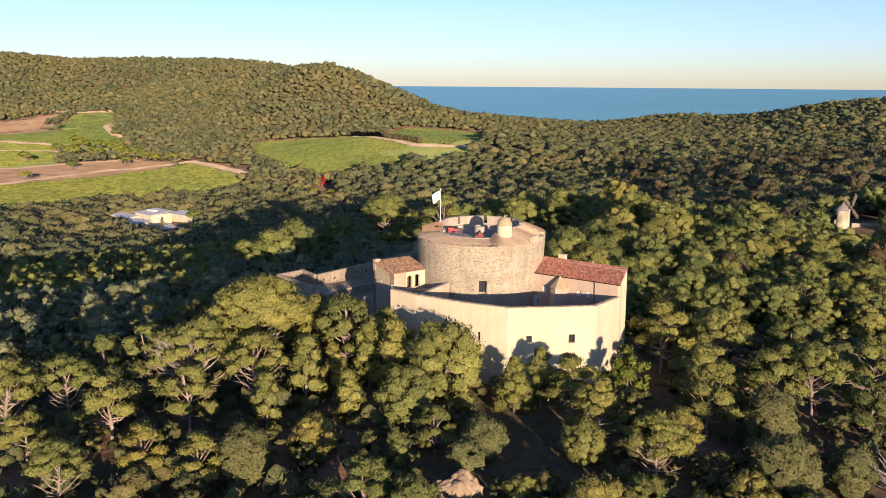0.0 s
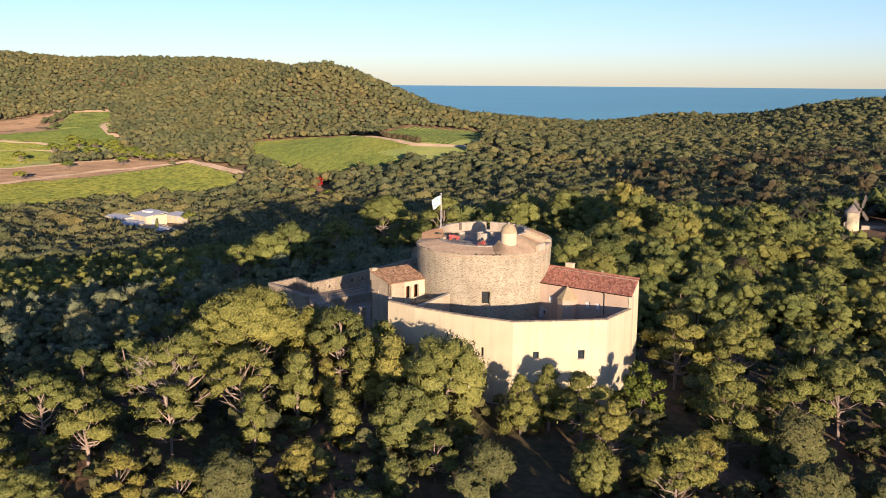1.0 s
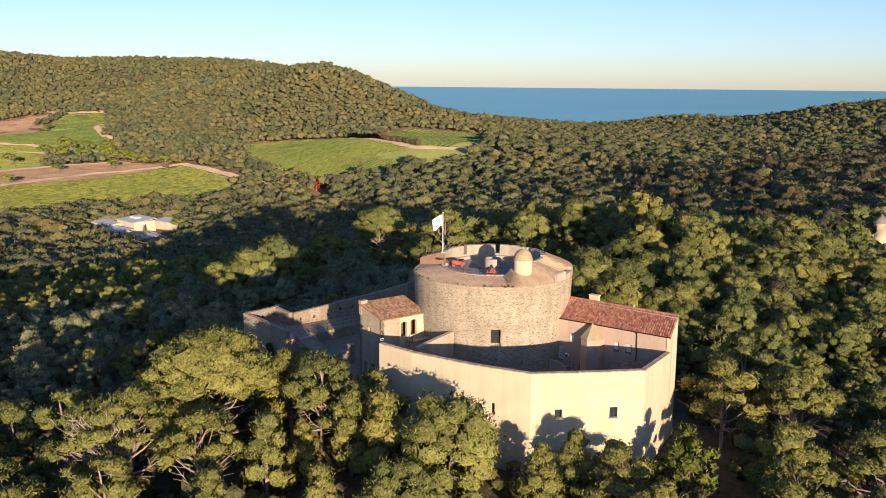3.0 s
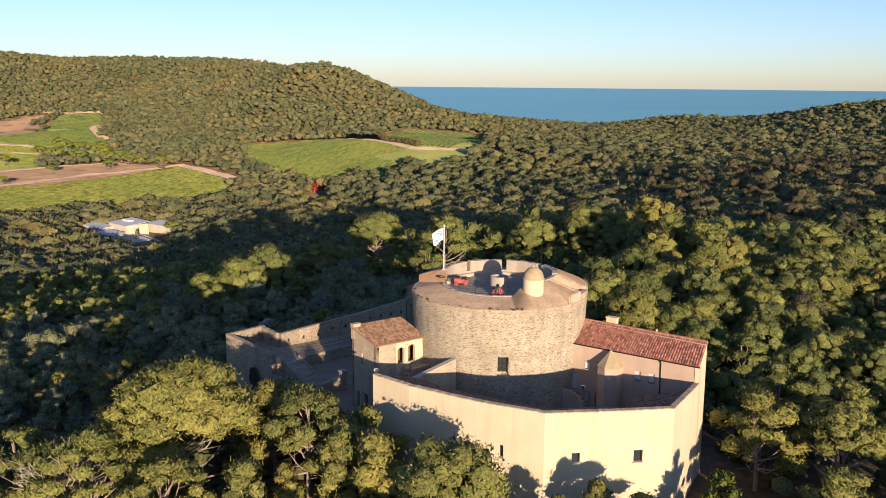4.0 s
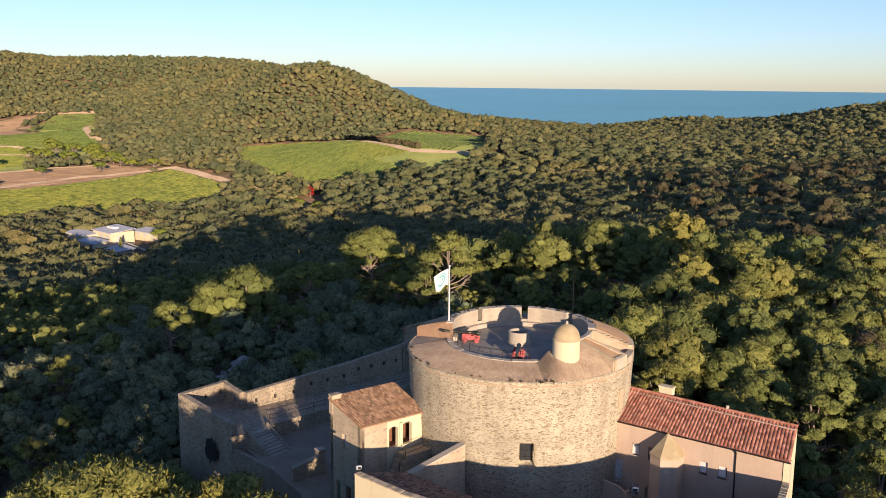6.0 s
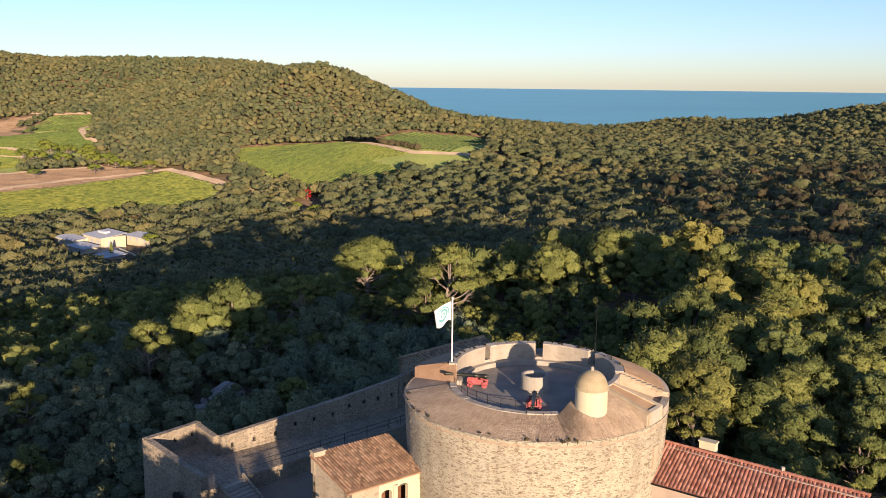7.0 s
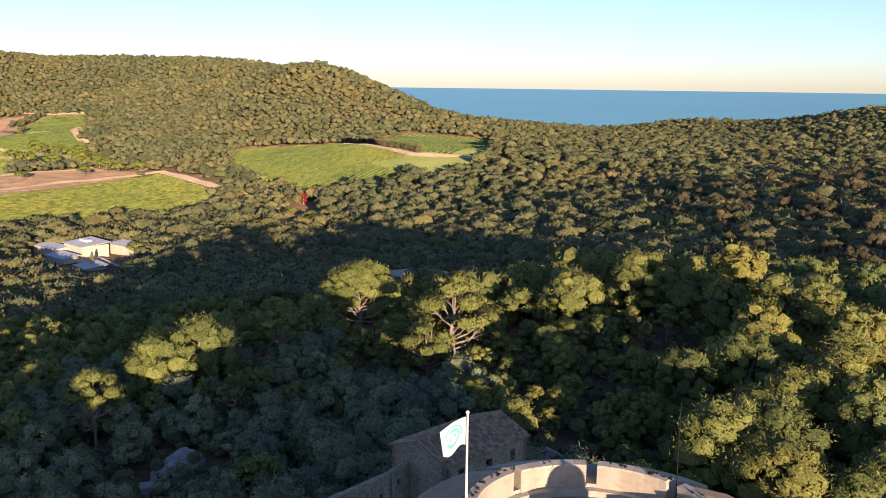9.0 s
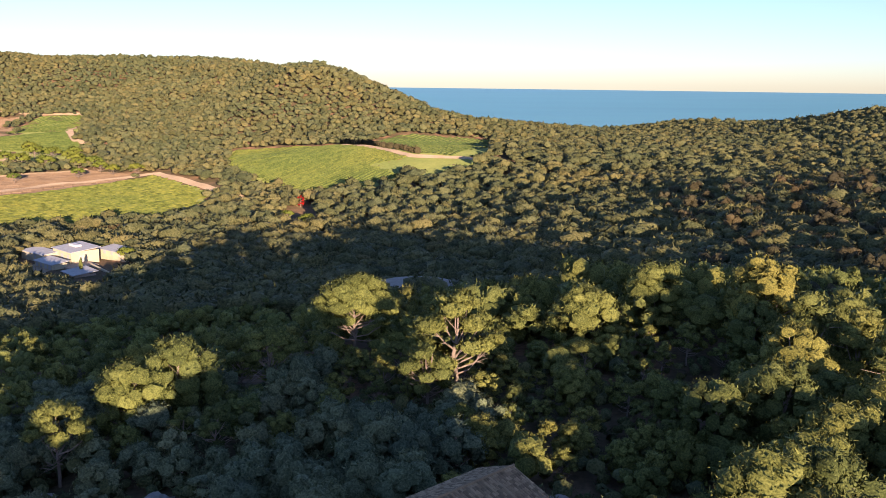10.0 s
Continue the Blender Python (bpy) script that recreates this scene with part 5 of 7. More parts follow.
# outside stair to the loggia, with a thin rail
hs = thing("loggia_stair", *hp(3.0, HD + 0.9), -5.0, 38.3, "stone outside stair with a thin iron rail", "stair")
for i in range(10):
    part("step", boxed(-2.2 + i * 0.3, -2.2 + (i + 1) * 0.3, -0.75, 0.65, -0.3, 0.4 + i * 0.52), M_HUTCOAT, hs)
part("landing", boxed(0.8, 3.6, -0.75, 0.65, -0.3, 5.6), M_HUTCOAT, hs)
part("lower_door", boxed(1.6, 2.5, -0.8, -0.74, 0, 2.0, 0.01), M_GREEN_DOOR, hs, "faded green cellar door")
for i in range(5):
    part("rail_post", tube(bmesh.new(), [(-2.0 + i * 0.7, -0.7, 0.5 + i * 1.2), (-2.0 + i * 0.7, -0.7, 1.5 + i * 1.2)], 0.025, 0.025, 6), M_IRON, hs)
for h in (0.5, 0.95):
    part("handrail", tube(bmesh.new(), [(-2.0, -0.7, 0.5 + h), (0.8, -0.7, 5.35 + h), (3.5, -0.7, 5.6 + h)], 0.025, 0.025, 6), M_IRON, hs)


# ---- west rampart with loopholes, walk and stair ----
RAMP = [(-35.8, 14.2), (-31.8, 18.95), (-28.8, 15.6), (-23.1, 20.3), (-17.6, 24.8), (-11.65, 29.9), (-9.4, 33.0)]
RAMP_Z = [-1.2, -1.2, -1.5, -1.0, -0.5, 0.2, 0.6]
ramp_th = thing("wall_rampart", -24.0, 19.0, -9.0, 0, "rubble stone rampart wall pierced with small loopholes", "wall", kind="structure")
for i in range(6):
    p_, q_ = RAMP[i], RAMP[i + 1]
    L = math.dist(p_, q_)
    n = max(2, int(L / 1.95))
    zt = min(RAMP_Z[i], RAMP_Z[i + 1])
    hs_ = [((k + 0.5) * L / n - 0.2, (k + 0.5) * L / n + 0.2, zt - 1.35, zt - 0.85) for k in range(n)]
    # a dark stopping at the outer end of each loophole, standing for its shade
    for a, b, c, d in hs_:
        u_ = ((q_[0] - p_[0]) / L, (q_[1] - p_[1]) / L)
        n_ = (-u_[1], u_[0])
        part("loophole", roof_slab([local(p_, u_, n_, a + 0.002, -0.3, d), local(p_, u_, n_, b - 0.002, -0.3, d), local(p_, u_, n_, b - 0.002, -0.28, c), local(p_, u_, n_, a + 0.002, -0.28, c)], 0.02), M_OPENING_SHADE, ramp_th, "small loophole, its shade painted on a dark plate", world=True)
    # outer face away from the court
    part("wall_section", wall_with_holes(bmesh.new(), q_, p_, -14.0, RAMP_Z[i + 1], 0.6, [(L - b, L - a, c, d) for a, b, c, d in hs_][::-1], RAMP_Z[i]), M_RUBBLE, ramp_th, world=True)
WALK = [(-35.4, 13.9), (-31.75, 18.2), (-28.75, 14.9), (-23.2, 19.5), (-11.8, 29.2), (-9.0, 32.0), (-8.0, 26.0), (-18.4, 16.3), (-24.9, 10.2), (-26.6, 7.6), (-28.4, 6.6)]
part("wall_walk", prism(bmesh.new(), WALK, -13.0, -3.4), M_RUBBLE, ramp_th, "raised stone wall walk", world=True)
part("bastion_front", wall_with_holes(bmesh.new(), (-36.0, 14.1), (-28.2, 6.3), -15.0, -1.25, 0.7, (), -1.9), M_RUBBLE, ramp_th, "tall rubble bastion front with a broken hollow", world=True)
part("low_wall", wall_with_holes(bmesh.new(), (-28.2, 6.3), (-20.2, -0.6), -14.0, -4.7, 0.6, (), -5.1), M_RUBBLE, ramp_th, world=True)
# flat near-black plate on the bastion face paints the shade of a hollow
bm = bmesh.new()
rng_o = random.Random(9)
edge_ = [(math.cos(k * 0.349) * rng_o.uniform(0.45, 1.0), math.sin(k * 0.349) * rng_o.uniform(0.6, 1.25)) for k in range(18)]
front_ = [bm.verts.new((x_, -0.02, z_)) for x_, z_ in edge_]
back_ = [bm.verts.new((x_ * 0.8, 0.06, z_ * 0.8)) for x_, z_ in edge_]
for k in range(18):
    bm.faces.new((front_[k], front_[(k + 1) % 18], back_[(k + 1) % 18], back_[k]))
bm.faces.new(front_)
part("hollow", bm, M_OPENING_SHADE, ramp_th, "hollow where stones have fallen, its shade painted on a dark plate").matrix_basis = pose(-7.05, -10.35, 3.2, 0, 0, -45) @ Matrix.Diagonal((1.7, 1.0, 1.6, 1))
bench = part("inner_bench", wall_with_holes(bmesh.new(), (-33.4, 13.2), (-30.6, 10.2), -4.0, -2.6, 0.5), M_RUBBLE, ramp_th, world=True)

su, sv = (0.74, -0.67), (0.6, 0.8)
rst = thing("rampart_stair", -26.2, 7.4, -5.0, 0, "broad stone stair up to the wall walk", "stair")
for i in range(9):
    z = -3.42 - i * 0.19
    c4 = [local((-26.6, 7.6), su, sv, i * 0.42 - 0.1, -0.1, z), local((-26.6, 7.6), su, sv, (i + 1) * 0.42, -0.1, z), local((-26.6, 7.6), su, sv, (i + 1) * 0.42, 2.5, z), local((-26.6, 7.6), su, sv, i * 0.42 - 0.1, 2.5, z)]
    part("step", roof_slab(c4, 2.5), M_STONE, rst, world=True)
for off in (-0.35, 2.5):
    c4 = [local((-26.6, 7.6), su, sv, -0.2, off, -3.0), local((-26.6, 7.6), su, sv, 3.9, off, -4.95), local((-26.6, 7.6), su, sv, 3.9, off + 0.3, -4.95), local((-26.6, 7.6), su, sv, -0.2, off + 0.3, -3.0)]
    part("cheek_wall", roof_slab(c4, 2.2), M_RUBBLE, rst, world=True)

wr = thing("walk_railing", -18.0, 17.0, -3.4, 0, "dark iron railing along the wall walk", "railing")
line = [(-25.0, 10.6), (-18.6, 16.6), (-12.0, 22.8), (-8.4, 26.2)]
pts_r = [Vector((*a, -3.4)).lerp(Vector((*b, -3.4)), k / 3) for a, b in zip(line, line[1:]) for k in range(3)] + [Vector((*line[-1], -3.4))]
for p_ in pts_r:
    part("post", tube(bmesh.new(), [p_ - Vector((0, 0, 0.05)), p_ + Vector((0, 0, 1.05))], 0.03, 0.03, 6), M_IRON, wr, world=True)
for h in (0.55, 1.02):
    part("rail", tube(bmesh.new(), [p_ + Vector((0, 0, h)) for p_ in pts_r], 0.025, 0.025, 6), M_IRON, wr, world=True)

# gate piers and the broken wall beside them
gate = thing("gate_pier", -18.2, 1.2, -5.0, 38, "rendered gate pier with a flat cap", "gate pier", "gate piers")
part("shaft", boxed(-0.4, 0.4, -0.35, 0.35, -0.3, 2.5, 0.03), M_HUTCOAT, gate)
part("cap", boxed(-0.46, 0.46, -0.41, 0.41, 2.5, 2.66, 0.02), M_STONE, gate)
copy_thing(gate, pose(-16.6, 2.4, -5.0, 0, 0, 38))
stub = thing("broken_wall", -19.4, -0.4, -5.2, 0, "low rubble wall end with a patchy top", "wall")
part("masonry", wall_with_holes(bmesh.new(), (-20.6, -1.2), (-18.2, 0.8), -8.0, -3.5, 0.55, (), -3.0), M_HUTCOAT, stub, world=True)


# ---- house behind the fort ----
BU, BV = (0.707, 0.707), (0.707, -0.707)
BO = (-8.9, 30.9)
bh = thing("rear_house", -5.0, 34.5, -8.0, 0, "old stone house with a gabled weathered tile roof", "house")


def bp(s, t):
    return local(BO, BU, BV, s, t, 0)[:2]


BL, BD, RZ, EZ = 10.9, 3.5, 2.75, 1.35
part("front_wall", wall_with_holes(bmesh.new(), bp(0, BD), bp(BL, BD), -9.0, EZ, 0.5, [(1.6, 2.4, -0.3, 0.7), (5.2, 6.0, -0.6, 0.5), (8.5, 9.2, -0.6, 0.5)]), M_RUBBLE, bh, "rubble stone front wall", world=True)
part("end_wall", wall_with_holes(bmesh.new(), bp(0, -BD), bp(0, BD), -9.0, EZ, 0.5, [(4.9, 5.9, -3.6, -1.4)]), M_RUBBLE, bh, world=True)
for s_ in (0.02, BL - 0.48):
    bm = bmesh.new()
    a_ = [bm.verts.new(c) for c in ((*bp(s_, -BD), EZ - 0.02), (*bp(s_, BD), EZ - 0.02), (*bp(s_, 0), RZ - 0.15))]
    b_ = [bm.verts.new(c) for c in ((*bp(s_ + 0.46, -BD), EZ - 0.02), (*bp(s_ + 0.46, BD), EZ - 0.02), (*bp(s_ + 0.46, 0), RZ - 0.15))]
    bm.faces.new(a_)
    bm.faces.new(b_[::-1])
    for k in range(3):
        bm.faces.new((a_[k], a_[(k + 1) % 3], b_[(k + 1) % 3], b_[k]))
    part("gable", bm, M_RUBBLE, bh, world=True)
part("far_end_wall", wall_with_holes(bmesh.new(), bp(BL, BD), bp(BL, -BD), -9.0, EZ, 0.5), M_RUBBLE, bh, world=True)
part("back_wall", wall_with_holes(bmesh.new(), bp(BL, -BD), bp(0, -BD), -9.0, EZ, 0.5), M_RUBBLE, bh, world=True)
part("door", roof_slab([(*bp(0.2, 4.9 - BD), -1.4), (*bp(0.2, 5.9 - BD), -1.4), (*bp(0.25, 5.9 - BD), -3.6), (*bp(0.25, 4.9 - BD), -3.6)], 0.04), M_GREEN_DOOR, bh, "faded green door", world=True)
part("window", roof_slab([(*bp(1.6, BD - 0.2), 0.7), (*bp(2.4, BD - 0.2), 0.7), (*bp(2.4, BD - 0.25), -0.3), (*bp(1.6, BD - 0.25), -0.3)], 0.04), M_GLASS, bh, world=True)
for sg in (1, -1):
    r0, r1, e0, e1 = (*bp(-0.15, 0), RZ), (*bp(BL + 0.15, 0), RZ), (*bp(-0.15, sg * (BD + 0.3)), EZ), (*bp(BL + 0.15, sg * (BD + 0.3)), EZ)
    sl = part("roof_slope", roof_slab([r0, r1, e1, e0], 0.12), M_TILE_GREY, bh, world=True)
    v_, f_ = tiles_between(r0, r1, e0, e1, 0.27, 0.38, 21 + sg)
    part("tile_cover", mesh_of("tile_cover", v_, f_, M_TILE_GREY), None, sl, world=True, kind="stuff")
for i in range(27):
    part("ridge_tile", tube(bmesh.new(), [(*bp(-0.15 + i * 0.415, 0), RZ + 0.05), (*bp(0.29 + i * 0.415, 0), RZ + 0.07)], 0.12, 0.135, 7), M_TILE_GREY, bh, world=True)


# ---- small floodlights ----
for x_, y_, z_, rz_ in ((-12.7, -16.9, 3.25, 30), (9.6, -16.2, 1.3, -20)):
    fl_ = thing("floodlight", x_, y_, z_, rz_, "small white weatherproof floodlight on a bracket", "floodlight", "floodlights")
    part("housing", boxed(-0.22, 0.22, -0.12, 0.12, 0.12, 0.4, 0.03), M_WHITE, fl_)
    part("bracket", boxed(-0.05, 0.05, -0.05, 0.05, -0.15, 0.13), M_IRON, fl_)
    part("lens", boxed(-0.17, 0.17, -0.14, -0.12, 0.16, 0.36), M_GLASS, fl_)


# ---- woods ----
def icosphere(sub):
    bm = bmesh.new()
    bmesh.ops.create_icosphere(bm, subdivisions=sub, radius=1.0)
    v = np.array([x.co for x in bm.verts])
    t = np.array([[y.index for y in f.verts] for f in bm.faces])
    bm.free()
    return v, t


ICO0, ICO1 = icosphere(1), icosphere(2)


def unit(v):
    return v / np.linalg.norm(v, axis=-1, keepdims=True)


def puffs(rng, C, R, flat, cards, size, core=0.82, hub=None, slim=0.25, up=0.5, ball=None):
    """Lobes of foliage: each a rough dark core under many small sprays that point up and out."""
    C, R = np.asarray(C, float), np.asarray(R, float)
    n = len(C)
    hub = C.mean(0) if hub is None else np.asarray(hub, float)
    sq = np.stack([rng.uniform(0.8, 1.25, n), rng.uniform(0.8, 1.25, n), flat * rng.uniform(0.8, 1.2, n)], 1)
    k = np.repeat(np.arange(n), np.maximum(3, (cards * (R / R.mean()) ** 1.8).astype(int)))
    m = len(k)
    d = unit(rng.normal(size=(m, 3)) + np.array([0, 0, 0.4]))
    rough = 1 + 0.13 * np.sin(d[:, :1] * 6 + k[:, None]) * np.sin(d[:, 1:2] * 6 + 2 * k[:, None]) + 0.08 * np.sin(d[:, 2:] * 9 + k[:, None])
    p = C[k] + d * R[k][:, None] * sq[k] * rough * rng.uniform(0.78, 1.16, (m, 1))
    nn = unit(d / sq[k])
    soft = unit(nn * 0.36 + 0.64 * unit(p - hub) + np.array([0, 0, 0.08]))
    way = unit(unit(rng.normal(size=(m, 3))) * 0.8 + nn * 0.3 + np.array([0, 0, up]))
    side = unit(np.cross(nn, way))
    s = size * rng.uniform(0.55, 1.5, (m, 1))
    w = s * slim * rng.uniform(0.6, 1.35, (m, 1))
    base = p - way * s * 0.45
    q = np.stack([base - side * w, p + way * s * 0.7, base + side * w], 1).reshape(-1, 3)
    N = np.repeat(unit(soft + rng.normal(0, 0.3, (m, 3))), 3, 0)
    T = np.arange(3 * m).reshape(-1, 3)
    if core:
        cv, ct = ICO0 if ball is None else ball
        body = C[:, None] + cv[None] * R[:, None, None] * sq[:, None] * core * (1 + 0.14 * rng.normal(size=(n, len(cv), 1)))
        bn = unit(cv[None] * 0.3 + 0.6 * unit(body - hub) + rng.normal(0, 0.2, (n, len(cv), 3)))
        T = np.concatenate([T, (ct[None] + (len(q) + np.arange(n) * len(cv))[:, None, None]).reshape(-1, 3)])
        q, N = np.concatenate([q, body.reshape(-1, 3)]), np.concatenate([N, bn.reshape(-1, 3)])
    return q, T, N


def crown_plan(rng, habit, H, W, n):
    """Centres and radii of a crown's clumps, and the ends of its main limbs."""
    C, R, ends = [], [], []
    golden = 2.4

    def plate(a, reach, z, wide, count, r):
        # a flat spray of clumps along the outer part of one limb
        u, v = np.array([math.cos(a), math.sin(a), 0]), np.array([-math.sin(a), math.cos(a), 0])
        for j in range(count):
            f = rng.uniform(0.45, 1.0)
            C.append(u * reach * f + v * wide * rng.normal(0, 0.5) * f + np.array([0, 0, z + 0.14 * reach * (f - 0.6) + rng.normal(0, 0.18)]))
            R.append(r * rng.uniform(0.7, 1.3))
        ends.append(tuple(u * reach * 0.8 + np.array([0, 0, z - 0.1])))

    if habit == "umbrella":
        turn = rng.uniform(0, 6.3)
        for i in range(n):
            a, q = i * golden + turn, math.sqrt((i + 0.5) / n)
            if math.sin(3 * a + 5 * q) > 0.82 and q > 0.4:
                continue
            edge = 1 + 0.12 * math.sin(2 * a + turn) + 0.07 * math.sin(5 * a)
            C.append(np.array([math.cos(a) * q * W * 0.43 * edge, math.sin(a) * q * W * 0.43 * edge, H * (0.95 - 0.30 * q ** 2.3) + rng.normal(0, 0.22)]))
            R.append(W * 0.115 * rng.uniform(0.7, 1.3))
        for i in range(8 if W > 12 else 3):
            plate(i * golden + turn, W * rng.uniform(0.3, 0.52), H * rng.uniform(0.46 if W > 12 else 0.6, 0.68), W * 0.13, 3, W * 0.085)
        ends += [tuple(C[i] - np.array([0, 0, 0.3])) for i in range(1, len(C) - (24 if W > 12 else 9), max(1, n // 12))]
    elif habit == "open":
        limbs = max(6, n // 3)
        turn = rng.uniform(0, 6.3)
        for i in range(limbs):
            lvl = (i + 0.5) / limbs
            reach = W * 0.52 * (1.0 - 0.62 * lvl ** 2) * rng.uniform(0.7, 1.1)
            plate(i * golden + turn, reach, H * (0.36 + 0.5 * lvl) + rng.normal(0, 0.3), W * 0.15, 3, W * 0.115)
        for i in range(4):
            C.append(np.array([rng.normal(0, W * 0.08), rng.normal(0, W * 0.08), H * rng.uniform(0.84, 0.95)]))
            R.append(W * 0.11 * rng.uniform(0.7, 1.2))
    else:
        low, bulge, rad = {"bushy": (0.16, 0.37, 0.125), "round": (0.24, 0.33, 0.17), "slim": (0.12, 0.36, 0.19), "slope": (0.40, 0.30, 0.25)}[habit]
        turn = rng.uniform(0, 6.3)
        for i in range(n):
            lvl = (i + 0.5) / n
            a = i * golden + turn
            prof = math.sqrt(max(0.02, 1 - ((lvl - 0.32) / 0.70) ** 2)) if lvl > 0.32 else 0.72 + 0.28 * lvl / 0.32
            if habit == "slim":
                prof = (1 - lvl) ** 0.7 + 0.1
            lump = 1 + 0.2 * math.sin(2 * a + 7 * lvl + turn) + (0.12 * rng.normal() if habit != "round" else 0.04 * rng.normal())
            q = prof * bulge * W * lump * (1.0 if i % 4 else 0.55)
            C.append(np.array([math.cos(a) * q, math.sin(a) * q, H * (low + (0.93 - low) * lvl) + rng.normal(0, 0.2)]))
            R.append(W * rad * (rng.uniform(0.6, 1.45) if habit == "bushy" else rng.uniform(0.7, 1.3)))
            if i % max(1, n // 9) == 0:
                ends.append(tuple(C[-1] * np.array([0.8, 0.8, 1]) - np.array([0, 0, 0.2])))
    return np.array(C), np.array(R), ends


def limbs_mesh(rng, height, trunk_r, lean, targets, start, material, twigs=0):
    """A leaning, forking trunk, a limb to each target and bare twigs along the limbs."""
    bm = bmesh.new()
    top = Vector((lean[0], lean[1], height * 0.82))
    stem = [Vector((0, 0, -1.0))] + [Vector((lean[0] * k * k + 0.12 * rng.normal(), lean[1] * k * k + 0.12 * rng.normal(), height * 0.82 * k)) for k in (0.25, 0.5, 0.75)] + [top]
    tube(bm, stem, trunk_r, trunk_r * 0.3, 7)
    for tg in targets:
        tg = Vector(tg)
        k = min(0.78, max(start * 0.7, tg.z / height * rng.uniform(0.55, 0.8)))
        base = Vector((lean[0] * k * k, lean[1] * k * k, height * k * 0.97))
        mid = base.lerp(tg, 0.5) + Vector((0.2 * rng.normal(), 0.2 * rng.normal(), -0.25 - 0.3 * rng.random()))
        tube(bm, [base, mid, tg], trunk_r * 0.42, 0.04, 4)
        for q in range(twigs):
            f_ = rng.uniform(0.3, 0.9)
            root = base.lerp(mid, f_ * 2) if f_ < 0.5 else mid.lerp(tg, f_ * 2 - 1)
            tip = root + (tg - base).normalized() * rng.uniform(0.4, 1.3) + Vector((rng.normal(0, 0.6), rng.normal(0, 0.6), rng.normal(0.05, 0.4)))
            tube(bm, [root, tip], 0.04, 0.012, 3)
    bmesh.ops.recalc_face_normals(bm, faces=bm.faces)
    me = bpy.data.meshes.new("trunk")
    bm.to_mesh(me)
    bm.free()
    me.materials.append(material)
    return me


def pine_kind(seed, height, wide, habit, leaves, n, cards=36, size=0.42, twigs=3, slim=0.25):
    """Trunk and crown meshes of one tree. habit: umbrella (dome on bare limbs), open (layered, ragged), bushy, slim, or round (olive, oak)."""
    rng = np.random.default_rng(seed)
    C, R, ends = crown_plan(rng, habit, height, wide, n)
    flat = {"umbrella": 0.62, "open": 0.62, "bushy": 0.85}.get(habit, 0.9)
    up = {"umbrella": 0.35, "open": 0.4, "bushy": 0.4, "slim": 0.6}.get(habit, 0.25)
    v, t, nrm = puffs(rng, C, R, flat, cards, size, 0.82, (0, 0, height * 0.5), slim, up, ICO1 if cards > 110 else ICO0)
    crown = tri_mesh("crown", v, t, leaves, normals=nrm)
    if habit in ("umbrella", "open"):
        a = rng.uniform(0, 6.3, 6)
        ends = ends + list(zip(np.cos(a) * wide * 0.36, np.sin(a) * wide * 0.36, height * rng.uniform(0.32, 0.55, 6)))
    trunk = limbs_mesh(rng, height, 0.016 * height + 0.07, rng.normal(0, wide * 0.06, 2), ends, 0.3 if habit != "umbrella" else 0.42, M_BARK, twigs)
    return trunk, crown


def crown_arrays(seed, height, wide, habit, n, cards, size, core=0.85, slim=0.28):
    """One crown as bare arrays, for the joined woods."""
    rng = np.random.default_rng(seed)
    C, R, _ = crown_plan(rng, habit, height, wide, n)
    return puffs(rng, C, R, 0.8, cards, size, core, (0, 0, height * 0.45), slim, 0.3)


def plant(kind, x, y, scale, turn, label, group, category="tree", z=None, name="pine_tree", tilt=0.0, zs=1.0):
    ob = new(name)
    ob.empty_display_size = 0.3
    ob.matrix_basis = pose(x, y, gz(x, y) - 0.2 if z is None else z, tilt, 0, turn) @ Matrix.Diagonal((scale, scale, scale * zs, 1))
    tagged(ob, label, category, group)
    for nm, me in zip(("trunk", "crown"), kind):
        c = new(nm, me)
        c.parent = ob
    return ob


FORT_POLY = [(-37.5, 14), (-32, 20.5), (-27.5, 18.5), (-10.5, 33), (-13, 35), (-4, 42), (5, 38), (4, 30), (13, 11), (25, -6), (25, -16), (22, -22), (18.5, -29), (4, -31), (-3, -27), (-14.5, -18.5), (-19, -4), (-29, 4)]
VILLA_YARD = [(-206, 388), (-188, 360), (-166, 330), (-140, 322), (-143, 368), (-150, 398), (-176, 404), (-200, 404)]
CLEARINGS = [[(24, -8), (27.5, -8), (28, -34), (31, -52), (27.5, -54), (24, -36)], [(-1, -40), (8, -38), (10, -56), (0, -58)], [(34, -44), (48, -48), (50, -64), (38, -60)],
             VILLA_YARD, [(-33, 255), (2, 255), (2, 292), (-33, 292)], [(132, 204), (158, 204), (158, 172), (150, 172), (133, 132), (118, 138), (134, 178)],
             [(60, 106), (76, 106), (76, 124), (60, 124)], [(-120, 525), (-98, 590), (-92, 590), (-78, 500), (-80, 478), (-90, 470), (-104, 508)],
             [(24, 84), (33, 84), (36, 104), (27, 108)], [(136, 190), (151, 190), (176, 100), (160, 96)]]


def taken(x, y):
    hit = np.zeros(np.shape(x), bool)
    for poly in [FORT_POLY] + CLEARINGS + FIELDS:
        hit |= inside(poly, x, y)
    for poly in FIELDS:
        hit |= inside(poly, *beyond(x, y, 3.5)) | inside(poly, *beyond(x, y, 7.0))
    hit |= inside(VILLA_YARD, *beyond(x, y, 3.0))
    for line in TRACKS:
        for (x0, y0), (x1, y1) in zip(line, line[1:]):
            dx, dy = x1 - x0, y1 - y0
            k = np.clip(((x - x0) * dx + (y - y0) * dy) / (dx * dx + dy * dy), 0, 1)
            hit |= np.hypot(x - x0 - k * dx, y - y0 - k * dy) < 7
    return hit


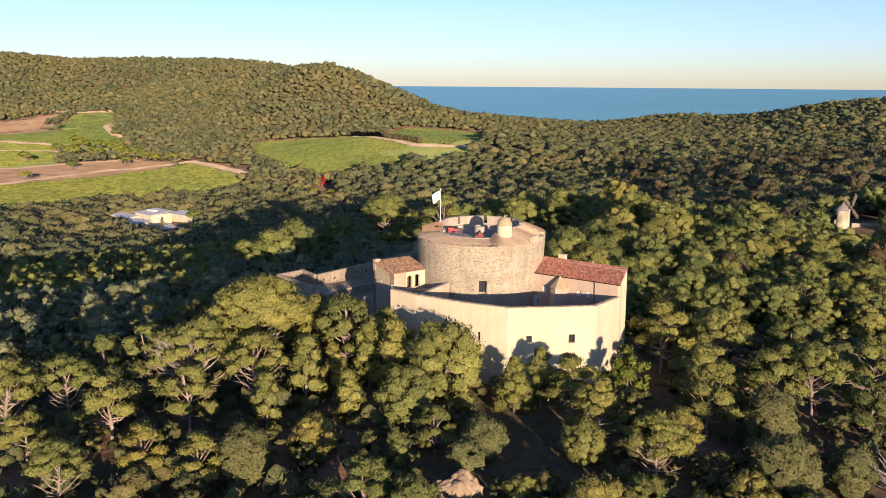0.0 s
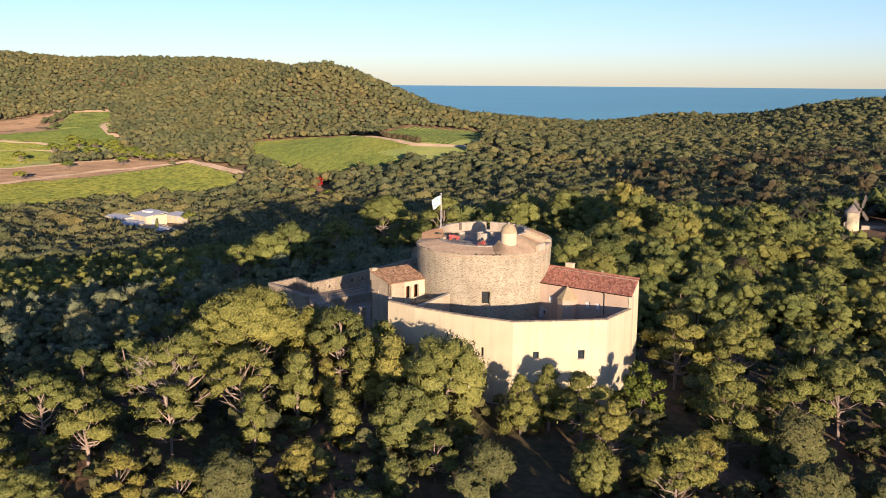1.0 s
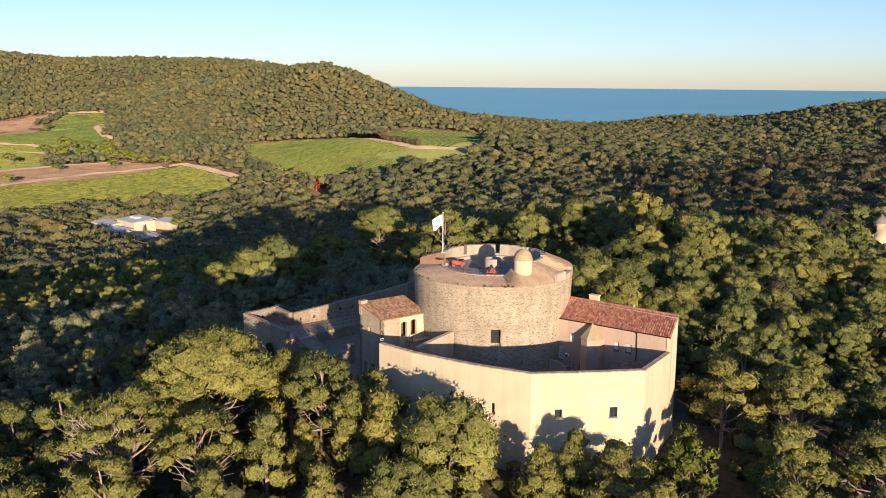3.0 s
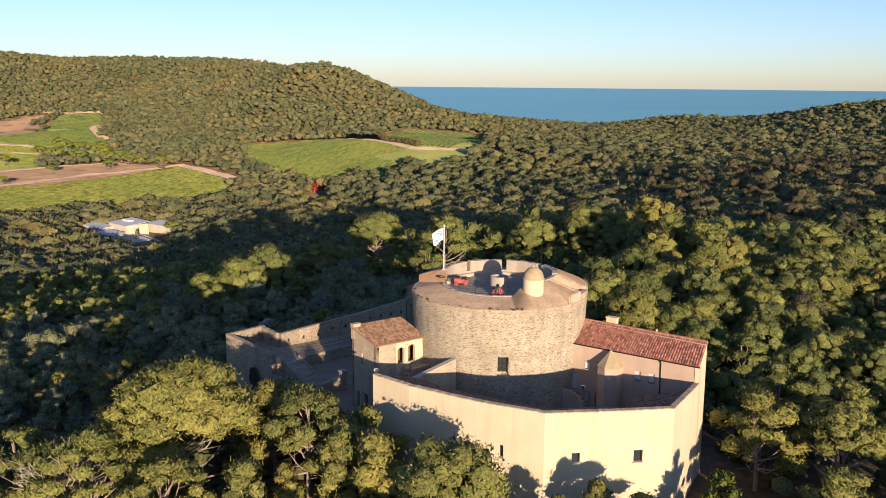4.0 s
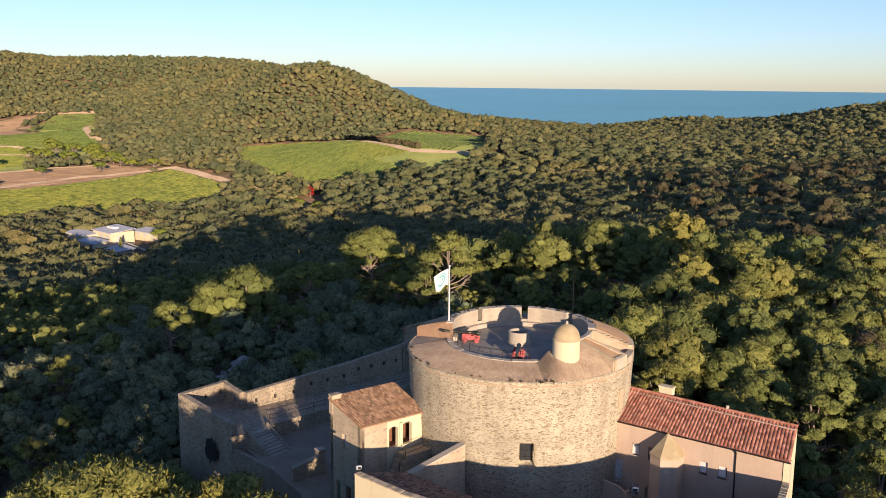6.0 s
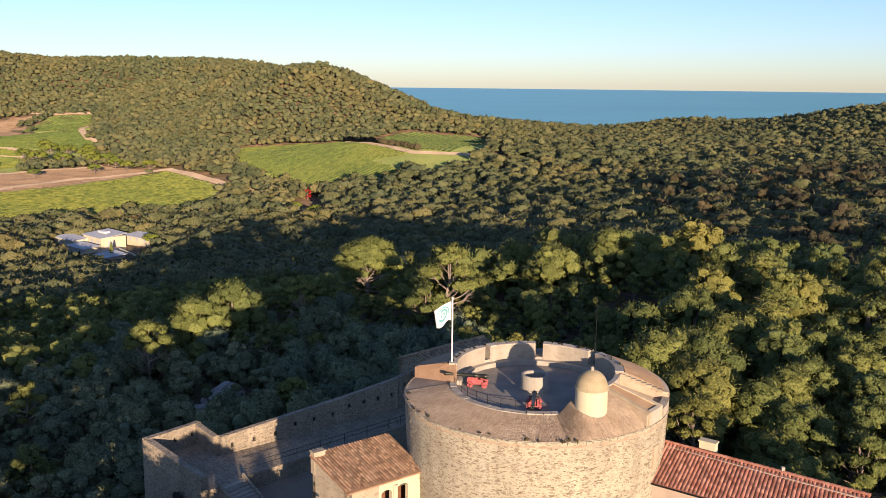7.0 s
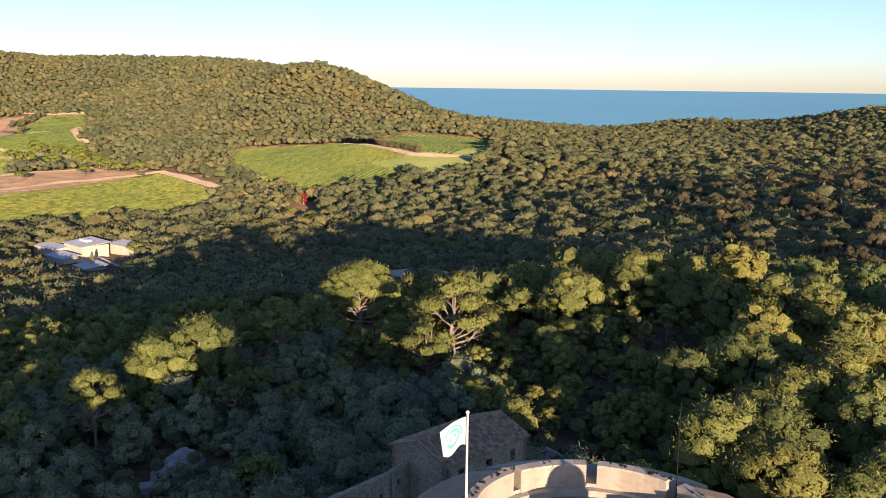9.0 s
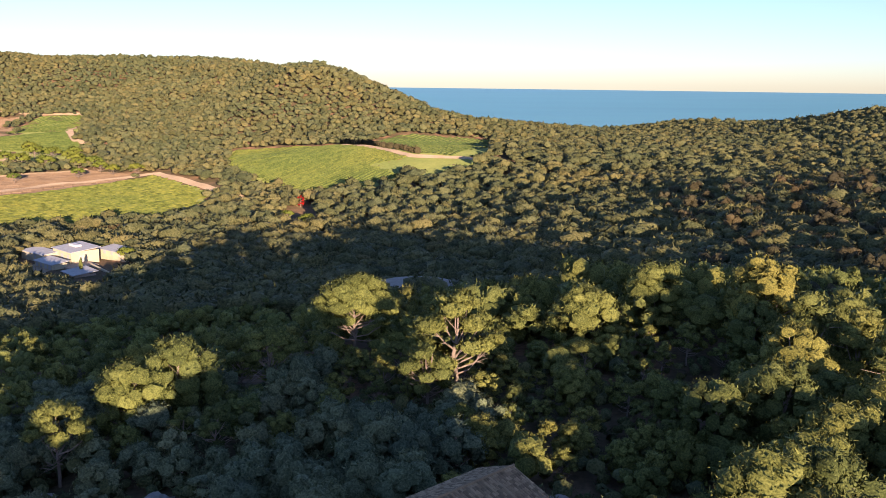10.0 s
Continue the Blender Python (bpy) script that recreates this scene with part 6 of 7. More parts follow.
def scatter(seed, x0, x1, y0, y1, step, keep):
    """Jittered points on a staggered grid, where keep(x, y) holds and nothing else stands."""
    rng = np.random.default_rng(seed)
    X, Y = np.meshgrid(np.arange(x0, x1, step), np.arange(y0, y1, step * 0.9), indexing="ij")
    X = X + (np.arange(X.shape[1]) % 2) * step / 2
    X, Y = (X + rng.uniform(-0.36, 0.36, X.shape) * step).ravel(), (Y + rng.uniform(-0.36, 0.36, Y.shape) * step).ravel()
    ok = keep(X, Y) & ~taken(X, Y)
    return X[ok], Y[ok], rng


def in_view(x, y, slack=0.0):
    return np.abs(x + 5) < (y + 165) * 0.52 + slack


# kinds of trees
PINES = [pine_kind(11, 11, 9.4, "open", M_PINE, 27, 90, 0.34, 2), pine_kind(12, 10, 9.0, "bushy", M_PINE, 46, 58, 0.32, 1), pine_kind(13, 9.5, 8.6, "bushy", M_PINE, 42, 58, 0.31, 1),
         pine_kind(14, 9, 8.6, "bushy", M_PINE, 42, 58, 0.31, 1), pine_kind(15, 10, 9.8, "umbrella", M_PINE, 26, 90, 0.34, 2), pine_kind(16, 9.5, 8.8, "open", M_PINE, 26, 90, 0.34, 2)]
OLIVES = [pine_kind(s, h, w, "round", M_OLIVE, 18, 80, 0.28, 0) for s, h, w in ((21, 5, 5.5), (22, 4.4, 5.2), (23, 5.4, 5.0), (24, 4.6, 6.0))]
HERO = {"umbrella": [pine_kind(s, 15, 13, "umbrella", M_PINE, 44, 230, 0.34, 4) for s in (31, 131)],
        "umbrella_b": [pine_kind(s, 12, 9.5, "umbrella", M_PINE, 26, 160, 0.32, 4) for s in (32, 132, 232)],
        "open": [pine_kind(s, 12, 10, "open", M_PINE, 33, 160, 0.32, 4) for s in (33, 133, 233)],
        "open_b": [pine_kind(s, 10, 9, "open", M_PINE, 30, 150, 0.30, 4) for s in (34, 134, 234)],
        "bushy": [pine_kind(s, 9, 8.5, "bushy", M_PINE, 52, 100, 0.28, 2) for s in (35, 135, 235)],
        "slim": [pine_kind(s, 9, 5, "slim", M_PINE, 18, 140, 0.28, 1) for s in (36, 136)],
        "fig": [pine_kind(37, 6, 5, "bushy", M_BRIGHT, 22, 120, 0.26, 1, 0.4)],
        "oak": [pine_kind(s, 10, 9.5, "round", M_OAK, 34, 170, 0.34, 2) for s in (38, 138)]}
PLANTED = []


def spot_free(x, y, gap):
    return all((x - a) ** 2 + (y - b) ** 2 > (gap + g) ** 2 for a, b, g in PLANTED)


# ---- trees in front of the fort, each in its place ----
FRONT = "pines in front of the fort"
SPECS = [
    ("umbrella", -32.0, -23.0, 1.12, "tall umbrella pine with a broad domed crown"),
    ("umbrella_b", -19.3, -22.0, 1.05, "slender stone pine with bare spreading limbs"),
    ("open", -43.0, -30.0, 1.0, "old pine with many bare grey branches"),
    ("umbrella_b", -56.0, -34.4, 0.85, "flat-topped pine on a leaning trunk"),
    ("open_b", -55.5, -48.5, 0.85, "ragged pine on the wooded slope"),
    ("umbrella_b", -46.5, -61.0, 0.78, "low spreading pine on the wooded slope"),
    ("open_b", -39.4, -54.2, 0.82, "ragged pine on the wooded slope"),
    ("open_b", -32.2, -57.0, 0.85, "ragged pine on the wooded slope"),
    ("oak", -27.6, -56.0, 0.8, "round-crowned evergreen oak on the slope"),
    ("open", -13.0, -67.0, 0.86, "pine with a ragged layered crown"),
    ("bushy", -8.0, -67.5, 0.88, "dense bushy pine on the slope"),
    ("bushy", -18.4, -69.6, 0.7, "dense bushy pine on the slope"),
    ("bushy", -26.7, -67.6, 0.6, "dense bushy pine on the slope"),
    ("bushy", 10.7, -67.0, 0.95, "dense bushy pine on the slope"),
    ("bushy", 6.2, -70.0, 0.7, "dense bushy pine on the slope"),
    ("bushy", 21.5, -67.0, 0.85, "dense bushy pine on the slope"),
    ("oak", 34.0, -56.0, 1.05, "large round-crowned evergreen oak"),
    ("bushy", 35.0, -63.0, 0.8, "dense bushy pine on the slope"),
    ("open", 34.6, -5.6, 0.95, "tall pine leaning beside the fort wall"),
    ("open", 40.6, -10.8, 0.9, "tall ragged pine beside the fort"),
    ("open_b", 41.2, -32.0, 1.0, "tall ragged pine beside the fort"),
    ("open", 29.0, -16.0, 0.95, "pine with bare lower limbs beside the fort wall"),
    ("bushy", -4.6, -35.0, 1.3, "ragged pine close against the fort wall"),
    ("oak", 0.0, -50.5, 0.62, "dark round evergreen oak below the wall"),
    ("slim", -10.4, -53.8, 0.72, "small dense pine below the wall"),
    ("slim", -23.5, -34.2, 1.2, "slim young pine on the slope"),
    ("slim", -20.3, -30.0, 0.9, "slim young pine on the slope"),
    ("slim", -11.5, -31.5, 1.3, "slim young pine on the slope"),
    ("slim", -15.5, -28.0, 1.15, "slim young pine on the slope"),
    ("open_b", -56.0, -20.2, 0.9, "ragged pine on the wooded slope"),
    ("open_b", -66.3, -28.0, 0.85, "ragged pine on the wooded slope"),
    ("open", 28.4, -60.5, 0.7, "ragged pine beside bare soil"),
    ("open_b", 51.2, -39.2, 0.95, "ragged pine on the wooded slope"),
    ("oak", 43.6, -51.9, 0.75, "round-crowned evergreen oak on the slope"),
    ("slim", 8.2, -35.0, 1.0, "small pine standing close to the wall"),
    ("slim", 4.6, -36.5, 0.9, "small pine standing close to the wall"),
    ("open", 11.8, -39.5, 0.82, "spreading pine below the fort wall"),
    ("open", 14.0, -46.0, 0.85, "spreading pine with bare grey lower branches"),
    ("fig", 20.0, -33.5, 1.4, "bright green fig tree against the wall"),
    ("open_b", -5.9, -48.5, 0.72, "ragged pine below the wall"),
    ("bushy", -9.8, -41.0, 0.95, "dense bushy pine below the wall"),
    ("open_b", 31.5, -31.0, 0.95, "ragged pine beside the fort"),
    ("bushy", -27.0, -9.0, 0.95, "dense pine close to the bastion"),
    ("bushy", -32.5, -3.0, 0.85, "dense pine close to the bastion"),
    ("open_b", -24.0, -15.0, 1.2, "ragged pine close to the bastion"),
    ("bushy", -21.5, -9.5, 0.75, "dense pine close to the gate"),
    ("open_b", -38.0, -9.0, 0.95, "ragged pine on the wooded slope"),
    ("open_b", -38.0, -40.0, 0.95, "ragged pine on the wooded slope"),
    ("slim", -27.5, -42.0, 0.95, "slim young pine on the slope"),
    ("slim", -17.0, -40.5, 0.9, "slim young pine on the slope"),
    ("bushy", -20.5, -50.0, 0.75, "dense bushy pine on the slope"),
    ("open_b", -13.8, -24.0, 1.1, "ragged pine close against the fort wall"),
    ("open", 47.0, -21.0, 0.9, "tall ragged pine beside the fort"),
    ("umbrella_b", -38.5, -31.5, 1.1, "layered pine beside the tall umbrella pine"),
    ("open_b", -49.0, -22.0, 1.1, "ragged pine on the wooded slope"),
    ("umbrella_b", -62.0, -40.0, 1.0, "flat-topped pine on the wooded slope"),
    ("open_b", -47.5, -42.0, 1.0, "ragged pine on the wooded slope"),
    ("umbrella_b", -30.0, -35.5, 0.95, "layered pine below the tall umbrella pine"),
    ("open_b", 57.0, -27.0, 1.05, "tall ragged pine beside the fort"),
    ("umbrella_b", 36.5, -20.0, 1.0, "tall pine with pale limbs beside the fort"),
    ("umbrella_b", 46.0, -33.0, 0.95, "tall pine with pale limbs on the slope"),
    ("umbrella_b", 19.5, -55.0, 0.9, "layered pine below the fort wall"),
    ("bushy", 11.5, -51.0, 0.75, "dense bushy pine below the fort wall"),
    ("open_b", 24.0, -48.0, 0.85, "ragged pine beside bare soil"),
    ("bushy", 17.0, -62.0, 0.75, "dense bushy pine on the slope"),
    ("bushy", 3.5, -62.0, 0.55, "dense bushy pine on the slope"),
    ("open_b", 29.5, -40.0, 0.9, "ragged pine beside the fort"),
    ("oak", 36.5, -43.0, 0.85, "round-crowned evergreen oak on the slope"),
]
rng_h = random.Random(77)
dead = bmesh.new()
rng_d = random.Random(4)
for k in range(70):
    a, e, L = rng_d.uniform(0, 6.28), rng_d.uniform(0.1, 1.2), rng_d.uniform(2.0, 4.2)
    p0 = Vector((0, 0, rng_d.uniform(3.5, 7.0)))
    d_ = Vector((math.cos(a) * math.cos(e), math.sin(a) * math.cos(e), math.sin(e)))
    mid_ = p0 + d_ * L * 0.55 + Vector((0, 0, -0.3))
    tube(dead, [p0, mid_, p0 + d_ * L], 0.07, 0.015, 4)
    for j in range(5):
        q_ = mid_.lerp(p0 + d_ * L, rng_d.random())
        tube(dead, [q_, q_ + d_ * 0.8 + Vector((rng_d.uniform(-0.7, 0.7), rng_d.uniform(-0.7, 0.7), rng_d.uniform(-0.2, 0.7)))], 0.025, 0.01, 3)
dead_me = bpy.data.meshes.new("bare_branches")
dead.to_mesh(dead_me)
dead.free()
dead_me.materials.append(M_DEADWOOD)
for x, y, s, label in ((-40.8, -31.5, 1.25, "dead pine, a fan of bare grey branches"), (14.6, -45.0, 0.8, "dead pine with bare grey branches below the wall"), (47.0, -55.0, 0.8, "dead pine with bare grey branches on the slope")):
    ob = new("dead_pine", dead_me)
    ob.matrix_basis = pose(x, y, gz(x, y) - 0.3, 0, 0, x * 31 % 360) @ Matrix.Diagonal((s, s, s, 1))
    tagged(ob, label, "dead tree", "dead pines")
    part("trunk", tube(bmesh.new(), [(0, 0, 0), (0.1, 0.1, 4), (0, 0, 7.2)], 0.2, 0.06, 7), M_DEADWOOD, ob)
for kind, x, y, s, label in SPECS:
    name = {"oak": "oak_tree", "fig": "fig_tree"}.get(kind, "pine_tree")
    s *= 0.9 if y < -45 else 1.08 if kind in ("open", "open_b") and x > 24 else 1.0
    plant(rng_h.choice(HERO[kind]), x, y, s, rng_h.uniform(0, 360), label, FRONT, name=name)
    PLANTED.append((x, y, 4.3 * s))

# pines behind the fort that catch the last sun
BEHIND = "tall pines behind the fort"
for kind, x, y, s, label in (
        ("umbrella", -22.5, 128.0, 1.1, "tall umbrella pine with bare pale limbs in sunlight"),
        ("umbrella_b", -34.0, 108.0, 1.0, "flat-topped pine catching the sun"),
        ("bushy", -46.0, 98.0, 1.5, "sunlit pine above the shaded wood"),
        ("bushy", -51.0, 92.0, 1.25, "sunlit pine above the shaded wood"),
        ("umbrella_b", -55.0, 76.0, 0.95, "pine with only its top in sunlight"),
        ("open", -5.0, 99.0, 1.45, "gnarled sunlit pine with bare limbs above the shaded wood"),
        ("open_b", -9.0, 94.0, 1.1, "sunlit pine with a bare lower trunk"),
        ("bushy", 17.0, 120.0, 1.45, "large rounded sunlit pine above the shaded wood"),
        ("bushy", 11.0, 140.0, 1.35, "sunlit pine beyond the shaded wood"),
        ("bushy", 33.0, 136.0, 1.5, "sunlit pine beyond the shaded wood"),
        ("bushy", 11.0, 90.0, 0.8, "dense dark pine in the shade"),
        ("bushy", 31.0, 56.0, 1.26, "dense sunlit pine beside the fort"),
        ("bushy", 38.0, 64.0, 1.32, "dense sunlit pine beside the fort"),
        ("bushy", 35.0, 76.0, 1.43, "dense sunlit pine beside the fort"),
        ("bushy", 26.0, 38.0, 1.3, "pine with rounded clumps beside the fort"),
        ("bushy", 33.0, 36.0, 1.09, "pine with rounded clumps beside the fort"),
        ("bushy", 43.0, 46.0, 1.17, "pine with rounded clumps beside the fort"),
        ("bushy", 30.0, 22.0, 0.97, "pine with rounded clumps beside the fort"),
        ("open", 40.0, 22.0, 0.82, "pine with rounded clumps beside the fort"),
        ("bushy", 14.0, 43.0, 0.75, "dense dark pine close behind the fort"),
        ("bushy", 22.5, 45.0, 1.5, "tall sunlit pine close behind the fort"),
        ("bushy", 38.0, 41.0, 1.13, "pine with rounded clumps beside the fort"),
        ("umbrella_b", 22.5, 27.0, 0.86, "tall sunlit pine close behind the fort"),
        ("bushy", 36.0, 30.0, 1.03, "pine with rounded clumps beside the fort"),
        ("bushy", 46.0, 34.0, 1.07, "dense sunlit pine beside the fort"),
        ("bushy", 47.0, 20.0, 0.95, "dense sunlit pine beside the fort"),
        ("bushy", 52.0, 52.0, 1.22, "dense sunlit pine beside the fort"),
        ("bushy", 28.5, 47.0, 1.45, "dense sunlit pine beside the fort"),
        ("bushy", 46.0, 72.0, 1.39, "dense sunlit pine beside the fort"),
        ("bushy", 24.0, 84.0, 0.75, "dense dark pine in the shade"),
        ("bushy", 9.0, 72.0, 0.62, "dense dark pine in the shade"),
        ("bushy", 20.0, 66.0, 0.8, "dense dark pine in the shade")):
    plant(rng_h.choice(HERO[kind]), x, y, s, rng_h.uniform(0, 360), label, BEHIND, name="oak_tree" if kind == "oak" else "pine_tree")
    PLANTED.append((x, y, 3.6 * s))


def cypress(x, y, h, label):
    rng_ = np.random.default_rng(int(h * 10))
    C = np.array([[0.1 * rng_.normal(), 0.1 * rng_.normal(), 0.6 + k * (h - 1.0) / 13] for k in range(14)])
    v, t, nrm = puffs(rng_, C, np.array([max(0.3, 0.95 * math.sin(math.pi * (0.12 + 0.8 * (k + 0.5) / 14)) ** 0.7) for k in range(14)]), 1.2, 40, 0.3, 0.85, (0, 0, h * 0.4), 0.25, 1.2)
    bm_ = tube(bmesh.new(), [(0, 0, -0.5), (0, 0, h * 0.6)], 0.16, 0.05, 7)
    me = bpy.data.meshes.new("trunk")
    bm_.to_mesh(me)
    bm_.free()
    me.materials.append(M_BARK)
    plant((me, tri_mesh("crown", v, t, M_PINE, normals=nrm)), x, y, 1.0, 0, label, "", name="cypress_tree")
    PLANTED.append((x, y, 1.5))


cypress(72.0, 124.0, 6.5, "slim dark green cypress beside a small house")
cypress(58.5, 10.0, 6.0, "slim dark green cypress among pines")
cypress(-161.5, 356.0, 7.0, "slim dark cypress beside the valley house")


# ---- rocks ----
def rock(x, y, sx, sy, sz, seed, material, label, sink=0.35):
    rng_ = np.random.default_rng(seed)
    bm_ = bmesh.new()
    bmesh.ops.create_icosphere(bm_, subdivisions=4, radius=1.0)
    for w in bm_.verts:
        p = w.co.copy()
        k = 1 + 0.35 * noise.noise(p * 1.3 + Vector((seed, 0, 0))) + 0.16 * noise.noise(p * 3.7 + Vector((0, seed, 0))) + 0.07 * noise.noise(p * 9.0)
        w.co = Vector((p.x * sx * k, p.y * sy * k, p.z * sz * k))
    me = bpy.data.meshes.new("rock")
    bm_.to_mesh(me)
    bm_.free()
    me.materials.append(material)
    ob = new("rock", me)
    ob.matrix_basis = pose(x, y, gz(x, y) + sz * (1 - sink) - sz * 0.4, 0, 0, float(rng_.uniform(0, 360)))
    tagged(ob, label, "rock", "rock outcrops")
    PLANTED.append((x, y, max(sx, sy)))


rock(-3.0, -60.0, 2.6, 2.0, 2.6, 3, M_WARMROCK, "large ochre boulder lit by the sun")
rock(-39.5, 62.0, 2.2, 4.5, 1.8, 4, M_ROCK, "pale limestone outcrop in the shaded wood")
rock(-41.5, 54.0, 1.8, 4.0, 1.6, 5, M_ROCK, "pale limestone outcrop in the shaded wood")
rock(4.0, 57.0, 4.0, 2.0, 1.6, 6, M_ROCK, "pale limestone outcrop behind the old house")
rock(-54.0, 66.0, 4.0, 3.0, 1.5, 7, M_ROCK, "low pale outcrop among shrubs")


# dry tufts along the apron's rim and the parapet tops
rng_t = np.random.default_rng(61)
spots = [ring_pt(a_, R_TOP - rng_t.uniform(0.0, 0.5), Z_LIP + 0.02) for a_ in rng_t.uniform(180, 322, 26)] + [ring_pt(a_, R_DECK + rng_t.uniform(0.1, 0.5), 11.02) for a_ in rng_t.uniform(0, 175, 34)]
v, t, nrm = puffs(rng_t, spots, rng_t.uniform(0.07, 0.16, len(spots)), 0.8, 10, 0.16, 0.7, (TC[0], TC[1], 0))
tagged(new("dry_tuft", tri_mesh("dry_tuft", v, t, M_DRY, normals=nrm)), "small dry plants growing on the tower's masonry", "plants", kind="stuff")


# ---- valley house: low cream villa with pale roofs ----
VG = gz(-180, 392)
villa = thing("valley_house", -180.0, 392.0, VG, 0, "low cream villa with pale flat-pitched roofs and terraces", "house")
va = 12.0


def block(x, y, w, d, z0, z1, rz, mat, name, label=""):
    ob = part(name, boxed(-w / 2, w / 2, -d / 2, d / 2, z0, z1, 0.05), mat, villa, label)
    ob.matrix_basis = pose(x + 180, y - 392, 0, 0, 0, rz)
    return ob


def villa_roof(x, y, w, d, z, rise_, rz, name="roof"):
    bm_ = roof_slab([(-w / 2, -d / 2, z), (w / 2, -d / 2, z), (w / 2, d / 2, z + rise_), (-w / 2, d / 2, z + rise_)], 0.25)
    ob = part(name, bm_, M_ZINC, villa, "pale grey-blue roof")
    ob.matrix_basis = pose(x + 180, y - 392, 0, 0, 0, rz)
    return ob


main = block(-176, 388, 19, 13, -4, 6.2, -44, M_COAT, "main_block", "cream rendered main block")
villa_roof(-176, 388, 20.5, 14.5, 6.2, 1.3, -44)
b2 = block(-194, 391, 20, 8, -4, 4.0, -40, M_COAT, "west_wing", "cream rendered west wing")
villa_roof(-194, 391, 21, 9, 4.0, 0.7, -40)
b3 = block(-181, 372, 17, 7, -5, 3.0, -42, M_COAT, "lower_wing", "cream rendered lower wing with a shaded porch")
villa_roof(-181, 372, 18, 8.4, 3.0, 1.0, -42)
b4 = block(-158, 394, 22, 8, -4, 4.6, -38, M_COAT, "east_wing", "cream rendered east wing")
villa_roof(-158, 394, 23, 9, 4.6, 1.0, -38)
block(-169, 373, 9, 14, -6, 1.4, -42, M_OCHRE, "terrace", "pinkish terrace between the wings")
block(-172, 364, 46, 26, -9, 0.5, -44, M_SANDSTEP, "paved_yard", "pale paved yard")
b6 = block(-161, 353, 13, 9, -9, 2.4, -48, M_OCHRE, "shed", "ochre shed in the shade")
villa_roof(-161, 353, 14, 11, 2.4, 1.0, -48)
block(-155, 362, 27, 0.8, -9, 2.2, -52, M_COAT, "garden_wall")
block(-177, 390, 7, 3, 6.8, 7.8, -44, M_WHITE, "roof_light", "white roof light")
for x_, w_, h0, h1, blk in ((-6.0, 1.6, 2.6, 4.8, main), (0.0, 2.6, 1.8, 4.8, main), (6.0, 1.8, 2.6, 4.8, main), (-4, 1.6, 1.6, 3.4, b2), (3, 1.6, 1.6, 3.4, b2), (-6, 2.2, 0.4, 2.6, b3), (-2, 2.2, 0.4, 2.6, b3), (2, 2.2, 0.4, 2.6, b3), (6, 2.2, 0.4, 2.6, b3), (-6, 2.0, 2.6, 4.6, b4), (0, 2.0, 2.6, 4.6, b4), (6, 2.0, 2.6, 4.6, b4), (-2, 1.4, -0.4, 1.4, b6)):
    dep = {main: 6.5, b2: 4.0, b3: 3.5, b4: 4.0, b6: 4.5}[blk]
    wnd = part("window", boxed(x_ - w_ / 2, x_ + w_ / 2, -dep - 0.06, -dep + 0.1, h0, h1), M_ZINC, blk, "tall blue-shuttered window")
door = part("window", boxed(9.4, 9.6, -3.0, -0.6, 0.8, 4.4), M_ZINC, main, "tall blue double door")

# ---- round reservoir ----
res = thing("reservoir", -15.2, 274.0, -39.5, 0, "large round grey concrete water reservoir", "reservoir")
bm = bmesh.new()
cone(bm, 0, 0, -4, 5.2, 15.6, 15.6, 64)
part("drum", bm, M_CONCRETE, res)
bm = bmesh.new()
prof = [(15.8, 5.1), (15.8, 5.4)] + [(15.6 * math.cos(radians(t)), 5.4 + 1.5 * math.sin(radians(t))) for t in range(10, 90, 16)]
rings = [[bm.verts.new((r * math.cos(2 * math.pi * k / 64), r * math.sin(2 * math.pi * k / 64), z)) for k in range(64)] for r, z in prof]
for p_, q_ in zip(rings, rings[1:]):
    for k in range(64):
        bm.faces.new((p_[k], p_[(k + 1) % 64], q_[(k + 1) % 64], q_[k]))
bm.faces.new(rings[-1])
part("roof", bm, M_CONCRETE, res, "low domed concrete roof", smooth_shade=True)
part("hatch", boxed(-2.2, -0.6, -15.9, -15.4, 1.6, 3.6, 0.05), M_WHITE, res, "white access hatch")
# thin near-black box paints the shade inside the hatch
part("hatch_opening", boxed(-1.8, -1.0, -15.95, -15.88, 2.3, 3.1), M_OPENING_SHADE, res)
part("railing", tube(tube(tube(bmesh.new(), [(8, -12, 5.4), (8, -12, 7.2)], 0.06), [(11, -10, 5.4), (11, -10, 7.2)], 0.06), [(8, -12, 7.2), (11, -10, 7.2)], 0.06), M_IRON, res)

# ---- windmill ----
MZ = gz(143, 186)
mill = thing("windmill", 143.0, 186.0, MZ - 0.2, 0, "white stone tower windmill with a conical roof", "windmill")
part("tower", cone(bmesh.new(), 0, 0, 0.0, 6.8, 2.7, 2.4, 32), M_COAT, mill, "cream rendered mill tower", smooth_shade=False)
part("roof", cone(bmesh.new(), 0, 0, 6.8, 9.8, 2.85, 0.1, 32), M_DEADWOOD, mill, "grey shingled conical roof")
part("door_frame", boxed(-2.95, -2.3, -0.5, 0.5, 1.8, 5.4), M_STONE, mill)
part("door", boxed(-3.0, -2.9, -0.4, 0.4, 2.0, 5.2), M_WOOD, mill)
ax = Vector((0.62, -0.78, 0.12)).normalized()
hub = Vector((0, 0, 7.6)) + ax * 3.2
part("shaft", tube(bmesh.new(), [Vector((0, 0, 7.3)), hub + ax * 0.3], 0.18, 0.16, 8), M_WOOD, mill)
right = ax.cross(Vector((0, 0, 1))).normalized()
upv = right.cross(ax)
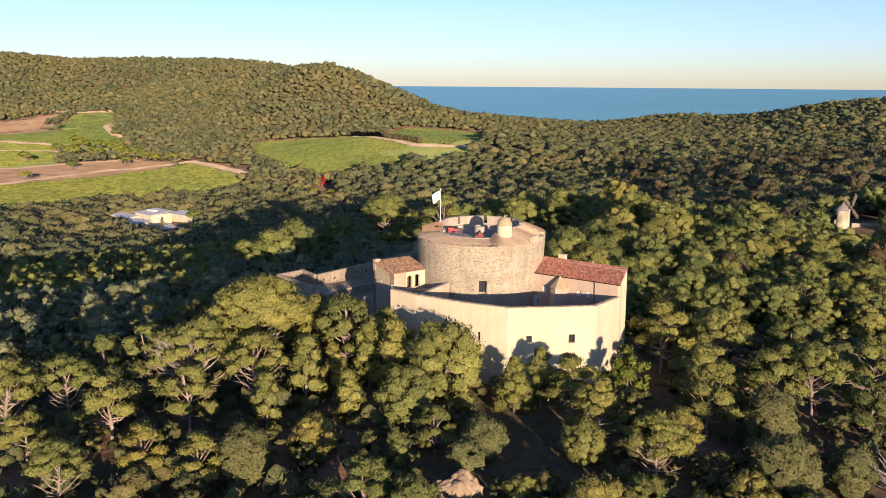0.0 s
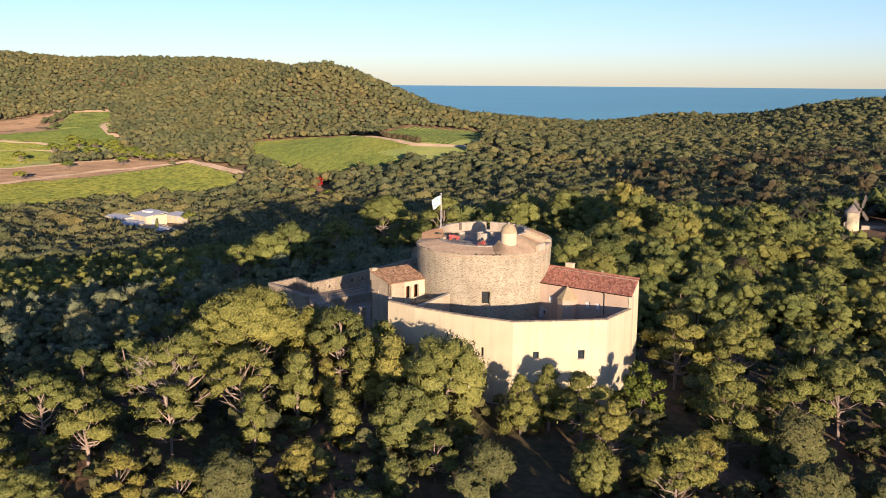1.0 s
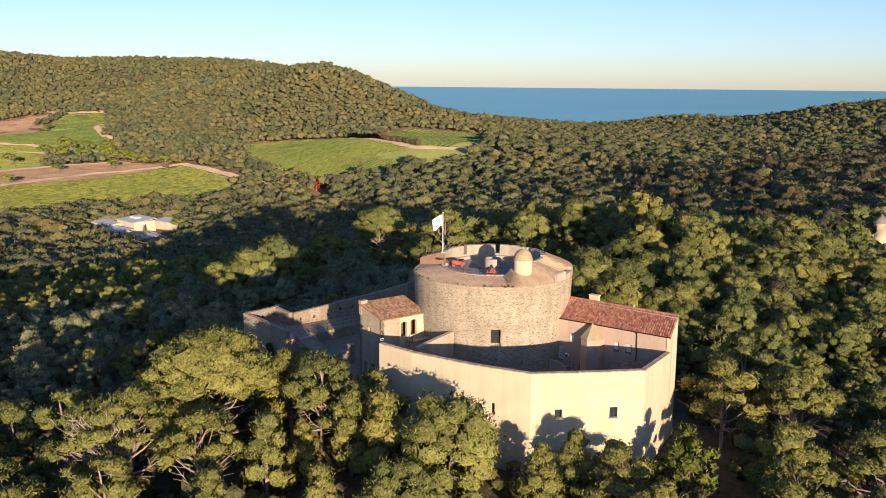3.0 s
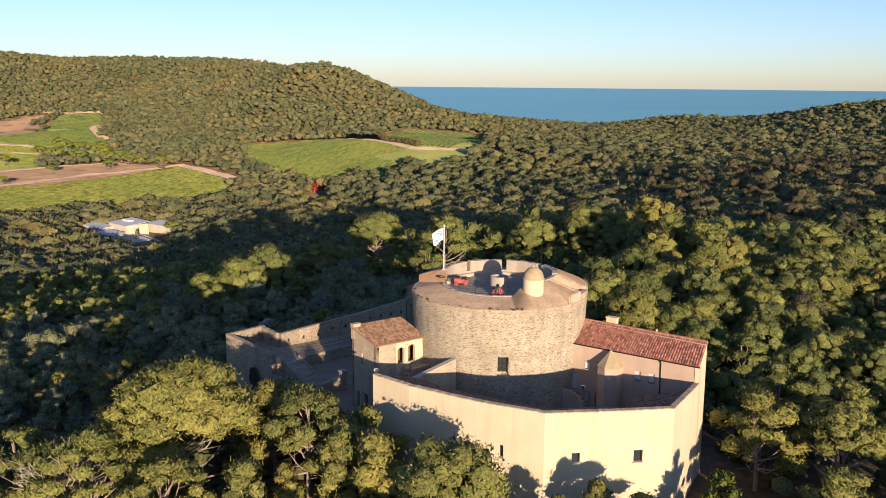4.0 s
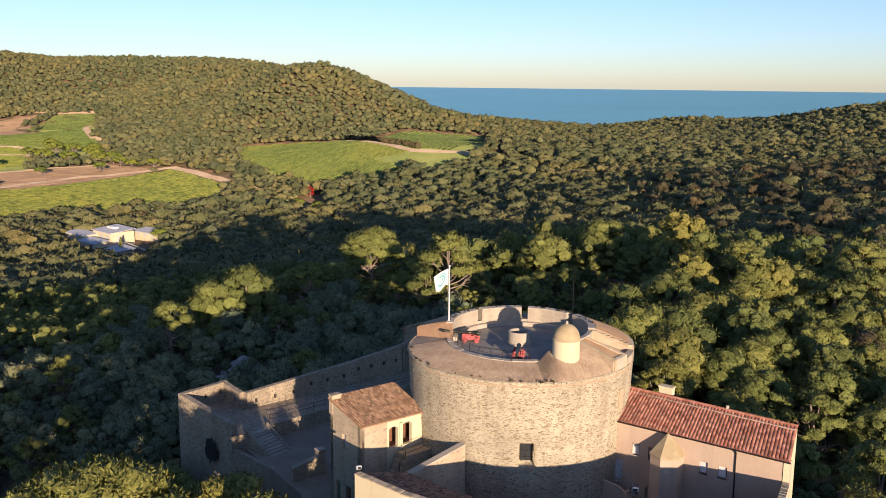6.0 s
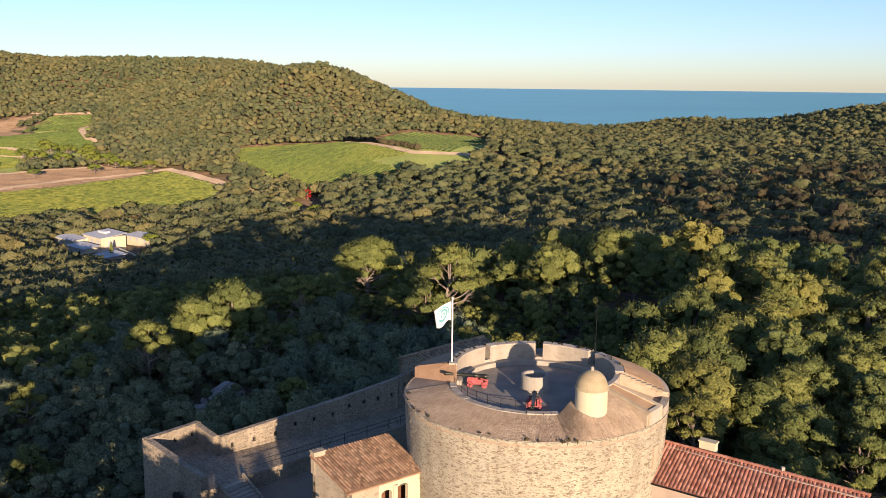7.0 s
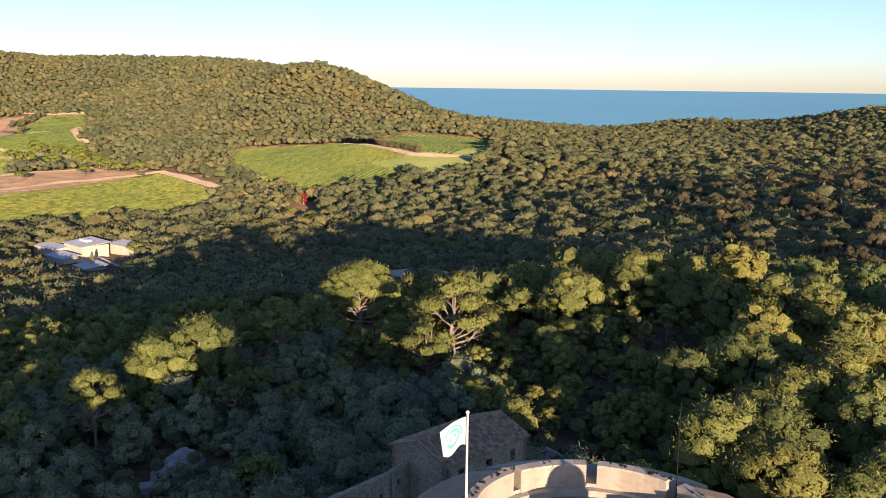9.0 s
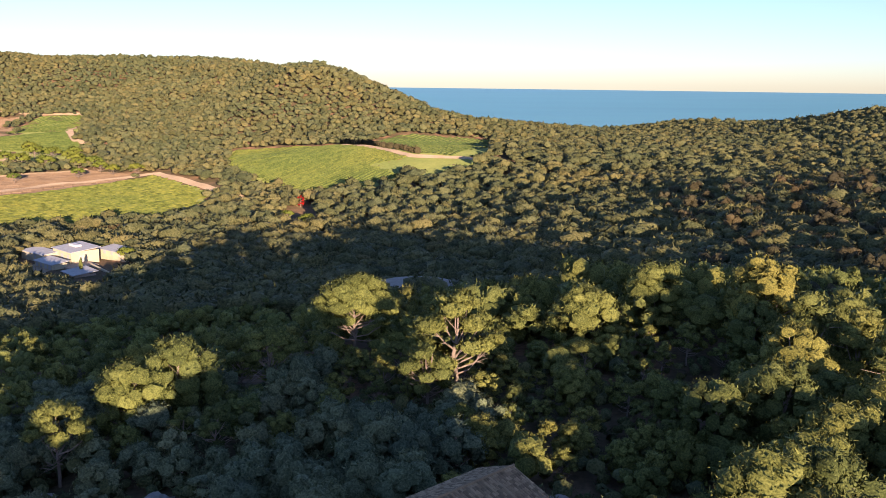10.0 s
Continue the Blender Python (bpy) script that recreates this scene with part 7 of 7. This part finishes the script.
for k in range(4):
    a = radians(42 + 90 * k)
    d = right * math.cos(a) + upv * math.sin(a)
    e = right * -math.sin(a) + upv * math.cos(a)
    sail = part("sail", tube(bmesh.new(), [hub, hub + d * 6.2], 0.12, 0.07, 6), M_DEADWOOD, mill, "bare timber lattice sail")
    for o in (-0.75, 0.75):
        part("rail", tube(bmesh.new(), [hub + d * 1.6 + e * o, hub + d * 6.2 + e * o], 0.05, 0.05, 5), M_DEADWOOD, sail)
    for j in range(11):
        c = hub + d * (1.6 + j * 0.46)
        part("lath", tube(bmesh.new(), [c - e * 0.8, c + e * 0.8], 0.04, 0.04, 4), M_DEADWOOD, sail)
yard = thing("mill_yard_wall", 152.0, 184.0, gz(152, 184), -4, "low stone wall beside the windmill", "wall")
part("masonry", boxed(-6, 10, -0.3, 0.3, -1.5, 1.0, 0.05), M_STONE, yard)

# ---- small white-chimneyed house in the wood ----
sh = thing("small_house", 67.6, 116.0, gz(67.6, 116) - 0.2, 14, "small rendered house with a grey roof and white chimney", "house")
part("wall", boxed(-3.5, 3.5, -2.5, 2.5, -1, 2.6, 0.03), M_COAT, sh)
bm = bmesh.new()
for s_ in (-1, 1):
    q = [bm.verts.new(c) for c in ((-3.8, s_ * 2.9, 2.45), (3.8, s_ * 2.9, 2.45), (3.8, 0, 3.7), (-3.8, 0, 3.7))]
    bm.faces.new(q)
bmesh.ops.solidify(bm, geom=bm.faces[:], thickness=0.15)
part("roof", bm, M_TILE_GREY, sh)
cm = part("chimney", boxed(-0.5, 0.5, -0.4, 0.4, 2.8, 4.7, 0.03), M_WHITE, sh, "white rendered chimney")
# near-black box on the chimney face paints the shade in its flue
part("flue", boxed(-0.25, 0.25, -0.42, -0.3, 4.1, 4.45), M_OPENING_SHADE, cm)

# ---- red autumn tree in the valley and parasol pines beside the fields ----
red = pine_kind(91, 7, 5, "bushy", M_REDLEAF, 14, 16, 0.8, 0)
plant(red, -101.0, 578.0, 1.1, 0, "small red-leaved tree at the valley edge", "", name="red_tree")
PLANTED.append((-101, 578, 4))
para = pine_kind(92, 8, 10, "umbrella", M_BRIGHT, 26, 14, 0.8, 0)
for x, y, s in ((-411, 747, 1.5), (-348, 606, 1.1), (-348, 704, 1.1), (-408, 820, 1.6), (-380, 786, 1.9), (-356, 785, 1.8), (-308, 732, 1.3), (-303, 770, 1.4), (-287, 754, 1.3), (-267, 754, 1.3), (-411, 878, 1.7),
                (-395, 850, 1.8), (-375, 842, 1.8), (-352, 830, 1.7), (-340, 812, 1.7), (-330, 790, 1.5), (-320, 800, 1.5), (-360, 860, 1.6), (-85, 495, 1.0), (-100, 520, 0.9), (-84, 470, 0.9), (-150, 381, 0.95)):
    plant(para, x, y, s, x * 7 % 360, "bright green parasol pine beside the fields", "parasol pines by the fields")
    PLANTED.append((x, y, 5))


def hedge_line(x0, y0, x1, y1, n, label):
    rng_ = np.random.default_rng(n)
    f_ = np.linspace(0, 1, n)
    x, y = x0 + (x1 - x0) * f_, y0 + (y1 - y0) * f_
    v, t, nrm = puffs(rng_, np.stack([x, y, ground_z(x, y) + 3.0], 1), rng_.uniform(2.2, 3.0, n), 1.2, 12, 1.4, 0.85)
    tagged(new("windbreak", tri_mesh("windbreak", v, t, M_DRY, normals=nrm)), label, "hedge", kind="stuff")


hedge_line(-104, 862, -28, 752, 44, "dark windbreak row of trees between vineyards")
hedge_line(-212, 436, -158, 500, 30, "tall brownish hedge behind the valley house")


# trees beyond the fort, told apart one by one
xs, ys, rng = scatter(5, -75, 95, 14, 118, 5.0, lambda x, y: in_view(x, y, 6) & (y > 15))
order = np.argsort(np.hypot(xs + 5, ys + 20))
count = 0
for i in order:
    if count >= 290:
        break
    x, y = float(xs[i]), float(ys[i])
    shade = (y < 88 and x < 22) or x < -25
    dusk = -2 < x < 26 and 48 < y < 112
    olive = shade and not dusk and rng.random() < 0.80
    if not spot_free(x, y, 1.9 if olive else 3.2):
        continue
    count += 1
    PLANTED.append((x, y, 1.9 if olive else 3.2))
    s = float(rng.uniform(0.8, 1.2))
    if olive:
        plant(OLIVES[int(rng.integers(4))], x, y, s * (1.25 if x > -30 else 1.05), float(rng.uniform(0, 360)), "grey-green rounded olive tree in the wood", "trees behind the fort", name="olive_tree")
    else:
        kind = PINES[int(rng.integers(6))]
        plant(kind, x, y, s * ((0.48 if x < 12 else 0.6) if dusk else 0.62 if shade or (x < 40 and y > 84) else 0.85 + 0.0065 * (y - 14)), float(rng.uniform(0, 360)), "green Aleppo pine in dense woodland", "trees behind the fort")


# the rest of the woods
def crowns_far(seed, wide, lobes, cards, size):
    """A far crown: a low dome of a few lobes with a rough outline."""
    rng_ = np.random.default_rng(seed)
    a = np.arange(lobes) * 2.4 + rng_.random()
    q = wide * 0.34 * np.sqrt(np.arange(lobes) / max(1, lobes))
    C = np.stack([np.cos(a) * q, np.sin(a) * q, 4.6 - 0.5 * np.arange(lobes) / lobes + rng_.normal(0, 0.3, lobes)], 1)
    return puffs(rng_, C, wide * rng_.uniform(0.30, 0.42, lobes) * (1.25 if lobes == 1 else 1.0), 0.66, cards, size, 0.92, (0, 0, 0.5), 0.35, 0.4)


def wood(name, pts, templates, rng_, material, label, low=0.75, high=1.25, climb=None):
    """One mesh of many crowns, each turned, scaled and toned in its own way."""
    V, T, N, tone, k = [], [], [], [], 0
    x, y = pts
    z = ground_z(x, y)
    kinds = rng_.integers(len(templates), size=len(x))
    for j, (v, t, n) in enumerate(templates):
        i = np.flatnonzero(kinds == j)
        if not len(i):
            continue
        a, s = rng_.uniform(0, 6.28, len(i)), rng_.uniform(low, high, len(i)) * (1 if climb is None else climb[i])
        h = s * rng_.uniform(0.8, 1.25, len(i))
        c, e = np.cos(a)[:, None], np.sin(a)[:, None]

        def turned(q):
            return q[None, :, 0] * c - q[None, :, 1] * e, q[None, :, 0] * e + q[None, :, 1] * c

        px, py = turned(v)
        nx, ny = turned(n)
        V.append(np.stack([px * s[:, None] + x[i][:, None], py * s[:, None] + y[i][:, None], v[None, :, 2] * h[:, None] + z[i][:, None]], -1).reshape(-1, 3))
        N.append(np.stack([nx, ny, np.broadcast_to(n[None, :, 2], nx.shape)], -1).reshape(-1, 3))
        tone.append(np.repeat(rng_.random(len(i)), len(v)))
        T.append((t[None] + (k + np.arange(len(i)) * len(v))[:, None, None]).reshape(-1, 3))
        k += len(i) * len(v)
    ob = new(name, tri_mesh(name, np.concatenate(V), np.concatenate(T), material, normals=np.concatenate(N), tone=np.concatenate(tone)))
    return tagged(ob, label, "woodland", kind="stuff")


def far_from_planted(x, y):
    ok = np.ones(len(x), bool)
    for a, b, g in PLANTED:
        ok &= (x - a) ** 2 + (y - b) ** 2 > max(9.0, g * g)
    return ok


FINE_T = [crown_arrays(s, 8.5, 7.8, h, n, 44, 0.42) for s, h, n in ((70, "bushy", 21), (71, "open", 18), (72, "bushy", 20), (73, "slope", 9))]
ROUND_T = [crown_arrays(s, 6.5, 7.5, "round", 12, 50, 0.42) for s in range(75, 79)]
SLOPE_T = [crown_arrays(s, 8.5, 9.0, h, n, 34, 0.65) for s, h, n in ((90, "slope", 7), (91, "bushy", 9), (92, "slope", 8), (93, "open", 18))]
MID_T = [crowns_far(s, 9.8, 5, 18, 1.0) for s in range(50, 56)]
SHRUB_T = [crown_arrays(s, 2.0, 3.6, "slope", 2, 10, 0.45) for s in range(80, 85)]
FAR_T, HORIZON_T = [crowns_far(s, 9.4, 3, 14, 1.2) for s in range(60, 68)], [crowns_far(s, 7.6, 1, 8, 1.5) for s in range(160, 172)]
x, y, rng = scatter(6, -230, 230, -84, 215, 6.8, lambda x, y: in_view(x, y, 9) & (y > -84))
ok = far_from_planted(x, y)
x, y = x[ok], y[ok]
front = y < 0
wood("front_wood", (x[front], y[front]), FINE_T, rng, M_OAK, "dense dark thicket of young trees on the slope before the fort", 0.35, 0.62)
close = (y < 125) & ~front
dim = close & (y < 88) & (x < np.where(y > 42, 0, 22))
wood("olive_wood", (x[dim], y[dim]), ROUND_T, rng, M_OLIVE, "grey-green olives and evergreen shrubs in shade", 0.5, 0.85)
close &= ~dim
low = (x < -25) & (y > 60) & (y < 215)
wood("low_wood", (x[low & ~dim], y[low & ~dim]), SLOPE_T, rng, M_PINE, "low dense pine wood on the shaded valley side", 0.5, 0.8)
close &= ~low
wood("pine_wood", (x[close], y[close]), FINE_T, rng, M_PINE, "dense Mediterranean pine wood on the slopes", 0.8, 1.2, np.where((x[close] < 28) | ((x[close] < 40) & (y[close] > 84)), 0.6, 0.5 + 0.0045 * y[close]))
wood("slope_wood", (x[(y >= 125) & ~low], y[(y >= 125) & ~low]), SLOPE_T, rng, M_PINE, "dense pine wood on the lower slopes", 0.75, 1.2)
x, y, rng = scatter(16, 60, 330, 60, 480, 17, lambda x, y: in_view(x, y, 5) & (x > 55 + (y - 60) * 0.12))
wood("oak_wood", (x, y), SLOPE_T[:1] + SLOPE_T[2:3], rng, M_DRY, "brownish evergreen oaks among the pines", 0.85, 1.2)
x, y, rng = scatter(7, -420, 400, 215, 480, 8.2, lambda x, y: in_view(x, y, 15))
east = x > 50
wood("valley_wood", (x[~east], y[~east]), MID_T, rng, M_PINE_FAR, "pine wood across the valley", 0.75, 1.25)
wood("ridge_wood", (x[east], y[east]), MID_T, rng, M_RIDGE, "dark pine and oak wood on the lower ridge", 0.75, 1.25)
x, y, rng = scatter(8, -1000, 950, 480, 1680, 6.6, lambda x, y: in_view(x, y, 25))
back = (y > 760) & (ground_z(x * 1.03, y * 1.03) < ground_z(x, y) - 3)
thin = np.where(back, rng.random(len(x)) < 0.25, (y > 760) | (rng.random(len(x)) < 0.66))
x, y = x[thin], y[thin]
east = x > -10 + rng.normal(0, 40, len(x))
near = y < 760
for name, pick, kinds, mat, label in (("lower_hill_wood", near & ~east, FAR_T, M_PINE_FAR, "pine wood at the foot of the far hill"), ("hill_wood", ~near & ~east, HORIZON_T, M_PINE_FAR, "pine wood covering the far hill"),
                                      ("ridge_top_wood", near & east, FAR_T, M_RIDGE, "dark pine and oak wood on the ridge"), ("far_ridge_wood", ~near & east, HORIZON_T, M_RIDGE, "dark pine and oak wood covering the far ridge")):
    wood(name, (x[pick], y[pick]), kinds, rng, mat, label, 0.65, 1.3)
x, y, rng = scatter(9, -700, 700, -420, 1100, 18, lambda x, y: ~in_view(x, y, 14) & (np.hypot(x, y) < 900))
south = y < -60
wood("outer_wood", (x[~south], y[~south]), HORIZON_T, rng, M_PINE_FAR, "pine wood on the ground round about", 1.0, 1.5)
x2, y2, rng2 = scatter(19, -150, 150, -190, -84, 6.5, lambda x, y: y < -82)
wood("south_wood", (x2, y2), HORIZON_T, rng2, M_PINE, "low pine wood on the slope south of the fort", 0.4, 0.7)
wood("south_scrub", (x[south], y[south]), HORIZON_T, rng, M_OLIVE, "low scrub on the open slope south of the fort", 0.25, 0.45)
x, y, rng = scatter(10, -110, 110, -88, 112, 4.0, lambda x, y: in_view(x, y, 0))
ok = ~inside([(-14, -70), (14, -70), (12, -36), (-2, -38)], x, y) | (rng.random(len(x)) < 0.5)
wood("undergrowth", (x[ok], y[ok]), SHRUB_T, rng, M_OAK, "dark green shrubs and undergrowth on the wood floor", 0.7, 1.4)


# stones of the drum
proud_stones()
